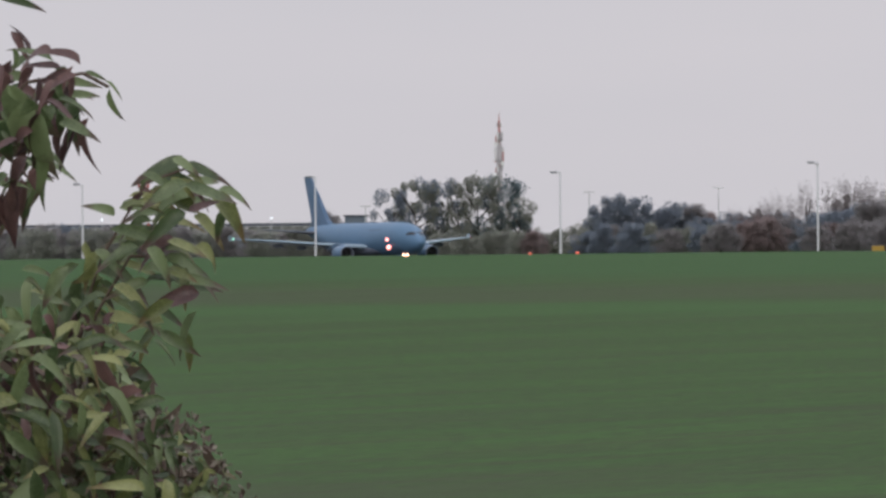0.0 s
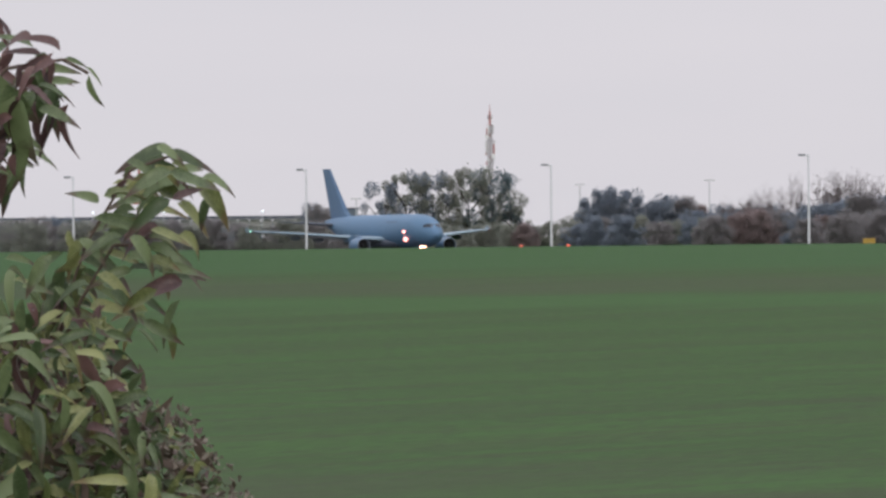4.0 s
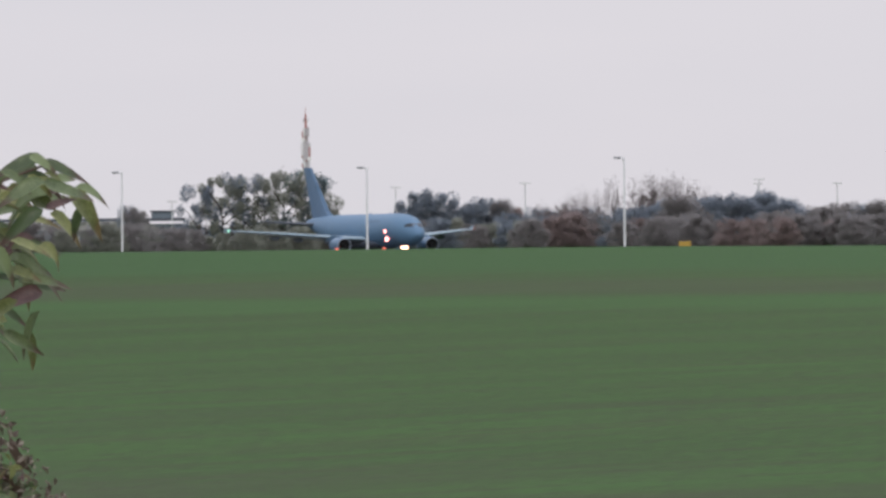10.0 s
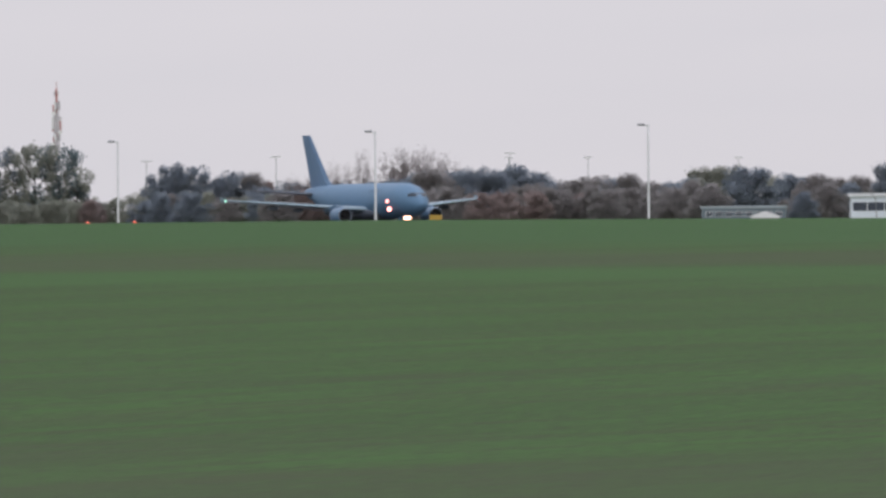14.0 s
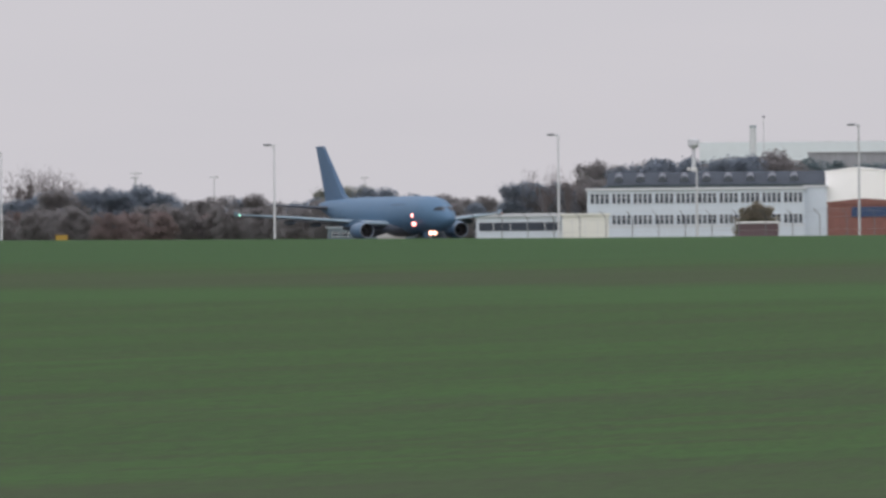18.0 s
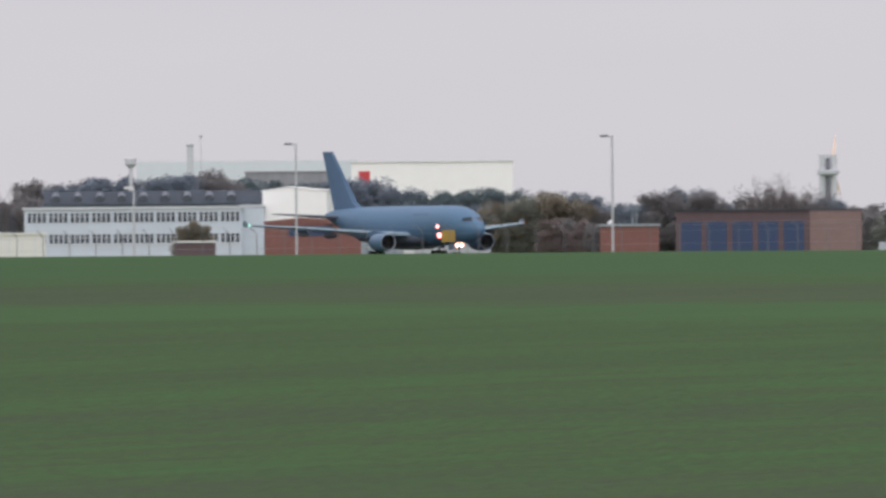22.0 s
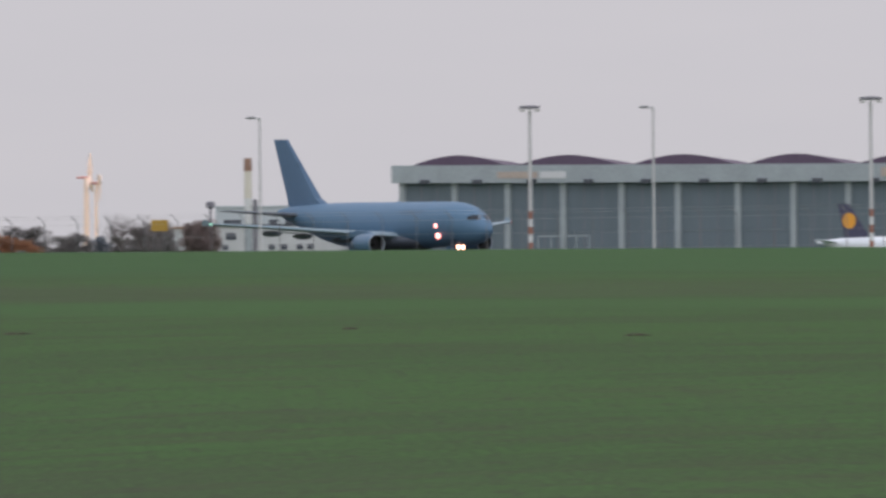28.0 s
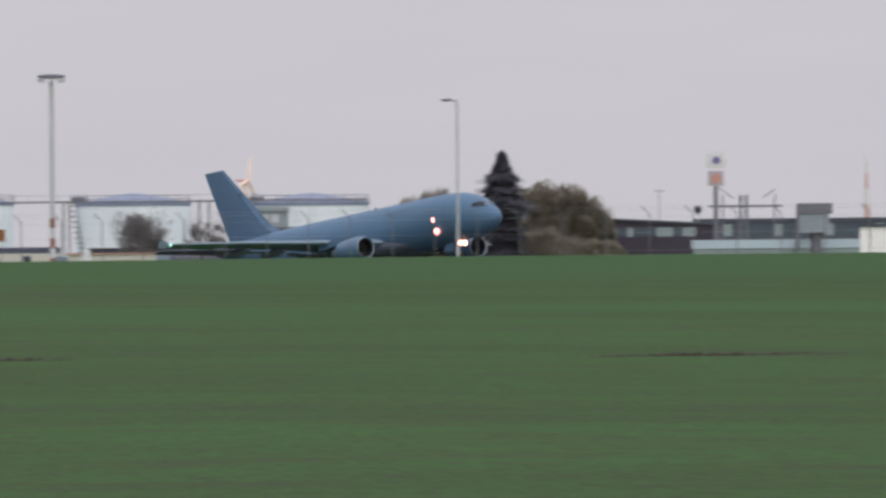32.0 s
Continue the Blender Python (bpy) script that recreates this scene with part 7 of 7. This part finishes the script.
thicket(lower, 36, ((1.44, -0.08, 0.08), (1.52, -0.08, 0.12), (1.60, -0.06, 0.14), (1.64, 0.0, 0.1)), (0.05, 0.085), (0.58, 0.34, 0.08), (-0.8, 0.3), True)
thicket(lower, 80, ((1.22, -0.26, 0.02), (1.40, -0.25, 0.0), (1.50, -0.25, -0.02), (1.57, -0.25, -0.10)), (0.035, 0.08), (0.56, 0.16, 0.28))
base = branch(((-0.15, 0.0), (-0.12, 0.6), (-0.08, 1.0), (0.0, 1.25), (0.05, 1.36)), 0.012)
for sx, tx, tz in ((-0.3, -0.34, 1.3), (0.0, 0.16, 1.17), (-0.05, 0.05, 1.3), (-0.25, -0.2, 1.38), (0.08, 0.2, 1.12)):
    part("stem", tube(B(), (sx, 0.02, 0), (tx, 0.0, tz), 0.012, 0.004, 6), SHRUB_STEM, shrub)


def mass_edge(z):
    """Right-hand edge of the leafy mass at height z."""
    return float(np.interp(z, (0.0, 0.6, 1.17, 1.25, 1.35, 1.45, 1.58), (0.45, 0.36, 0.235, 0.175, 0.10, 0.03, -0.03)))


for k in range(270):
    z = leaf_rnd.uniform(1.08, 1.50)
    x = mass_edge(z) - leaf_rnd.random() ** 1.3 * 0.42
    a, l = leaf_rnd.uniform(-2.9, 0.3) if k % 3 else leaf_rnd.uniform(0, 6.28), leaf_rnd.uniform(0.03, 0.095)
    leaf(base, x - 0.04, z, x - 0.04 + l * math.cos(a), z + l * math.sin(a), tint((0.44, 0.38, 0.18)), leaf_rnd.uniform(-0.55, 0.1))


# long curled leaves that stand out from the mass
for k in range(64):
    z = leaf_rnd.uniform(1.12, 1.52)
    x = mass_edge(z) - 0.05 - leaf_rnd.random() ** 1.2 * 0.30
    a, l = leaf_rnd.choice((leaf_rnd.uniform(-2.4, -1.0), leaf_rnd.uniform(-0.9, 0.2), leaf_rnd.uniform(2.6, 3.9))), leaf_rnd.uniform(0.07, 0.12)
    leaf(base, x - 0.5 * l * math.cos(a), z, x + 0.5 * l * math.cos(a), z + l * math.sin(a), tint((0.42, 0.50, 0.08)), leaf_rnd.uniform(-0.62, -0.4), 0.8)


def scatter(name, n, z0, z1, size, mat, label, dx, deep=0.3, front=0.25, wide=0.45):
    """Small folded leaves and dry bits too many to count."""
    rnd = np.random.RandomState(len(name) + n)
    verts, faces = [], []
    for i in range(n):
        z = z0 + (z1 - z0) * rnd.rand()
        x = mass_edge(z) + dx - 0.75 * rnd.rand() ** 1.1
        p = np.array((x, (rnd.rand() - front) * deep, z))
        a, c = rnd.normal(size=3), rnd.normal(size=3)
        a /= np.linalg.norm(a)
        c -= a * (a @ c)
        c /= np.linalg.norm(c)
        up = np.cross(a, c)
        s = size * (0.4 + rnd.rand())
        k = len(verts)
        for f, w, h in ((-1.0, 0.0, -0.25), (-0.35, 0.9, 0.15), (0.4, 0.75, 0.12), (1.0, 0.0, -0.35), (0.4, -0.75, 0.12), (-0.35, -0.9, 0.15)):
            verts.append(tuple(p + a * s * f + c * s * w * wide + up * s * h))
        faces += [(k, k + 1, k + 2, k + 3), (k, k + 3, k + 4, k + 5)]
    me = bpy.data.meshes.new(name)
    me.from_pydata(verts, [], faces)
    me.materials.append(mat)
    o = new(name, me)
    o.parent = shrub
    return tagged(o, label, kind="stuff")


scatter("seed_head", 2400, 1.05, 1.33, 0.008, SEED, "dry brown seed heads among the leaves", 0.02, 0.5, 0.7)
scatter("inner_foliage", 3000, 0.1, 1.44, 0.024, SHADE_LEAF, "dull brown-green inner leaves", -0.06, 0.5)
scatter("outer_foliage", 700, 0.6, 1.46, 0.019, LEAF_G, "small green leaves of the shrub", -0.03, 0.8, 0.6)
scatter("brown_foliage", 520, 0.8, 1.50, 0.012, LEAF_M, "small withered maroon leaves", -0.02, 0.8, 0.65)
scatter("pale_foliage", 520, 0.8, 1.48, 0.014, LEAF_Y, "pale green and yellow small leaves", -0.02, 0.8, 0.65)
scatter("dry_twig", 420, 0.8, 1.42, 0.034, SHRUB_STEM, "short dry brown twigs", 0.0, 0.8, 0.65, 0.06)


# ---- bare soil strips in the field ----
SOIL = material("bare_soil", (0.030, 0.024, 0.020), second=(0.060, 0.046, 0.036), rough=0.95, island=True, scale=6)


def soil_strip(b, r, length, n, high):
    rnd = random.Random(int(b * 1000))
    x, y = plan(b, r)
    e = thing("soil_heap", pose(x, y, ground_z(x, y), 0, 0, facing(b)), "low strip of dark crumbled soil on grass", "soil", "bare soil strips")
    bm = B()
    for k in range(n):
        f = (k + 0.5) / n - 0.5
        h = high * (1 - (2 * abs(f)) ** 1.5) * rnd.uniform(0.3, 1.0) + 0.006
        w = length / n * rnd.uniform(0.7, 1.6)
        m = Matrix.Translation((f * length, rnd.uniform(-0.25, 0.25), 0.0)) @ Matrix.Rotation(rnd.uniform(0, 3), 4, "Z") @ Matrix.Diagonal((w, w * 0.8, h, 1))
        bmesh.ops.create_icosphere(bm, subdivisions=1, radius=1.0, matrix=m)
    tagged(part("soil", bm, SOIL, e), kind="stuff")


for sb, sr, sl, sn, sh in ((43.335, 183, 3.3, 80, 0.075), (40.560, 198, 0.34, 12, 0.04), (38.004, 205, 1.25, 28, 0.042), (38.472, 206, 0.4, 12, 0.045), (39.593, 210, 0.2, 8, 0.045), (45.887, 180, 2.2, 48, 0.05), (46.221, 181, 1.2, 24, 0.025)):
    soil_strip(sb, sr, sl, sn, sh)

# ---- a bird crossing ----
CROW = material("crow_black", (0.045, 0.045, 0.05), rough=0.7, vary=0.3)
bird = thing("bird", pose(0, 0, 0), "dark bird gliding with spread wings", "bird")
part("body", loft(B(), [[(x, r * math.cos(2 * math.pi * i / 10), r * math.sin(2 * math.pi * i / 10)) for i in range(10)] for x, r in ((-0.24, 0.01), (-0.12, 0.06), (0.05, 0.075), (0.16, 0.04), (0.24, 0.008))]), CROW, bird, smooth=True)
for side in (-1, 1):
    part("wing", loft(B(), [[(0.1, side * 0.05, 0.02), (-0.12, side * 0.05, 0.0), (-0.12, side * 0.05, 0.03)], [(0.08, side * 0.28, 0.08), (-0.1, side * 0.3, 0.06), (-0.1, side * 0.3, 0.08)], [(-0.02, side * 0.5, 0.02), (-0.12, side * 0.48, 0.02), (-0.1, side * 0.48, 0.03)]]), CROW, bird)
part("tail", loft(B(), [[(-0.2, -0.03, 0), (-0.2, 0.03, 0), (-0.2, 0, 0.02)], [(-0.36, -0.07, 0), (-0.36, 0.07, 0), (-0.36, 0, 0.015)]]), CROW, bird)


def motions():
    """The airliner speeds up along the runway and lifts its nose; a bird crosses; the shrub's branches sway in the wind; one turbine turns."""
    rows = []
    for t, d, pitch in (
        (0, -545.1, 0.17), (0.5, -544.5, 0.17), (1, -543.6, 0.17), (1.5, -542.6, 0.17), (2, -541.4, 0.17), (2.5, -540.0, 0.17), (3,
        -538.1, 0.17), (3.5, -536.3, 0.17), (5.5, -524.6, 0.18), (6, -520.2, 0.18), (6.5, -515.7, 0.18), (7, -510.8, 0.18), (7.5, -505.2,
        0.18), (8, -499.1, 0.18), (8.5, -492.3, 0.19), (9, -484.9, 0.19), (9.5, -477.1, 0.20), (10, -468.5, 0.21), (10.5, -459.4, 0.21),
        (11, -449.2, 0.22), (11.5, -438.5, 0.23), (12, -427.1, 0.24), (12.5, -414.7, 0.24), (13, -401.9, 0.25), (13.5, -388.5, 0.24), (14,
        -374.4, 0.23), (14.5, -359.5, 0.23), (16.5, -294.0, 0.19), (17, -275.8, 0.18), (17.5, -256.9, 0.17), (18, -237.4, 0.17), (18.5,
        -217.2, 0.16), (19, -195.7, 0.15), (19.5, -174.5, 0.12), (20, -152.3, 0.10), (20.5, -129.9, 0.07), (21, -106.2, 0.05), (21.5,
        -82.0, 0.02), (22, -57.3, -0.00), (22.5, -31.7, -0.03), (23, -5.5, -0.05), (23.5, 21.7, -0.06), (24, 49.0, -0.06), (24.5, 77.6,
        -0.07), (26.5, 198.0, -0.09), (27, 228.5, -0.10), (27.5, 260.9, -0.11), (28, 294.0, -0.12), (28.5, 327.6, -0.14), (29, 362.1,
        -0.15), (29.5, 397.4, -0.19), (30, 433.6, -0.10), (30.5, 470.5, 1.20), (31, 508.0, 3.45), (31.5, 546.1, 5.40), (32, 585.4, 7.07)):
        x, y = runway_point(d)
        yaw = float(np.interp(t, (0, 8, 13, 19, 23, 27, 29, 30, 31, 32), (-1.7, -2.8, -3.8, -3.65, -3.1, -2.8, -2.5, -2.3, -1.75, -1.1)))
        rows.append((t, pose(x, y, ground_z(x, y) + 0.02, 0, -pitch, math.degrees(RUNWAY_A) + yaw)))
    walk(airliner, rows)
    rows = []
    for t, b, e in ((0, 41.0, 0.62), (18.0, 37.9, 0.47), (19.9, 35.620, 0.4281), (20, 35.595, 0.4319), (20.5, 34.996, 0.4025), (21, 34.395, 0.3809), (21.5, 33.805, 0.3685), (22, 33.341, 0.3771), (24.0, 30.6, 0.40), (32.0, 16.0, 0.62)):
        p = EYE + 560 * way(b, e)
        rows.append((t, Matrix.Translation(p) @ pose(0, 0, 0, 0, 0, 180 - b + 82)))
    walk(bird, rows)
    rotor, hub_z = rotors[6]
    walk(rotor, [(0.5 * k, pose(0, -0.95, hub_z, 0, (100 * (0.5 * k - 30.65)) % 360)) for k in range(65)])
    for ob, sway in ((upper, ((0, 0.000, -0.000), (0.5, 0.012, -0.005), (1, 0.025, -0.004), (1.5, -0.003, -0.009), (2, -0.058, 0.020), (2.5, -0.041, 0.030), (3, -0.003, -0.005), (3.5, -0.024, 0.012), (5.5, 0.007, 0.010), (6, 0.002, 0.018), (6.5, -0.009, -0.018), (7, 0.021, -0.021), (7.5, 0.028, -0.015), (8, 0.004, -0.005), (8.5, 0.021, -0.029), (9, 0.028, -0.018), (12, 0, 0), (32, 0, 0))),
                     (middle, ((0, -0.000, -0.000), (0.5, 0.007, 0.003), (1, 0.010, 0.001), (1.5, -0.012, -0.011), (2, -0.103, -0.007), (2.5, -0.066, 0.013), (3, -0.050, -0.013), (3.5, -0.030, 0.012), (5.5, 0.007, -0.005), (6, -0.039, -0.004), (6.5, -0.033, -0.009), (7, 0.041, -0.030), (7.5, 0.049, -0.005), (8, 0.072, -0.021), (8.5, 0.030, -0.011), (9, 0.042, -0.032), (9.5, 0.002, -0.015), (10, 0.089, -0.004), (10.5, 0.122, -0.019), (12, 0, 0), (32, 0, 0))),
                     (lower, ((0, -0.000, -0.000), (0.5, 0.003, 0.004), (1, 0.002, 0.003), (1.5, -0.011, -0.004), (2, -0.068, 0.004), (2.5, -0.049, 0.015), (3, -0.042, -0.004), (3.5, -0.027, 0.009), (5.5, 0.001, -0.002), (6, -0.028, 0.005), (6.5, -0.024, -0.008), (7, 0.019, -0.020), (7.5, 0.028, -0.002), (8, 0.045, -0.014), (8.5, 0.016, -0.010), (9, 0.018, -0.023), (9.5, 0.001, -0.012), (10, 0.065, -0.007), (10.5, 0.075, -0.022), (12, 0, 0), (32, 0, 0))),
                     (base, ((0, -0.000, -0.000), (0.5, -0.008, -0.011), (1, -0.010, -0.010), (1.5, -0.012, -0.010), (2, -0.014, -0.011), (2.5, -0.013, -0.005), (3, -0.012, -0.016), (3.5, -0.014, -0.003), (5.5, -0.005, -0.004), (6, -0.003, -0.002), (6.5, -0.005, -0.010), (7, -0.005, -0.025), (7.5, -0.008, -0.018), (8, -0.006, -0.009), (8.5, -0.008, -0.020), (9, -0.007, -0.013), (9.5, -0.010, -0.024), (10, -0.014, -0.012), (12, 0, 0), (32, 0, 0)))):
        walk(ob, [(t, pose(dx, 0, dz)) for t, dx, dz in sway])


motions()
